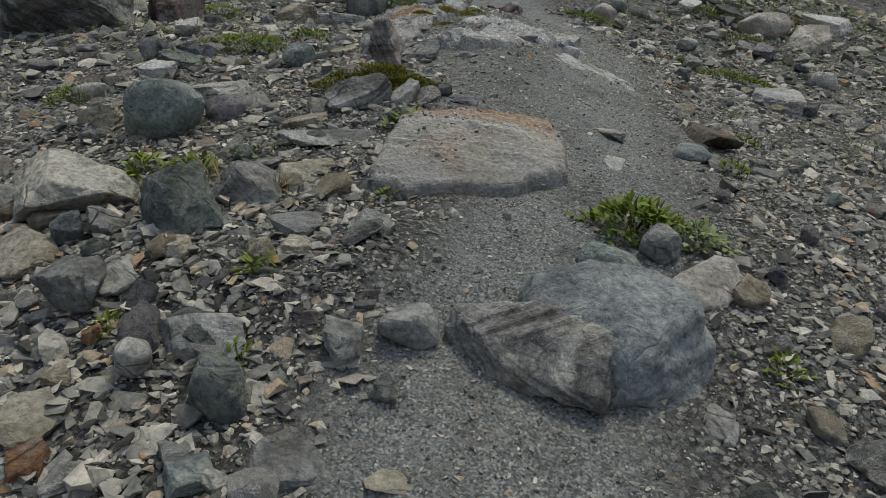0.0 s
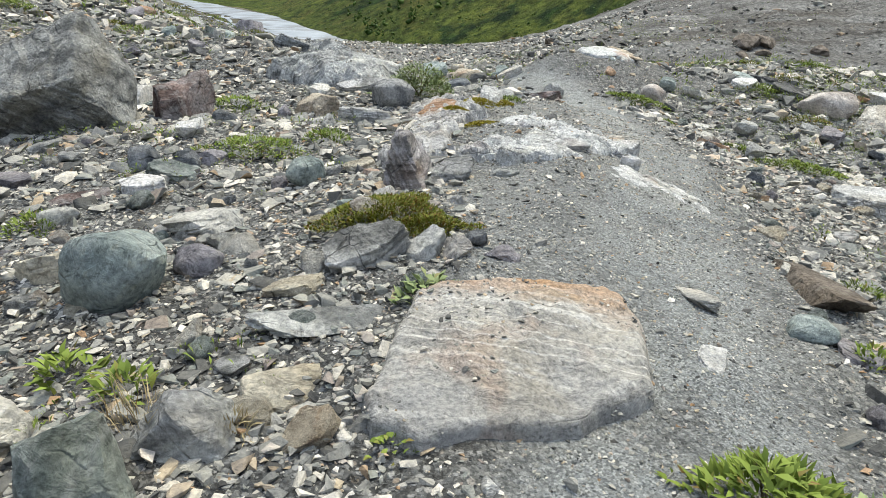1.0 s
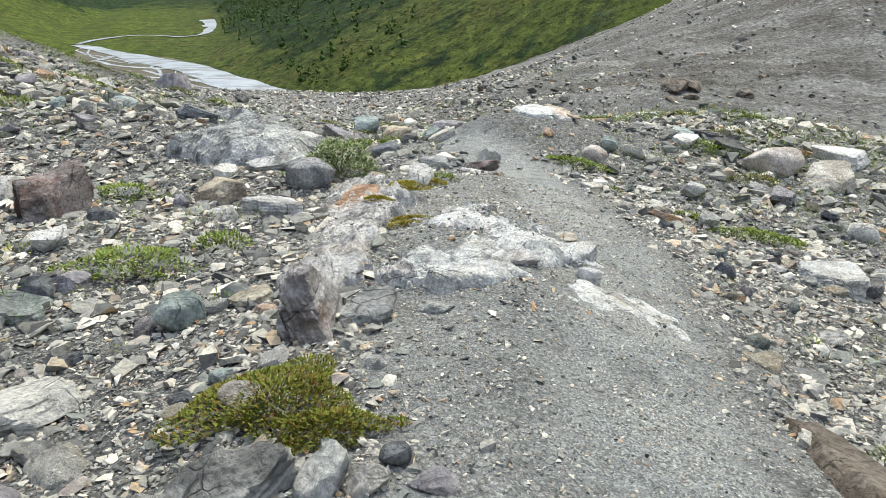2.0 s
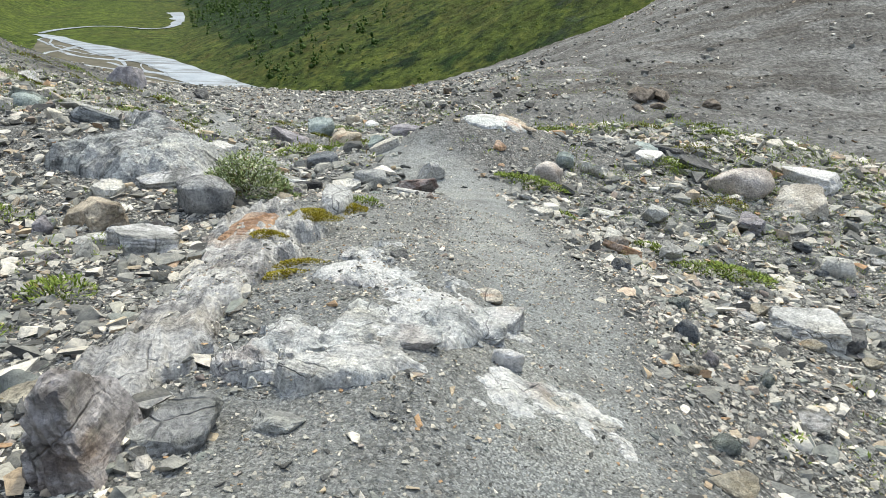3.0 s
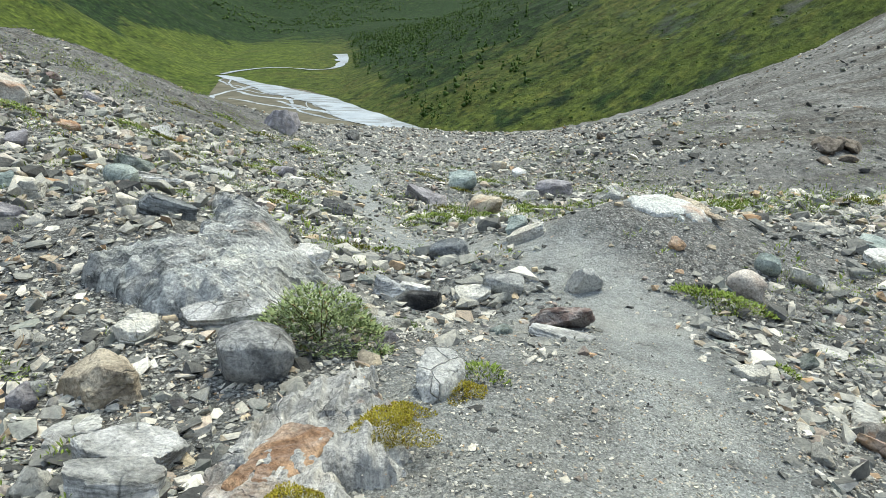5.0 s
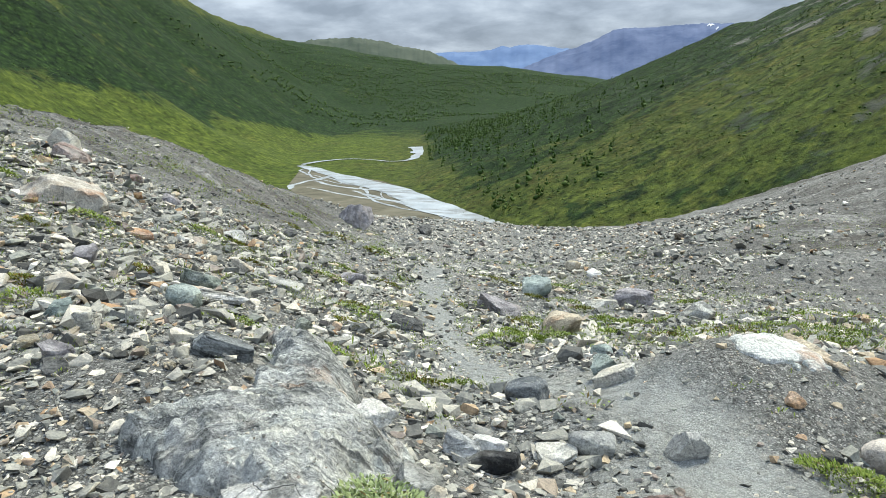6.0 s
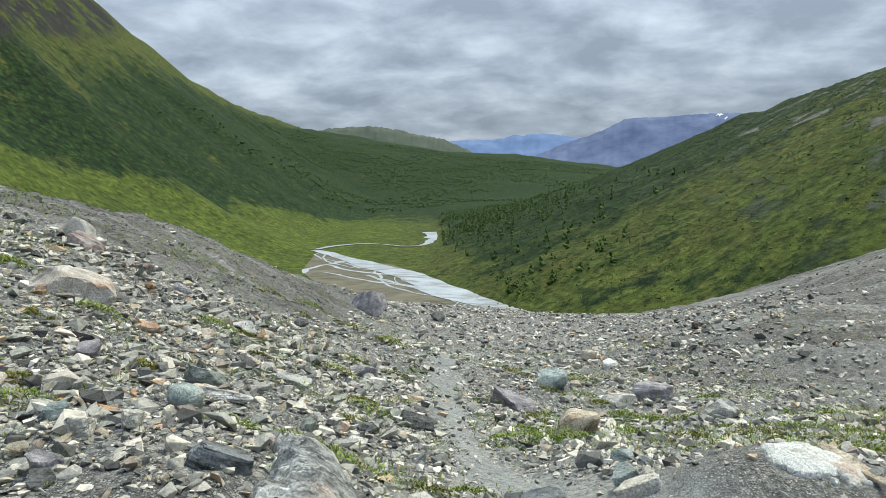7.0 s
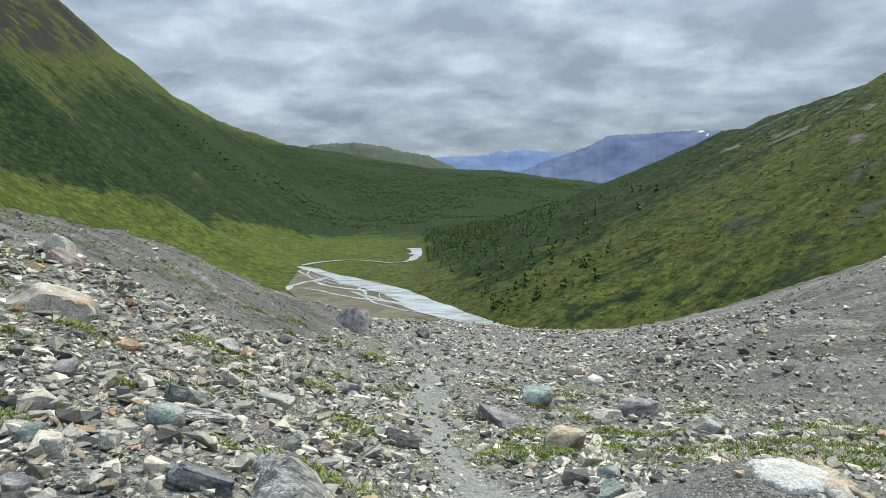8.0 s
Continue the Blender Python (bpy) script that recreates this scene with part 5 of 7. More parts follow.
FLAKE = [(-0.35, -0.1, 1, 0.5), (0.1, -0.75, 0.75, 0.5), (-0.95, -0.25, 0.2, 1.0), (-0.6, -0.85, 0.1, 0.8), (0.2, -1, 0.05, 0.8), (1, 0.0, 0.2, 0.9), (-0.6, 0.8, 0.3, 0.75), (0.2, 1, 0.3, 0.8), (0, 0, -1, 0.6)]
BLADE = [(1, 0.1, 0.35, 0.55), (-0.9, -0.1, 0.55, 0.6), (-1, -0.3, 0.0, 0.8), (0.3, -1, 0.25, 0.85), (-0.4, -1, 0.1, 0.9), (0, 1, 0.3, 1.0), (0.1, -0.2, 1, 0.9), (0, 0.5, 0.9, 0.8), (0, 0, -1, 0.8)]
front = strata_rock("boulder", 0.60, 1.94, 0.70, 0.54, 0.22, -14, 476, BLUESCHIST, "smooth blue-grey schist boulder resting on layered flakes", DOME, (-0.5, 0.3, 0.8), 7.0, 0.006, 6, 0.3, 0.035, 11, "boulder", 0.6)
flake = strata_rock("layered_flake", 0.30, 1.83, 0.62, 0.34, 0.17, -26, 475, FLAKEROCK, "pale layered flake under the boulder", FLAKE, (0.35, -0.55, 0.8), 26.0, 0.014, 6, 0.2, 0.05, 30, "", 0.35)
flake.parent = front
flake.matrix_parent_inverse = front.matrix_world.inverted()
strata_rock("boulder", -0.43, 5.44, 0.36, 0.46, 0.31, -16, 478, PURPLEBAND, "leaning purple-grey slab-like boulder at the knoll", BLADE, (1, 0.1, 0.4), 22.0, 0.03, 5, 0.3, 0.05, 30, "boulder", 0.4)


def loose_layers(parent, places, material):
    """Thick flakes that have split from an outcrop's edge, as its parts: x, y, width, depth, height, turn, seed."""
    for x, y, wide, deep, high, turn, seed in places:
        co, tri = stone_form(4, "s", seed, (wide, deep, high * 1.5))
        ob = new("split_layer", mesh_of("split_layer", co, tri, material))
        ob.matrix_world = pose(x, y, float(surface_z(np.array([x]), np.array([y]))[0][0]) - 0.3 * high, 4, -6, turn)
        ob.parent = parent
        ob.matrix_parent_inverse = parent.matrix_world.inverted()


CROPS = {ob["label"]: ob for ob in scene.objects if ob.name.startswith("outcrop")}
loose_layers(CROPS["broad wedge of layered grey bedrock with curving strata"], [(-1.45, 10.12, 0.62, 0.26, 0.13, 6, 441), (-0.95, 10.4, 0.5, 0.26, 0.14, 40, 442)], GREYBAND)
loose_layers(CROPS["pale crusted bedrock outcrop beside the footpath"], [(0.62, 6.14, 0.34, 0.16, 0.06, -12, 432), (1.12, 6.6, 0.2, 0.18, 0.08, -35, 433), (1.02, 6.42, 0.2, 0.14, 0.07, -20, 435), (0.3, 7.0, 0.26, 0.14, 0.05, 25, 434)], LEDGE)
loose_layers(CROPS["rust-stained layered bedrock rib with yellow moss"], [(-0.40, 8.28, 0.30, 0.46, 0.07, -10, 461)], RUST)
loose_layers(CROPS["white quartz outcrop with an orange rust streak"], [(2.62, 14.75, 0.17, 0.9, 0.03, 27, 464)], BEIGE)
loose_layers(CROPS["pale crusted bedrock outcrop beside the footpath"], [(1.1, 6.95, 0.2, 0.14, 0.05, -30, 463)], ORANGE)

# ---- boulders and rocks: x, y, width, depth, height, turn ----
rock("boulder", -1.55, 3.91, 0.41, 0.43, 0.29, 21, 2, BLUEGREY, "r", "round blue-grey boulder with faint lichen resting on gravel")
rock("rock", -1.29, 4.16, 0.23, 0.14, 0.12, 14, 3, PURPLE, "r", "purple-grey rounded rock among loose stones")
LEANTO = [(0.42, -0.25, 0.85, 0.5), (-0.7, -0.15, 0.6, 0.6), (0.05, -0.9, 0.3, 0.62), (0.05, -0.62, -0.72, 0.42), (-0.95, -0.1, 0.05, 0.9), (0.9, -0.3, 0.25, 0.88), (0.1, 1, 0.25, 0.85), (0.6, 0.7, 0.4, 0.8), (0, 0, -1, 0.6)]
strata_rock("boulder", -1.55, 2.80, 0.50, 0.42, 0.26, 20, 4, PALE, "pale grey angular boulder with dark hollow beneath", LEANTO, (0.2, -0.2, 0.9), 14.0, 0.006, 6, 0.08, 0.04, 46, "boulder", 0.5)
rock("boulder", -1.04, 2.57, 0.25, 0.34, 0.20, 40, 5, GREEN, "b", "dark green-grey blocky boulder beside the path", rx=-8, ry=6)
rock("rock", -0.83, 2.79, 0.31, 0.21, 0.14, 24, 6, GREY, "a", "grey angular rock among loose stones")
rock("rock", -0.62, 3.09, 0.26, 0.21, 0.05, 14, 7, TAN, "s", "tan flat rock among loose stones")
rock("rock", -1.45, 2.48, 0.12, 0.17, 0.10, 34, 8, DARKBLUE, "a", "dark blue-grey angular rock among loose stones")
rock("rock", -1.31, 2.51, 0.14, 0.14, 0.10, 30, 9, GREY, "a", "grey angular rock among loose stones")
rock("stone", -1.51, 2.45, 0.11, 0.10, 0.02, 41, 10, TAN, "s", "tan flat stone among loose stones")
rock("stone", -0.95, 2.27, 0.11, 0.16, 0.05, 35, 11, TAN, "s", "tan flat stone among loose stones")
rock("rock", -1.21, 1.99, 0.23, 0.19, 0.14, 32, 12, GREY, "a", "grey angular rock among loose stones")
rock("rock", -0.73, 1.79, 0.26, 0.22, 0.08, 17, 13, GREY, "a", "grey angular rock among loose stones")
rock("rock", -0.62, 1.56, 0.16, 0.14, 0.17, 17, 14, GREEN, "r", "rounded dark green speckled rock among loose stones")
rock("stone", -0.91, 1.69, 0.11, 0.10, 0.12, 34, 15, PALE, "r", "pale grey rounded stone among loose stones")
rock("rock", -1.14, 1.49, 0.16, 0.17, 0.05, 37, 16, TAN, "s", "tan flat rock among loose stones")
rock("stone", -0.67, 1.32, 0.09, 0.14, 0.06, 19, 17, GREY, "a", "grey angular stone among loose stones")
rock("rock", -0.63, 1.28, 0.12, 0.11, 0.07, 25, 18, BLUEGREY, "a", "blue-grey angular rock among loose stones")
rock("rock", -0.38, 1.35, 0.20, 0.17, 0.03, 11, 19, GREY, "s", "grey flat rock among loose stones")
rock("rock", -0.95, 1.28, 0.12, 0.11, 0.04, 33, 20, GREY, "a", "grey angular rock among loose stones")
rock("stone", -0.56, 1.27, 0.07, 0.07, 0.05, 22, 21, PALE, "a", "pale grey angular stone among loose stones")
rock("rock", -0.29, 1.79, 0.12, 0.18, 0.08, 7, 22, GREY, "a", "grey angular rock among loose stones")
rock("rock", -0.09, 1.88, 0.19, 0.13, 0.11, 6, 23, GREY, "r", "grey rounded rock among loose stones")
rock("stone", -0.16, 1.63, 0.08, 0.09, 0.06, 6, 24, GREY, "a", "grey angular stone among loose stones")
rock("rock", -1.56, 2.34, 0.21, 0.25, 0.07, 31, 25, TAN, "s", "tan flat rock among loose stones")
rock("rock", -0.12, 1.33, 0.13, 0.09, 0.01, 7, 26, TAN, "s", "tan flat rock among loose stones")
rock("rock", -1.12, 2.07, 0.16, 0.14, 0.07, 31, 27, GREY, "a", "grey angular rock among loose stones")
rock("stone", -1.19, 1.77, 0.07, 0.16, 0.07, 27, 28, PALE, "a", "pale grey angular stone among loose stones")
rock("stone", -1.12, 1.64, 0.09, 0.11, 0.03, 33, 29, TAN, "s", "tan flat stone among loose stones")
rock("stone", -1.09, 1.82, 0.07, 0.09, 0.06, 27, 30, RUST, "a", "rusty orange-brown angular stone among loose stones")
rock("stone", -0.88, 1.46, 0.07, 0.07, 0.01, 30, 31, TAN, "s", "tan flat stone among loose stones")
rock("stone", -1.09, 1.37, 0.11, 0.15, 0.04, 33, 32, RUST, "s", "rusty orange-brown flat stone among loose stones")
rock("stone", 0.86, 1.60, 0.11, 0.13, 0.03, -26, 33, GREY, "s", "grey flat stone beside the gravel path")
rock("stone", -0.20, 2.39, 0.07, 0.09, 0.05, 5, 34, GREY, "a", "grey angular stone among loose stones")
rock("stone", -0.62, 2.18, 0.09, 0.11, 0.08, 19, 35, TAN, "a", "tan angular stone among loose stones")
rock("rock", -0.51, 2.25, 0.12, 0.11, 0.03, 12, 36, TAN, "s", "tan flat rock among loose stones")
rock("rock", -0.27, 2.43, 0.17, 0.11, 0.06, 6, 37, GREY, "a", "grey angular rock among loose stones")
rock("rock", 0.65, 2.35, 0.24, 0.14, 0.10, -24, 38, BLUEGREY, "r", "rounded grey rock in front of a leafy plant")
rock("rock", 0.89, 2.52, 0.15, 0.14, 0.12, -30, 39, GREY, "r", "grey rounded rock beside the gravel path")
rock("slab", 0.99, 2.26, 0.20, 0.36, 0.06, -42, 40, TANBAND, "s", "tilted tan banded stone slab beside the path", rx=10, ry=14)
rock("stone", 1.19, 2.29, 0.13, 0.22, 0.05, -39, 41, BEIGE, "s", "rusty orange-brown flat stone beside the gravel path", rx=8, ry=10)
rock("slab", -0.52, 3.52, 0.60, 0.19, 0.025, 22, 43, GREY, "s", "thin grey flat slab among loose stones")
rock("rock", -0.75, 3.86, 0.26, 0.19, 0.04, 19, 44, TAN, "s", "tan flat rock among loose stones")
rock("rock", -0.48, 4.10, 0.38, 0.22, 0.12, 30, 45, GREYBAND, "s", "grey layered tilted rock slab before a heath mat", rx=16, ry=-14)
rock("rock", -0.22, 4.13, 0.21, 0.15, 0.11, 32, 46, GREY, "a", "grey angular rock among loose stones", ry=-16)
rock("rock", -0.07, 4.10, 0.14, 0.09, 0.09, -2, 47, RUSTPALE, "a", "pale rust-tinged angular rock among loose stones")
rock("rock", 0.13, 4.12, 0.15, 0.10, 0.05, -2, 48, PURPLE, "a", "purple-grey angular rock among loose stones")
rock("stone", 0.01, 4.23, 0.10, 0.08, 0.06, 1, 49, DARKBLUE, "r", "dark blue-grey rounded stone among loose stones")
rock("rock", -0.15, 5.50, 0.28, 0.21, 0.13, 2, 51, GREY, "a", "blocky grey rock wedged beside a leaning boulder")
rock("rock", -1.13, 5.71, 0.25, 0.20, 0.15, 13, 52, BLUEGREY, "r", "blue-grey rounded rock among loose stones")
rock("boulder", -2.92, 8.25, 0.60, 0.55, 0.40, 26, 54, REDDARK, "a", "dark reddish brown angular boulder")
rock("rock", -3.69, 8.97, 0.28, 0.45, 0.21, 21, 55, WHITE, "a", "whitish angular rock among loose stones")
rock("slab", -1.58, 4.99, 0.42, 0.42, 0.09, 25, 56, PALE, "s", "pale grey flat slab among loose stones")
rock("rock", -2.32, 5.87, 0.28, 0.26, 0.09, 22, 57, WHITE, "s", "whitish flat rock among loose stones")
rock("slab", -2.22, 6.18, 0.39, 0.32, 0.08, 23, 58, GREEN, "s", "dark green-grey flat slab among loose stones")
rock("rock", -2.08, 4.21, 0.27, 0.26, 0.10, 31, 59, TAN, "s", "tan flat rock among loose stones")
rock("rock", -3.36, 6.04, 0.21, 0.22, 0.06, 40, 60, PURPLE, "s", "purple-grey flat rock among loose stones")
rock("slab", -2.68, 5.64, 0.41, 0.19, 0.05, 33, 61, REDDARK, "s", "dark reddish-brown flat slab among loose stones")
rock("rock", -2.50, 6.32, 0.23, 0.21, 0.16, 29, 65, DARKBLUE, "r", "dark blue-grey rounded rock among loose stones")
rock("rock", -2.61, 5.27, 0.23, 0.11, 0.10, 30, 66, GREY, "r", "grey rounded rock among loose stones")
rock("rock", -2.07, 6.57, 0.23, 0.19, 0.10, 21, 67, PURPLE, "a", "purple-grey angular rock among loose stones")
rock("slab", 1.74, 4.55, 0.26, 0.82, 0.08, -6, 68, DARKBROWN, "s", "dark purple-grey tilted slab beside the path")
rock("rock", 1.43, 3.86, 0.20, 0.17, 0.08, -29, 69, BLUEGREY, "r", "blue-grey rounded rock beside the gravel path")
rock("rock", 1.70, 4.69, 0.15, 0.11, 0.04, -24, 70, PALE, "a", "pale grey angular rock beside the gravel path")
rock("rock", 1.00, 4.05, 0.12, 0.28, 0.03, 18, 71, PALE, "s", "pale grey flat rock beside the gravel path")
rock("stone", 0.90, 3.50, 0.10, 0.20, 0.02, -18, 72, WHITE, "s", "whitish flat stone beside the gravel path")
rock("rock", 1.56, 3.70, 0.20, 0.17, 0.03, -32, 73, PURPLE, "s", "purple-grey flat rock beside the gravel path")
rock("stone", 0.06, 2.66, 0.05, 0.05, 0.03, -2, 74, WHITE, "a", "whitish angular stone among loose stones")
rock("stone", -0.72, 4.93, 0.10, 0.09, 0.04, 14, 77, BLUEGREY, "s", "blue-grey flat stone among loose stones")
rock("rock", -0.79, 5.88, 0.22, 0.19, 0.06, 9, 79, TAN, "s", "tan flat rock among loose stones")
rock("rock", 0.18, 5.56, 0.18, 0.13, 0.04, -6, 80, GREY, "s", "grey flat rock among loose stones")
rock("slab", 4.10, 8.67, 0.63, 0.55, 0.17, -37, 81, GREYPALE, "s", "flat pale grey slab on the gravel slope")
rock("rock", 4.44, 8.60, 0.23, 0.46, 0.20, -31, 82, DARK, "a", "blackish angular rock beside the gravel path")
rock("rock", 5.64, 10.65, 0.35, 0.19, 0.20, -35, 83, PALE, "r", "pale grey rounded rock on the stony moraine")
rock("rock", -2.47, 7.18, 0.24, 0.24, 0.13, 24, 84, WHITE, "a", "whitish angular rock among loose stones")
rock("boulder", 5.69, 13.32, 0.85, 0.45, 0.39, -26, 86, PINKPALE, "r", "low pinkish pale boulder on stony ground")
rock("boulder", 6.30, 12.66, 0.67, 0.56, 0.32, -36, 87, ORANGE, "a", "pale boulder with orange rust stains")
rock("boulder", 7.07, 13.82, 0.83, 0.56, 0.22, -38, 88, WHITE, "s", "whitish flat boulder on the stony moraine")
rock("rock", 5.20, 11.92, 0.33, 0.49, 0.24, -27, 89, PURPLE, "a", "purple-grey angular rock on the stony moraine")
rock("slab", 4.78, 14.87, 0.40, 0.53, 0.12, -25, 90, BLUEGREY, "s", "blue-grey flat slab on the stony moraine")
rock("boulder", 5.24, 14.97, 0.54, 0.42, 0.15, -23, 91, DARK, "s", "blackish flat boulder on the stony moraine")
rock("rock", 5.40, 14.16, 0.63, 0.70, 0.17, -24, 92, DARK, "s", "long black flat-sided rock on stony ground")
rock("slab", 4.63, 14.30, 0.40, 0.43, 0.13, -22, 93, WHITE, "s", "whitish flat slab on the stony moraine")
rock("rock", 2.76, 12.97, 0.36, 0.35, 0.22, -13, 94, PINKPALE, "r", "round pinkish pale rock beside the path")
rock("rock", 3.54, 13.50, 0.37, 0.30, 0.19, -11, 95, PALE, "a", "pale grey angular rock on the stony moraine")
rock("rock", 3.11, 13.50, 0.26, 0.22, 0.19, -16, 96, BLUEGREY, "r", "blue-grey rounded rock on the stony moraine")
rock("rock", 3.57, 10.44, 0.22, 0.32, 0.18, -28, 97, PALE, "a", "pale grey angular rock on the stony moraine")
rock("rock", 2.95, 10.53, 0.18, 0.29, 0.13, -26, 98, PALE, "a", "pale grey angular rock on the stony moraine")
rock("rock", 4.00, 12.12, 0.31, 0.30, 0.20, -22, 99, GREY, "a", "grey angular rock on the stony moraine")
rock("rock", 2.17, 10.61, 0.25, 0.18, 0.09, -14, 100, PALE, "s", "pale grey flat rock on the stony moraine")
rock("rock", 2.91, 10.11, 0.39, 0.17, 0.11, -19, 101, RUST, "a", "rusty orange-brown angular rock beside the gravel path")
rock("rock", 5.12, 12.44, 0.34, 0.28, 0.12, -29, 102, GREY, "a", "grey angular rock on the stony moraine")
rock("rock", 1.09, 6.18, 0.14, 0.07, 0.08, -11, 103, WHITE, "r", "whitish rounded rock beside the gravel path")
rock("stone", 0.63, 7.41, 0.11, 0.09, 0.05, -1, 104, DARK, "a", "blackish angular stone beside the gravel path")
rock("stone", -0.78, 5.78, 0.07, 0.13, 0.06, 31, 105, DARK, "a", "blackish angular stone among loose stones")
rock("rock", -0.68, 5.70, 0.11, 0.13, 0.04, 31, 106, RUST, "s", "rusty orange-brown flat rock among loose stones")
rock("boulder", -0.97, 9.48, 0.44, 0.40, 0.29, 16, 107, ROUNDED, "r", "round dark grey boulder with pale crusted top")
rock("boulder", -1.82, 9.20, 0.44, 0.40, 0.19, 26, 108, BEIGE, "a", "flat-topped beige and brown angular boulder")
rock("slab", -1.04, 8.09, 0.38, 0.25, 0.14, 31, 109, GREYBAND, "s", "grey layered flat slab among loose stones")
rock("boulder", 0.86, 11.14, 0.49, 0.29, 0.16, -0, 110, REDDARK, "a", "dark reddish-brown angular boulder on the stony moraine")
rock("slab", 0.88, 10.74, 0.50, 0.25, 0.05, -9, 111, GREYPALE, "s", "flat pale grey slab lying on the path edge")
rock("rock", 1.13, 12.71, 0.36, 0.30, 0.24, 3, 112, PYR, "a", "light and dark grey angular rock on the stony moraine")
rock("boulder", -0.39, 19.95, 0.74, 0.60, 0.46, 6, 113, BEIGE, "a", "beige angular boulder on the stony moraine")
rock("boulder", -0.40, 14.20, 0.46, 0.36, 0.28, 3, 114, DARKBLUE, "r", "rounded dark grey boulder in a stony hollow")
rock("boulder", -0.46, 12.15, 0.47, 0.20, 0.18, 13, 115, DARK, "r", "blackish rounded boulder on the stony moraine")
rock("boulder", -2.08, 23.37, 1.02, 0.73, 0.38, 9, 116, PURPLE, "a", "purple-grey angular boulder on the stony moraine")
rock("rock", 0.44, 14.74, 0.31, 0.31, 0.21, -1, 117, BLUEGREY, "a", "blue-grey angular rock on the stony moraine")
rock("rock", 0.64, 14.58, 0.18, 0.26, 0.12, -3, 118, PALE, "a", "pale grey angular rock on the stony moraine")
rock("slab", 0.55, 14.29, 0.44, 0.24, 0.16, -3, 119, PALE, "s", "pale grey flat slab on the stony moraine")
rock("rock", 0.15, 9.34, 0.26, 0.36, 0.17, 8, 120, GREYPALE, "a", "upright pale split stone with yellow moss")
rock("rock", 2.16, 13.47, 0.17, 0.13, 0.11, -7, 121, RUST, "a", "rusty orange-brown angular rock on the stony moraine")
rock("rock", -0.75, 12.26, 0.32, 0.33, 0.22, 11, 122, STRIPED, "a", "grey stone with white stripes")
rock("rock", -0.76, 10.83, 0.26, 0.42, 0.19, 17, 123, GREY, "a", "grey angular rock on the stony moraine")
rock("rock", -0.58, 10.67, 0.13, 0.15, 0.14, 21, 124, ORANGE, "r", "orange-stained pale rounded rock on the stony moraine")
rock("rock", -1.25, 11.44, 0.39, 0.24, 0.16, 14, 125, WHITE, "a", "whitish angular rock on the stony moraine")
rock("rock", 0.33, 12.68, 0.40, 0.19, 0.19, 4, 126, GREY, "r", "grey rounded rock on the stony moraine")
rock("slab", 0.05, 12.55, 0.36, 0.26, 0.12, 4, 127, PALE, "s", "pale grey flat slab on the stony moraine")
rock("rock", -0.57, 12.61, 0.36, 0.21, 0.13, 7, 128, WHITE, "s", "whitish flat rock on the stony moraine")
rock("boulder", -1.16, 8.43, 0.49, 0.37, 0.16, 30, 129, GREYBAND, "s", "grey layered flat boulder among loose stones")
rock("rock", -1.71, 8.79, 0.28, 0.21, 0.05, 38, 130, GREYPALE, "s", "pale grey flat rock among loose stones")
rock("rock", -1.48, 8.18, 0.17, 0.13, 0.13, 43, 131, PALE, "a", "pale grey angular rock among loose stones")
rock("rock", -2.14, 8.99, 0.16, 0.14, 0.13, 39, 132, PURPLE, "a", "purple-grey angular rock among loose stones")
rock("rock", -1.90, 9.80, 0.28, 0.23, 0.11, 32, 133, PALE, "a", "pale grey angular rock on the stony moraine")
rock("rock", -2.16, 9.14, 0.13, 0.12, 0.09, 42, 134, GREY, "r", "grey rounded rock among loose stones")
rock("rock", -3.81, 11.27, 0.19, 0.32, 0.08, 40, 135, DARK, "s", "blackish flat rock on the stony moraine")
rock("rock", -4.45, 14.08, 0.41, 0.31, 0.25, 35, 136, BLUEGREY, "r", "blue-grey rounded rock on the stony moraine")
rock("boulder", -4.56, 15.15, 0.61, 0.42, 0.12, 31, 137, GREYBAND, "s", "grey layered flat boulder on the stony moraine")
rock("slab", -2.72, 11.95, 0.50, 0.22, 0.13, 31, 138, BLACKBAND, "b", "black banded slab with pale edge on outcrop")
rock("rock", -3.55, 15.40, 0.22, 0.36, 0.16, 31, 139, GREEN, "a", "dark green-grey angular rock on the stony moraine")
rock("boulder", 0.31, 26.92, 0.91, 0.41, 0.33, 3, 140, PALE, "a", "pale grey angular boulder on the stony moraine")
rock("boulder", 1.21, 28.09, 1.12, 0.54, 0.46, -1, 141, PURPLE, "a", "purple-grey angular boulder on the stony moraine")
rock("slab", 3.27, 12.08, 0.33, 0.24, 0.05, -24, 144, PALE, "s", "pale grey flat slab on the stony moraine")
rock("boulder", -16.01, 51.93, 2.43, 1.70, 1.30, 14, 149, PURPLE, "a", "dark purple-grey boulder near the rim of the moraine")
rock("boulder", -51.90, 150.46, 5.25, 3.66, 1.30, 28, 150, WHITE, "s", "whitish flat boulder on the stony moraine")
rock("rock", -6.23, 14.69, 0.30, 0.50, 0.23, 45, 151, PURPLE, "a", "purple-grey angular rock on the stony moraine")
rock("boulder", -5.07, 15.52, 0.56, 0.43, 0.29, 28, 152, GREEN, "a", "dark green-grey angular boulder on the stony moraine")
rock("boulder", -5.23, 21.95, 0.63, 0.62, 0.39, 26, 153, PURPLE, "a", "purple-grey angular boulder on the stony moraine")
rock("boulder", -1.65, 28.21, 0.84, 0.61, 0.54, 6, 154, BLUEGREY, "a", "blue-grey angular boulder on the stony moraine")
rock("boulder", -4.92, 17.81, 0.58, 0.42, 0.16, 24, 156, GREY, "s", "grey flat boulder on the stony moraine")
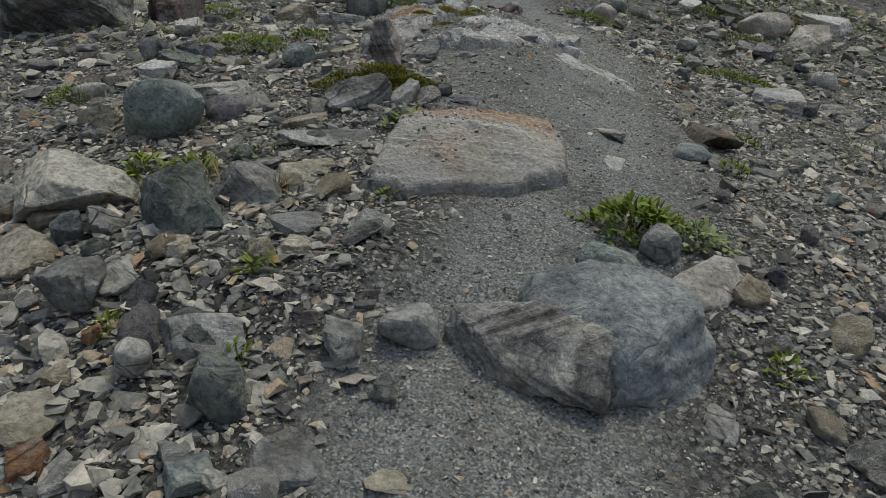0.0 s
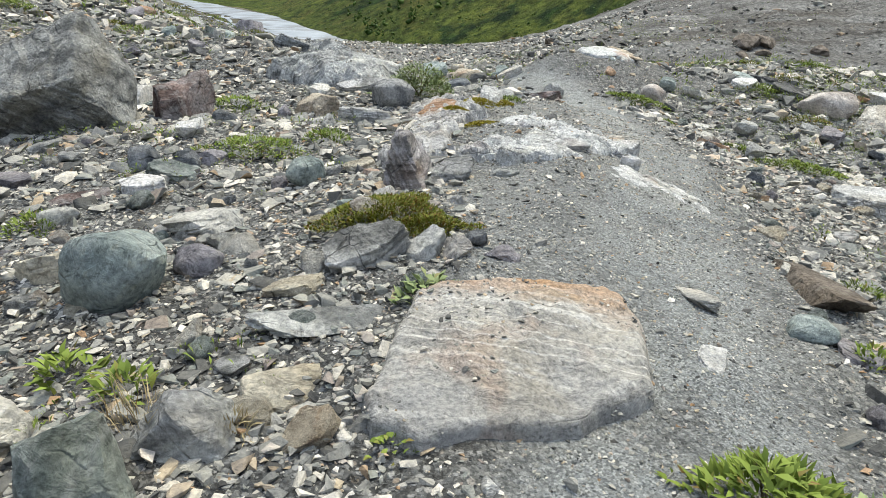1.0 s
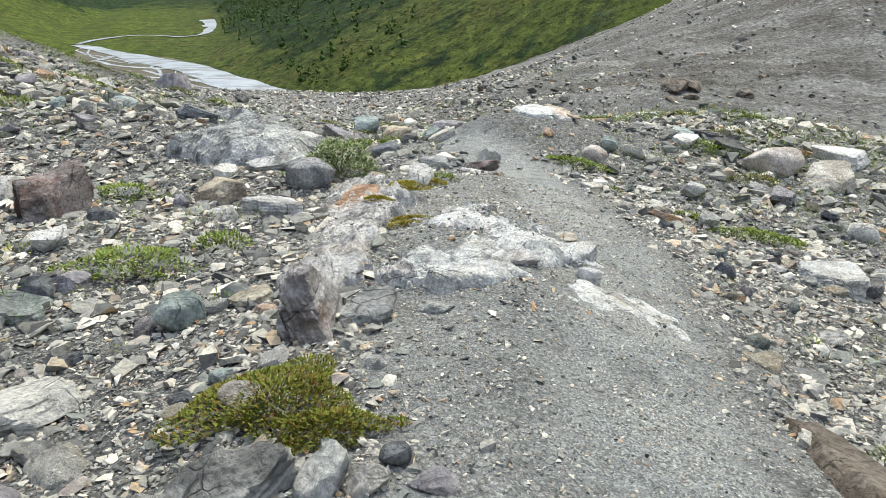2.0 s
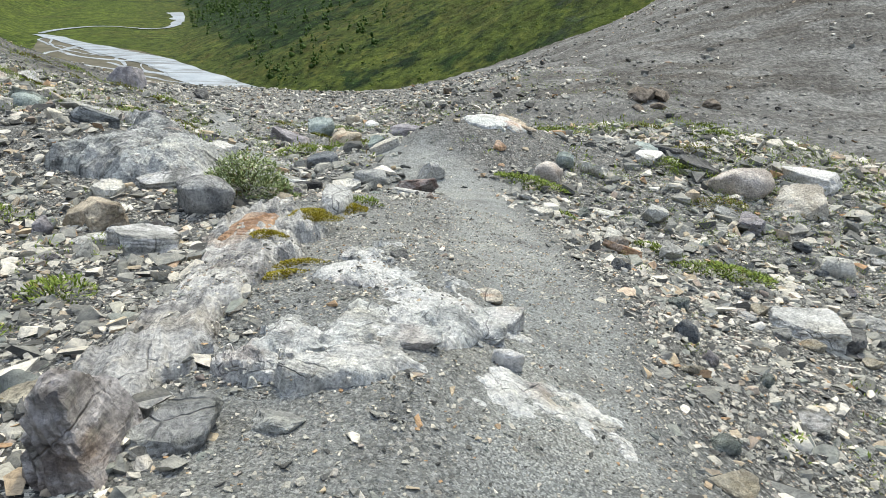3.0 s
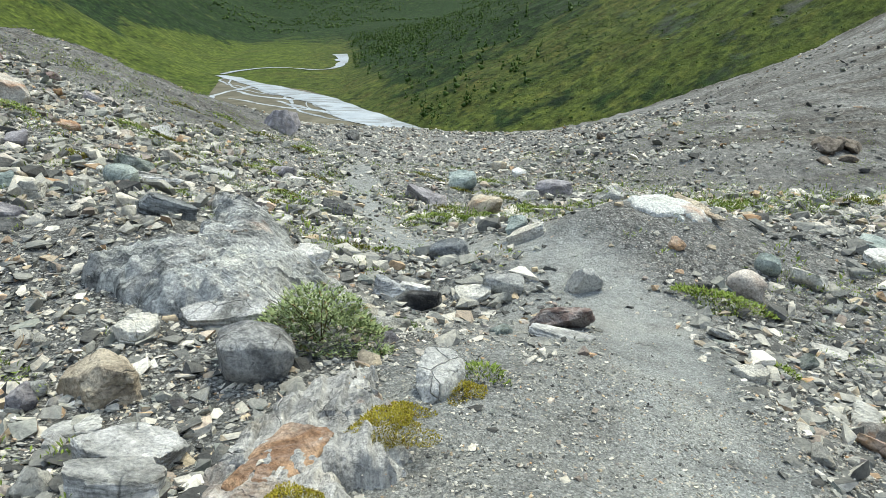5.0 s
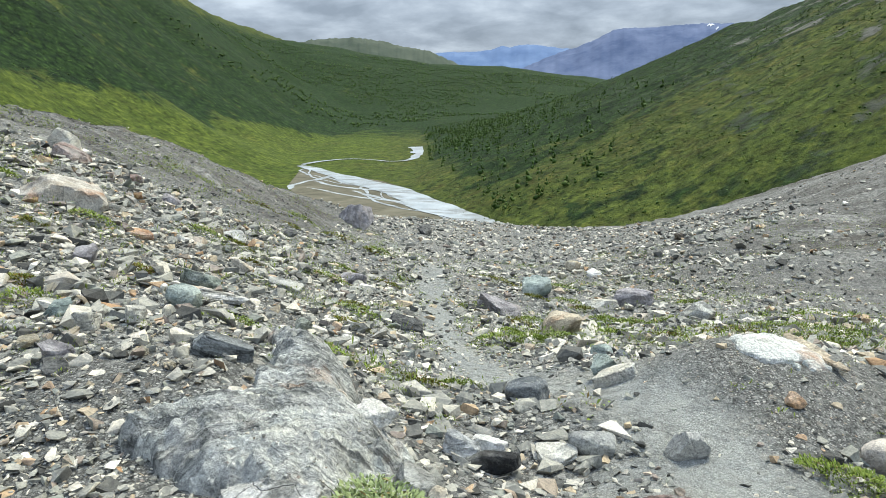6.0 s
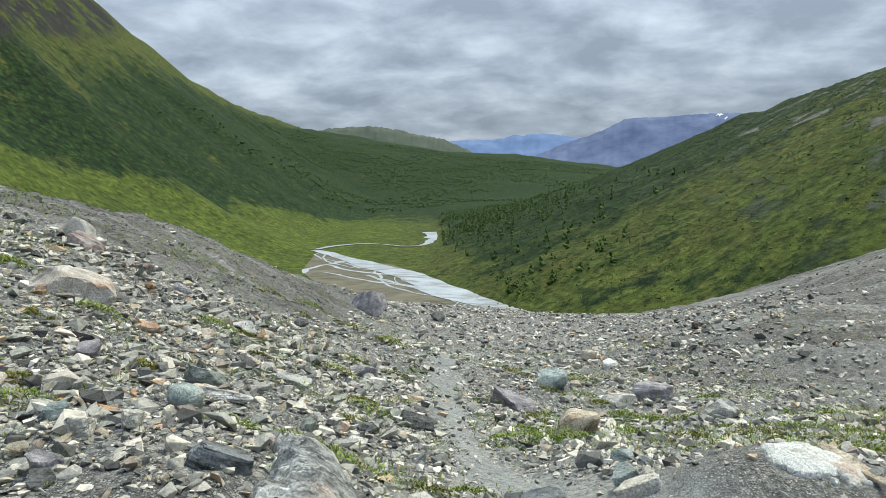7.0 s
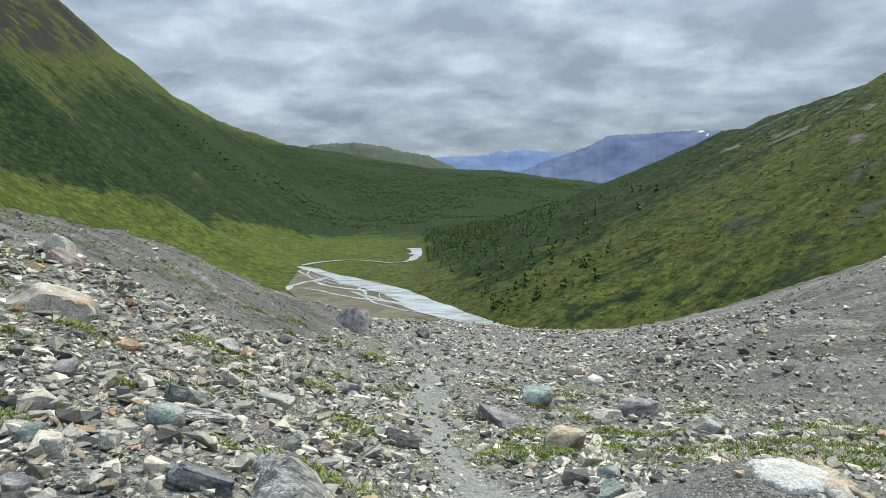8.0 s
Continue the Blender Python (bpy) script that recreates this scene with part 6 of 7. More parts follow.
rock("rock", -5.75, 17.91, 0.36, 0.26, 0.20, 27, 157, ORANGE, "a", "orange-stained pale angular rock on the stony moraine")
rock("rock", -3.97, 12.53, 0.23, 0.24, 0.17, 44, 158, PALE, "a", "pale grey angular rock on the stony moraine")
rock("rock", -3.93, 11.45, 0.24, 0.23, 0.20, 40, 159, PURPLE, "a", "purple-grey angular rock on the stony moraine")
rock("rock", -4.72, 12.40, 0.22, 0.26, 0.19, 42, 160, BLUEGREY, "a", "blue-grey angular rock on the stony moraine")
rock("boulder", -13.20, 22.90, 0.75, 0.45, 0.55, 40, 161, PALE, "a", "pale grey angular boulder on the stony moraine")
rock("boulder", -12.49, 22.28, 0.90, 0.94, 0.26, 38, 162, REDDARK, "s", "dark reddish-brown flat boulder on the stony moraine")
rock("boulder", -8.60, 17.20, 1.35, 0.76, 0.50, 37, 163, RUSTPALE, "a", "large pale streaked boulder on the stony slope")
rock("boulder", -9.90, 22.29, 0.47, 0.46, 0.28, 35, 164, PURPLE, "a", "purple-grey angular boulder on the stony moraine")
rock("boulder", -3.00, 18.42, 0.58, 0.42, 0.20, 21, 165, DARK, "a", "blackish angular boulder on the stony moraine")
rock("rock", -3.06, 15.73, 0.35, 0.20, 0.09, 24, 166, PALE, "a", "pale grey angular rock on the stony moraine")
rock("rock", 0.38, 16.41, 0.30, 0.24, 0.18, -4, 167, BLUEGREY, "r", "blue-grey rounded rock on the stony moraine")
rock("rock", 0.64, 15.85, 0.18, 0.25, 0.12, -6, 168, DARKBLUE, "a", "dark blue-grey angular rock on the stony moraine")
rock("boulder", 2.37, 23.05, 0.78, 0.58, 0.34, -7, 169, GREY, "a", "grey angular boulder on the stony moraine")
rock("boulder", 4.87, 53.32, 0.96, 0.72, 0.35, -8, 170, DARKBROWN, "s", "dark brown flat boulder on the stony moraine")
rock("rock", -8.55, 25.96, 0.39, 0.32, 0.20, 23, 171, DARK, "a", "blackish angular rock on the stony moraine")
rock("boulder", -24.34, 102.10, 1.54, 1.21, 0.71, 8, 172, PALE, "a", "pale grey angular boulder on the stony moraine")
rock("boulder", -13.73, 61.80, 1.10, 1.63, 0.75, 22, 173, DARK, "a", "blackish angular boulder on the stony moraine")
rock("boulder", -11.04, 22.55, 0.46, 0.33, 0.22, 40, 174, REDDARK, "a", "dark reddish-brown angular boulder on the stony moraine")
rock("boulder", -7.56, 20.89, 0.60, 0.36, 0.20, 26, 175, GREYPALE, "a", "pale grey angular boulder on the stony moraine")
rock("boulder", -0.21, 42.45, 0.82, 0.57, 0.33, 6, 177, WHITE, "a", "whitish angular boulder on the stony moraine")
rock("boulder", -0.05, 27.96, 0.70, 0.50, 0.13, -8, 178, WHITE, "s", "whitish flat boulder on the stony moraine")
rock("boulder", -1.42, 45.89, 0.83, 0.40, 0.45, 0, 179, TAN, "r", "tan rounded boulder on the stony moraine")
rock("rock", -7.11, 17.10, 0.41, 0.30, 0.12, 35, 180, RUST, "a", "rusty orange-brown angular rock on the stony moraine")
rock("rock", -5.06, 14.52, 0.21, 0.16, 0.15, 38, 181, PALE, "r", "pale grey rounded rock on the stony moraine")
rock("rock", -4.21, 12.12, 0.28, 0.23, 0.13, 41, 182, PALE, "s", "pale grey flat rock on the stony moraine")

for x, y, wide, deep, high, turn, seed in ((13.2, 39.4, 1.5, 1.1, 0.62, 10, 183), (14.3, 39.9, 1.2, 0.9, 0.45, -20, 184), (13.6, 38.2, 0.7, 0.6, 0.25, 30, 185), (16.4, 38.3, 0.8, 0.6, 0.3, -12, 186), (12.4, 37.4, 0.6, 0.5, 0.25, 5, 187)):
    rock("boulder", x, y, wide, deep, high, turn, seed, DARKBROWN, "a", "dark brown broken boulder on the scree")

# ---- single cobbles beside the path, one object each on shared forms ----
COBBLE_KINDS = [
    (GREY, "a", "grey angular cobble lying on moraine gravel"), (PALE, "a", "pale angular cobble lying on moraine gravel"),
    (GREYPALE, "s", "pale grey flat cobble lying on moraine gravel"), (TAN, "s", "tan flat cobble lying on moraine gravel"),
    (GREEN, "m", "green-grey rounded cobble lying on moraine gravel"), (GREYBAND, "s", "layered grey cobble lying on moraine gravel"),
    (PURPLE, "a", "purple-grey cobble lying on moraine gravel"), (RUSTPALE, "a", "pale rust-stained cobble lying on moraine gravel"),
    (BLUEGREY, "m", "blue-grey rounded cobble lying on moraine gravel"), (WHITE, "a", "whitish angular cobble lying on moraine gravel"),
    (DARKBLUE, "a", "dark slate-grey cobble lying on moraine gravel"), (BEIGE, "s", "beige flat cobble lying on moraine gravel"),
]
COBBLE_FORMS = []
for k in range(30):
    material, shape, label = COBBLE_KINDS[k % len(COBBLE_KINDS)]
    co, tri = stone_form(3, shape, 800 + k, (1.0, 0.62 + 0.05 * (k % 5), (0.26 if shape == "s" else 0.5) + 0.04 * (k % 4)))
    COBBLE_FORMS.append((mesh_of("cobble", co, tri, material), label, -co[:, 2].min()))


def lay_cobbles(n, x0, x1, y0, y1, lo, hi, seed):
    rnd = random.Random(seed)
    laid = 0
    while laid < n:
        cx, cy = rnd.uniform(x0, x1), rnd.uniform(y0, y1)
        if -0.9 < cx < 0.3 and 5.2 < cy < 9.6:
            continue
        if rnd.random() > float(left_bank(np.array([cx]), np.array([cy]))[0]):
            continue
        z, bare = surface_z(np.array([cx]), np.array([cy]))
        if bare[0]:
            continue
        s = float(sizes(1, lo, hi, rnd.randrange(10 ** 6), 2.0)[0])
        me, label, foot = COBBLE_FORMS[rnd.randrange(30)]
        ob = new("cobble", me)
        ob.matrix_world = Matrix.Translation((cx, cy, float(z[0]) + 0.55 * foot * s)) @ pose(0, 0, 0, rnd.gauss(0, 10), rnd.gauss(0, 10), rnd.uniform(0, 360)) @ Matrix.Diagonal((s, s * rnd.uniform(0.85, 1.2), s * rnd.uniform(0.8, 1.15), 1))
        tagged(ob, label, "cobble", group="loose cobbles beside the path")
        laid += 1


lay_cobbles(170, -3.0, 3.2, 1.0, 5.0, 0.10, 0.2, 61)
lay_cobbles(130, -5.0, 6.5, 5.0, 12.0, 0.12, 0.28, 62)


# ---- plants ----
LEAF = leaf_material("herb_leaf", (0.09, 0.135, 0.022), (0.22, 0.29, 0.06))
MOSSLEAF = leaf_material("yellow_green_heath", (0.075, 0.10, 0.018), (0.20, 0.215, 0.035), dry=(0.16, 0.06, 0.02), dryness=0.3)
WILLOW = leaf_material("willow_leaf", (0.13, 0.18, 0.07), (0.29, 0.35, 0.17))
GOLDMOSS = leaf_material("golden_moss", (0.16, 0.14, 0.015), (0.36, 0.31, 0.04), dry=(0.12, 0.06, 0.02), dryness=0.15)
STRAW = leaf_material("dry_grass", (0.22, 0.17, 0.08), (0.42, 0.35, 0.20), dry=(0.3, 0.17, 0.06), dryness=0.2)
TWIG = rock_material("plant_twig", (0.06, 0.045, 0.03), (0.14, 0.11, 0.075), lichen=0.0, scale=4.0, crack=0.0)


def leaves(rng, n, radius, high, length, width, upright=0.5, deep=None):
    """Folded pointed leaves in a low dome: points and triangles."""
    deep = deep or radius
    r, a = np.sqrt(rng.uniform(0, 1, n)), rng.uniform(0, 2 * np.pi, n)
    r = r * (1 + 0.25 * np.sin(3 * a + rng.uniform(0, 6)) + 0.15 * np.sin(5 * a + rng.uniform(0, 6)))
    base = np.stack([radius * r * np.cos(a), deep * r * np.sin(a), high * np.maximum(1 - r * r, 0) * rng.uniform(0.25, 1.0, n)], -1)
    b = a + rng.normal(0, 0.9, n)
    up_ = np.clip(upright + rng.normal(0, 0.35, n), -0.2, 1.4)
    way = np.stack([np.cos(b) * np.cos(up_), np.sin(b) * np.cos(up_), np.sin(up_)], -1)
    side = np.cross(way, np.stack([np.zeros(n), np.zeros(n), np.ones(n)], -1)) + 0.25 * rng.normal(size=(n, 3))
    side /= np.linalg.norm(side, axis=1, keepdims=True)
    nrm = np.cross(side, way)
    ln = (length * rng.uniform(0.6, 1.25, n))[:, None]
    wd = (width * rng.uniform(0.7, 1.2, n))[:, None]
    p0, p3 = base, base + way * ln - nrm * 0.08 * ln
    mid_ = base + way * ln * 0.5 + nrm * 0.06 * ln
    p1, p2 = mid_ + side * wd / 2 + nrm * 0.12 * wd, mid_ - side * wd / 2 + nrm * 0.12 * wd
    co = np.stack([p0, p1, p2, p3], 1).reshape(-1, 3)
    k = np.arange(n)[:, None, None] * 4
    tri = (np.array([[0, 1, 2], [1, 3, 2]])[None] + k).reshape(-1, 3)
    return co, tri


def z_at(x, y):
    return float(surface_z(np.array([x]), np.array([y]))[0][0])


def plant(name, x, y, radius, high, n, length, width, material, label, seed, upright=0.5, deep=None, twigs=0, lift=0.0, category="plant", group=""):
    """A low plant: an Empty at its root with foliage and, for shrubs, twigs."""
    rng = np.random.default_rng(seed)
    root = new(name)
    root.matrix_world = pose(x, y, z_at(x, y) + lift)
    co, tri = leaves(rng, n, radius, high, length, width, upright, deep)
    # the leaves follow the lie of the ground
    sx, sy = ground_tilt(x, y, radius)
    co[:, 2] += co[:, 0] * sx + co[:, 1] * sy
    ob = new("foliage", mesh_of("foliage", co, tri, material, False))
    ob.parent = root
    for k in range(twigs):
        a, rr = rng.uniform(0, 6.28), radius * rng.uniform(0.4, 0.9)
        tip = Vector((rr * math.cos(a), rr * math.sin(a), high * rng.uniform(0.6, 1.0)))
        mid_ = tip * 0.5 + Vector((0, 0, high * 0.12))
        pts = [Vector((0, 0, -0.02)), mid_, tip]
        bm = bmesh.new()
        rings = []
        for i, q in enumerate(pts):
            w = 0.006 * (1 - 0.38 * i)
            rings.append([bm.verts.new(q + Vector((w * math.cos(t), w * math.sin(t), 0))) for t in (0, 2.1, 4.2)])
        for r0, r1 in zip(rings[:-1], rings[1:]):
            for i in range(3):
                bm.faces.new((r0[i], r0[(i + 1) % 3], r1[(i + 1) % 3], r1[i]))
        me = bpy.data.meshes.new("twig")
        bm.to_mesh(me)
        bm.free()
        me.materials.append(TWIG)
        new("twig", me).parent = root
    return tagged(root, label, category, group=group)


plant("leafy_plant", 0.83, 2.72, 0.20, 0.15, 420, 0.07, 0.022, LEAF, "bright green leafy herb growing behind grey rocks", 1, 0.7, 0.13, 5)
plant("leafy_plant", 1.08, 2.62, 0.10, 0.09, 110, 0.06, 0.026, WILLOW, "grey-green leafy sprigs beside a tan slab", 2, 0.6)
plant("heath_mat", -0.46, 4.60, 0.31, 0.09, 6000, 0.024, 0.009, MOSSLEAF, "yellow-green low heath mat on gravel", 3, 0.8, 0.30)
plant("heath_mat", -0.22, 4.42, 0.20, 0.07, 1900, 0.024, 0.009, MOSSLEAF, "yellow-green low heath mat behind tilted stones", 4, 0.8, 0.12)
plant("leafy_plant", -0.17, 3.72, 0.12, 0.10, 110, 0.06, 0.026, WILLOW, "small green leafy plant behind the banded slab", 5, 0.6, 0.08)
plant("green_mat", -1.83, 6.88, 0.42, 0.08, 1500, 0.04, 0.012, LEAF, "green low plant mat among stones", 6, 0.7, 0.3)
plant("dwarf_willow", -0.72, 9.95, 0.46, 0.40, 3200, 0.05, 0.018, WILLOW, "bushy grey-green dwarf willow beside a round boulder", 7, 0.6, 0.30, 9, category="shrub")
plant("moss_cushion", -0.02, 8.62, 0.20, 0.06, 4200, 0.014, 0.007, GOLDMOSS, "golden-yellow moss cushion on bedrock", 8, 0.9, 0.22)
plant("moss_cushion", -0.02, 8.98, 0.14, 0.05, 2000, 0.014, 0.007, GOLDMOSS, "golden-yellow moss cushion beside bedrock", 9, 0.9, 0.16)
plant("moss_cushion", -0.22, 7.95, 0.12, 0.04, 1600, 0.014, 0.007, GOLDMOSS, "yellow moss cushion on layered bedrock", 10, 0.9)
plant("moss_cushion", 0.27, 9.3, 0.12, 0.05, 1400, 0.016, 0.008, GOLDMOSS, "yellow moss beside an upright split stone", 11, 0.9)
plant("green_mat", 2.45, 12.5, 0.50, 0.10, 1400, 0.045, 0.016, LEAF, "bright green plant mat beside the path", 12, 0.7, 0.24)
plant("green_mat", 2.52, 11.0, 0.16, 0.07, 260, 0.045, 0.014, LEAF, "small green tuft beside the path", 13, 0.7)
plant("green_mat", 4.14, 10.2, 0.60, 0.10, 1500, 0.05, 0.016, LEAF, "green low plants spread among stones", 14, 0.7, 0.3)
plant("green_mat", 3.5, 10.6, 0.35, 0.09, 700, 0.05, 0.016, LEAF, "green low plants among angular stones", 15, 0.7, 0.2)
plant("moss_cushion", 0.02, 7.5, 0.16, 0.03, 1400, 0.013, 0.007, GOLDMOSS, "brownish-yellow moss between pale ledges", 36, 0.8, 0.12)
plant("moss_cushion", -0.02, 7.15, 0.12, 0.025, 900, 0.013, 0.007, GOLDMOSS, "brownish-yellow moss in a bedrock crack", 37, 0.8, 0.08)
plant("leafy_plant", -1.42, 3.22, 0.10, 0.10, 60, 0.08, 0.026, LEAF, "broad-leaved green plant in a rock gap", 16, 0.7)
plant("leafy_plant", -1.12, 3.06, 0.09, 0.10, 50, 0.08, 0.024, LEAF, "broad-leaved green plant behind a dark block", 17, 0.7)
plant("grass_tuft", -0.98, 2.85, 0.06, 0.06, 60, 0.16, 0.004, STRAW, "dry straw-coloured grass tuft between blocks", 18, 1.2, category="grass")
plant("grass_tuft", -0.70, 2.86, 0.06, 0.03, 70, 0.07, 0.005, STRAW, "dry golden grass tuft on dark soil", 19, 0.9, category="grass")
plant("leafy_plant", -0.22, 2.78, 0.06, 0.04, 40, 0.035, 0.016, LEAF, "small green plant at the slab's foot", 20, 0.6)
plant("leafy_plant", -0.63, 2.12, 0.06, 0.06, 60, 0.045, 0.014, LEAF, "small green plant among loose stones", 21, 0.8)
plant("leafy_plant", -0.62, 1.72, 0.05, 0.05, 50, 0.045, 0.012, LEAF, "small green plant among loose stones", 22, 0.8)
plant("leafy_plant", -1.05, 1.85, 0.05, 0.05, 50, 0.045, 0.012, LEAF, "small green plant among loose stones", 23, 0.8)
plant("leafy_plant", 1.18, 1.9, 0.07, 0.05, 70, 0.04, 0.014, LEAF, "small green plant on gravel", 24, 0.8)
plant("leafy_plant", 1.62, 3.7, 0.10, 0.06, 120, 0.04, 0.014, LEAF, "small green plant among slope stones", 25, 0.8)
plant("leafy_plant", 2.1, 4.7, 0.12, 0.07, 150, 0.04, 0.014, LEAF, "small green plant among slope stones", 26, 0.8)
plant("green_mat", -1.32, 7.36, 0.20, 0.09, 420, 0.045, 0.014, LEAF, "green plant mat among grey stones", 27, 0.8)
plant("green_mat", -2.7, 9.2, 0.28, 0.10, 500, 0.05, 0.016, LEAF, "green plant mat among grey stones", 28, 0.8)
plant("green_mat", -2.75, 5.2, 0.16, 0.08, 240, 0.045, 0.014, LEAF, "green plant tuft among grey stones", 29, 0.8)
plant("green_mat", 0.35, 9.55, 0.16, 0.07, 240, 0.045, 0.014, LEAF, "green plant tuft at the path edge", 30, 0.8)
plant("green_mat", -0.35, 10.9, 0.22, 0.09, 320, 0.05, 0.016, WILLOW, "grey-green low plant beside a black rock", 31, 0.8)
plant("green_mat", 1.3, 19.6, 0.6, 0.12, 700, 0.06, 0.02, MOSSLEAF, "yellow-green plant mat behind the gravel knoll", 32, 0.8, 0.35)
plant("green_mat", 3.5, 20.5, 0.9, 0.12, 800, 0.07, 0.02, LEAF, "green plant mat behind the quartz outcrop", 33, 0.8, 0.4)
plant("green_mat", -1.2, 18.6, 0.7, 0.16, 700, 0.07, 0.022, LEAF, "green low plants among lower stones", 34, 0.8, 0.5)
plant("green_mat", -3.0, 14.6, 0.7, 0.15, 700, 0.07, 0.022, LEAF, "green low plants behind an outcrop", 35, 0.8, 0.5)


# leafy clumps between the stones of the lower moraine
rnd_p = random.Random(515)
laid = 0
while laid < 80:
    qy = rnd_p.uniform(12.5, 30)
    qx = rnd_p.uniform(-0.62, 0.42) * qy
    if track_gap(np.array([qx]), np.array([qy]))[0] < 0.7 or open_knoll(qx, qy) > 0.25 or math.hypot(qx + 1.8, qy - 11.2) < 1.8 or (qx < -0.4 * qy and qy > 18):
        continue
    wide_ = rnd_p.uniform(0.14, 0.34) * (0.8 + qy / 40)
    plant("leafy_plant", qx, qy, 1.25 * wide_, 0.38 * wide_, 420, 0.028 + 0.001 * qy, 0.012 + 0.0006 * qy, LEAF if laid % 3 else MOSSLEAF, "low green leafy plant between moraine stones" if laid % 3 else "low yellow-green plant between moraine stones", 600 + laid, 0.8, 0.7 * wide_, 0, 0.03, "plant", "leafy plants on the lower moraine")
    laid += 1


def tufts(name, label, category, x, y, size, material, seed, blades=12):
    rng = np.random.default_rng(seed)
    z, bare = surface_z(x, y)
    x, y, z, size = x[~bare], y[~bare], z[~bare], size[~bare]
    cos, tris, base = [], [], 0
    for k in range(8):
        co, tri = leaves(rng, blades, 0.5, 0.32, 0.17, 0.055, 0.7)
        m = np.arange(len(x)) % 8 == k
        n = int(m.sum())
        a = rng.uniform(0, 6.28, n)
        s = size[m][:, None]
        px = (co[None, :, 0] * np.cos(a)[:, None] - co[None, :, 1] * np.sin(a)[:, None]) * s
        py = (co[None, :, 0] * np.sin(a)[:, None] + co[None, :, 1] * np.cos(a)[:, None]) * s
        pz = co[None, :, 2] * s * 1.25 + 0.16 * s
        cos.append(np.stack([px + x[m][:, None], py + y[m][:, None], pz + z[m][:, None]], -1).reshape(-1, 3))
        tris.append((tri[None] + (base + np.arange(n) * len(co))[:, None, None]).reshape(-1, 3))
        base += n * len(co)
    me = mesh_of(name, np.concatenate(cos), np.concatenate(tris), material, False)
    return tagged(new(name, me), label, category, kind="stuff")


def green_spots(x, y):
    return smooth(-0.3, 0.4, fbm(x * 0.45, y * 0.45, seed=131, octaves=2)) * (1 - trodden(x, y)) * (over_rim(x, y) < -1)


x, y = sown(14000, -10, 9, 2, 21, 21, lambda x, y: (0.3 + 0.7 * smooth(9, 13, y)) * green_spots(x, y) * (1 - open_knoll(x, y)) * smooth(0.6, 2.0, track_gap(x, y)))
tufts("low_plants", "small green tufts scattered between moraine stones", "plants", x, y, sizes(len(x), 0.07, 0.26, 22, 1.6), LEAF, 23, 15)
x, y = sown(17000, -22, 20, 13, 52, 24, lambda x, y: (0.15 + 0.85 * green_spots(x, y)) * (1 - trodden(x, y)) * (over_rim(x, y) < -1) * (1 - smooth(6, 26, x + 0.1 * y)))
tufts("heath_tufts", "yellow-green tufts covering the lower moraine", "plants", x, y, sizes(len(x), 0.16, 0.5, 25, 2.0), LEAF, 26, 12)


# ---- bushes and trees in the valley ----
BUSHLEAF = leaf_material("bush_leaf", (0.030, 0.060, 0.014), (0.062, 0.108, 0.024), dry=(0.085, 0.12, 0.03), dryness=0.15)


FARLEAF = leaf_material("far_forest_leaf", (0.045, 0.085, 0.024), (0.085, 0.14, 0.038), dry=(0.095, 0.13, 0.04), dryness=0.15)


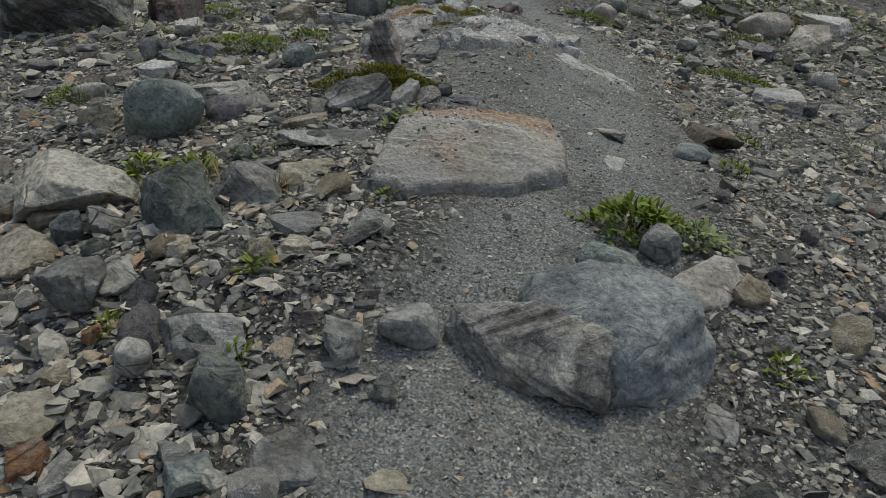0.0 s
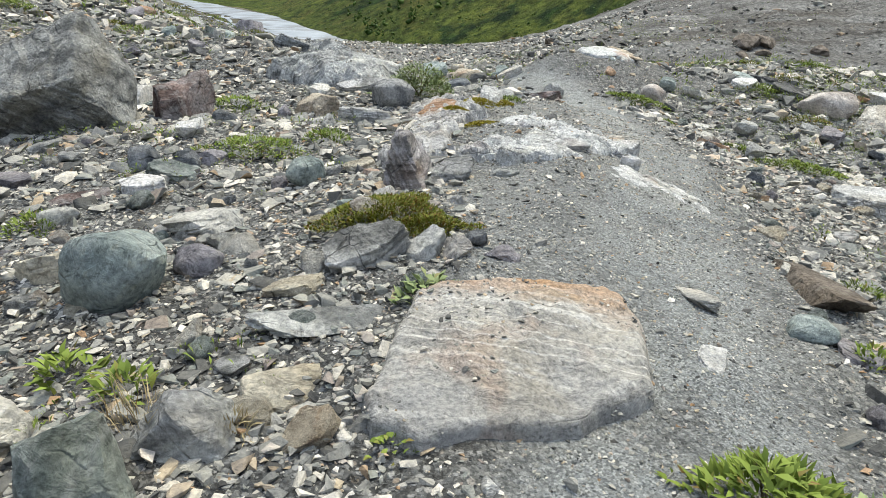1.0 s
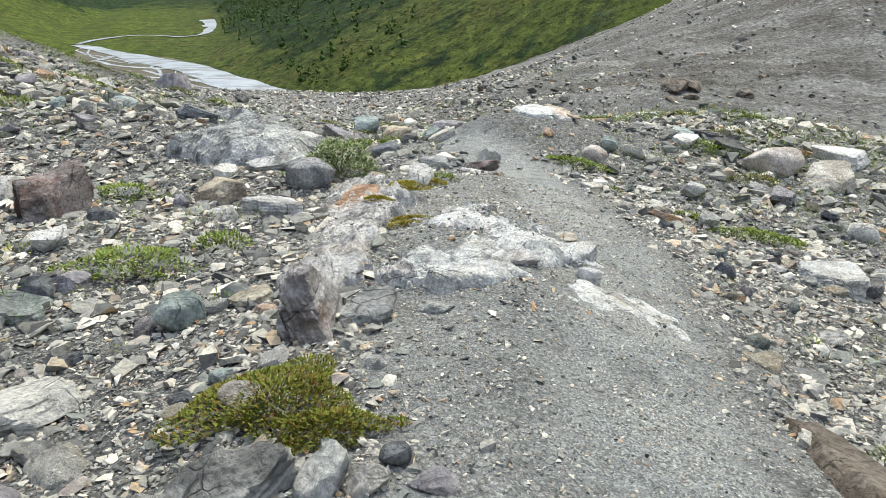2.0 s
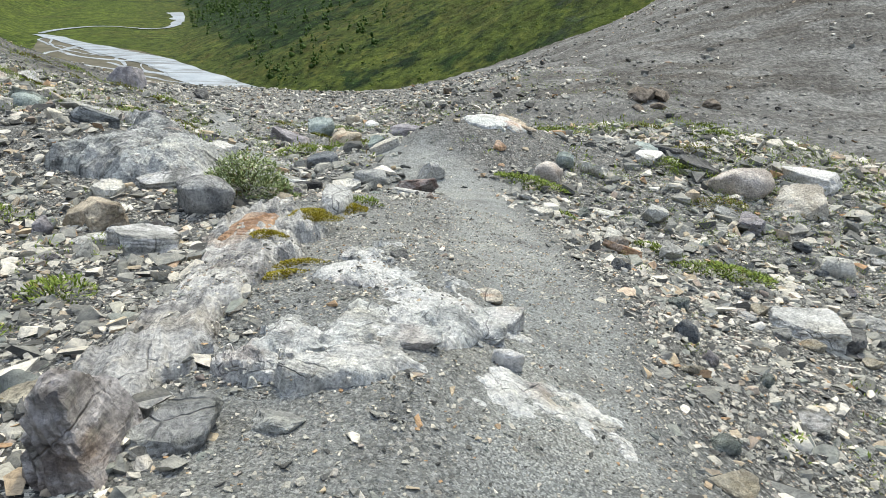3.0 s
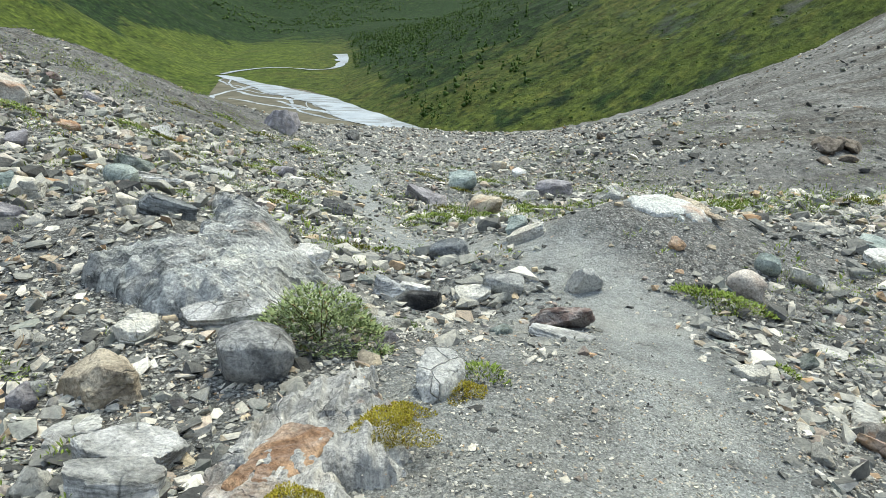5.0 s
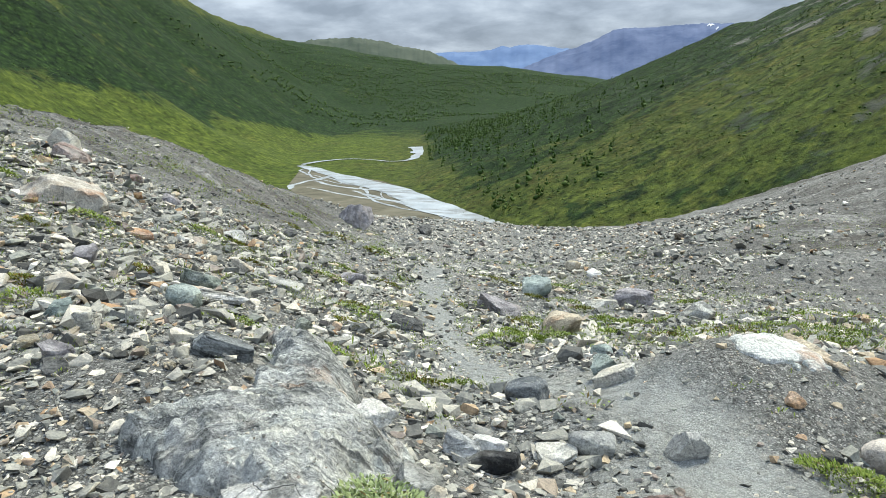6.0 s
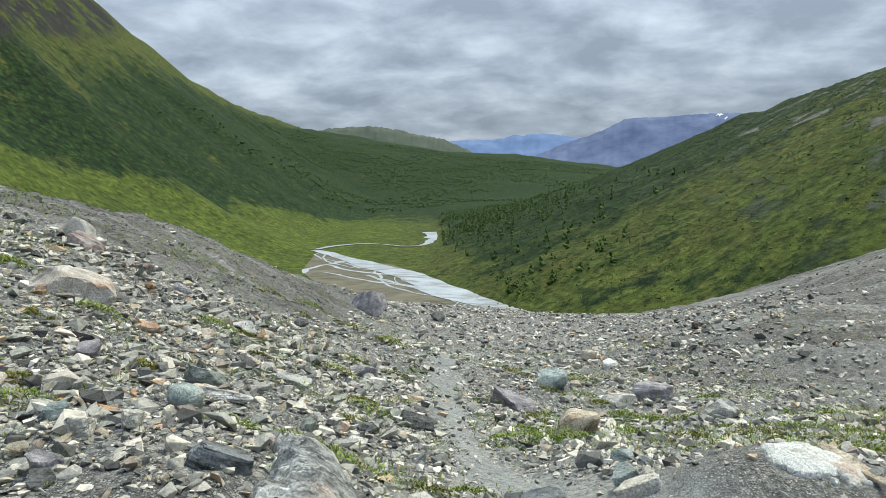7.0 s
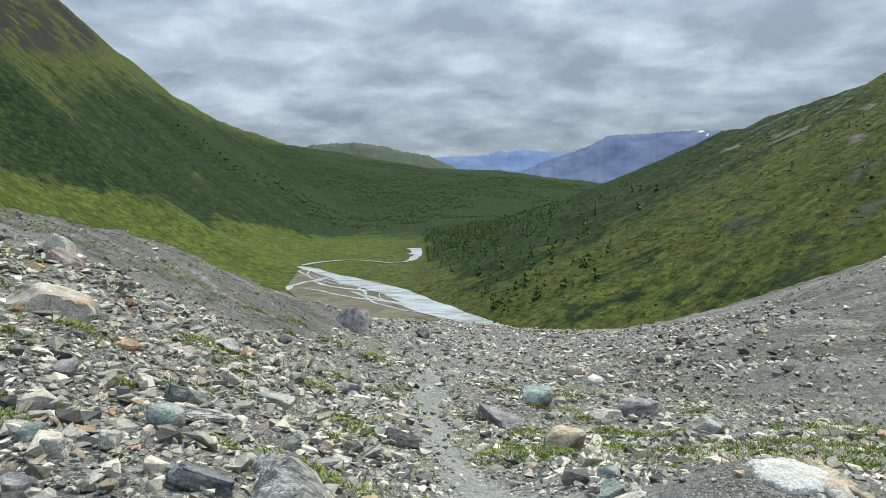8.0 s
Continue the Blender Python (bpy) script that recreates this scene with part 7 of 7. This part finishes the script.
def far_woods(name, label, category, x, y, wide, high, seed, tall):
    """Many far bushes or trees as one mesh: ragged clumps of leafy lumps."""
    rng = np.random.default_rng(seed)
    z = valley_z(x, y)
    m = z < 118
    x, y, z, wide, high = x[m], y[m], z[m], wide[m], high[m]
    cos, tris, base = [], [], 0
    lumps = 4 if tall else 2
    for k in range(lumps):
        co, tri = hull_template(10 if tall else 7, 700 + seed * 10 + k, 1.0)
        n = len(x)
        if tall:
            f0 = (k + 0.6) / (lumps + 0.2)
            px0, py0, w, h, zz = 0, 0, wide * (1.05 - 0.8 * f0), high * 0.62, high * f0 * 0.9
            px0, py0 = rng.normal(0, 0.1, n) * wide, rng.normal(0, 0.1, n) * wide
        else:
            px0, py0, w, h, zz = rng.normal(0, 0.45, n) * wide, rng.normal(0, 0.45, n) * wide, wide * rng.uniform(0.45, 0.8, n), high * rng.uniform(0.6, 1.1, n), high * 0.3
        a = rng.uniform(0, 6.28, n)
        w = np.broadcast_to(w, n)[:, None] / 2
        vx_ = (co[None, :, 0] * np.cos(a)[:, None] - co[None, :, 1] * np.sin(a)[:, None]) * w + (x + px0)[:, None]
        vy_ = (co[None, :, 0] * np.sin(a)[:, None] + co[None, :, 1] * np.cos(a)[:, None]) * w + (y + py0)[:, None]
        vz_ = co[None, :, 2] * (np.broadcast_to(h, n) / 2)[:, None] + (z + zz)[:, None]
        cos.append(np.stack([vx_, vy_, vz_], -1).reshape(-1, 3))
        tris.append((tri[None] + (base + np.arange(n) * len(co))[:, None, None]).reshape(-1, 3))
        base += n * len(co)
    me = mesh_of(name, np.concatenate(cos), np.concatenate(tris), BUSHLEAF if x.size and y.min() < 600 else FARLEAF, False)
    return tagged(new(name, me), label, category, kind="stuff")


def uv_sown(n, u0, u1, v0, v1, seed, keep):
    rng = np.random.default_rng(seed)
    u, v = rng.uniform(u0, u1, n), rng.uniform(v0, v1, n)
    m = rng.uniform(0, 1, n) < keep(u, v)
    return valley_xy(u[m], v[m])


def patchy(u, v, f, seed, lo=-0.2, hi=0.5):
    return smooth(lo, hi, fbm(u * f, v * f, seed=seed, octaves=3))


x, y = uv_sown(12000, 20, 228, 120, 900, 31, lambda u, v: 0.3 + 0.7 * patchy(u, v, 0.03, 141))
far_woods("hillside_bushes", "dark green bushes over the eastern fell side", "bushes", x, y, sizes(len(x), 0.8, 3.0, 32), sizes(len(x), 0.5, 1.4, 33), 1, False)
x, y = uv_sown(12000, -440, -90, 220, 1500, 34, lambda u, v: (0.1 + 0.9 * patchy(u, v * 0.6, 0.018, 142)) * smooth(-130, -190, u) * smooth(-400, -280, u))
far_woods("west_bushes", "dark green scrub over the western fell side", "bushes", x, y, sizes(len(x), 1.0, 3.2, 35), sizes(len(x), 0.6, 1.6, 36), 2, False)
x, y = uv_sown(3800, 12, 200, 290, 850, 37, lambda u, v: smooth(140, 20, u - 0.15 * (v - 300)) * (u > 34 - 0.12 * (v - 290)) * (0.25 + 0.75 * patchy(u, v, 0.02, 143)))
far_woods("valley_trees", "small dark trees scattered above the river", "trees", x, y, sizes(len(x), 1.6, 4.2, 38, 2.0), sizes(len(x), 1.6, 4.6, 38, 2.0), 3, True)
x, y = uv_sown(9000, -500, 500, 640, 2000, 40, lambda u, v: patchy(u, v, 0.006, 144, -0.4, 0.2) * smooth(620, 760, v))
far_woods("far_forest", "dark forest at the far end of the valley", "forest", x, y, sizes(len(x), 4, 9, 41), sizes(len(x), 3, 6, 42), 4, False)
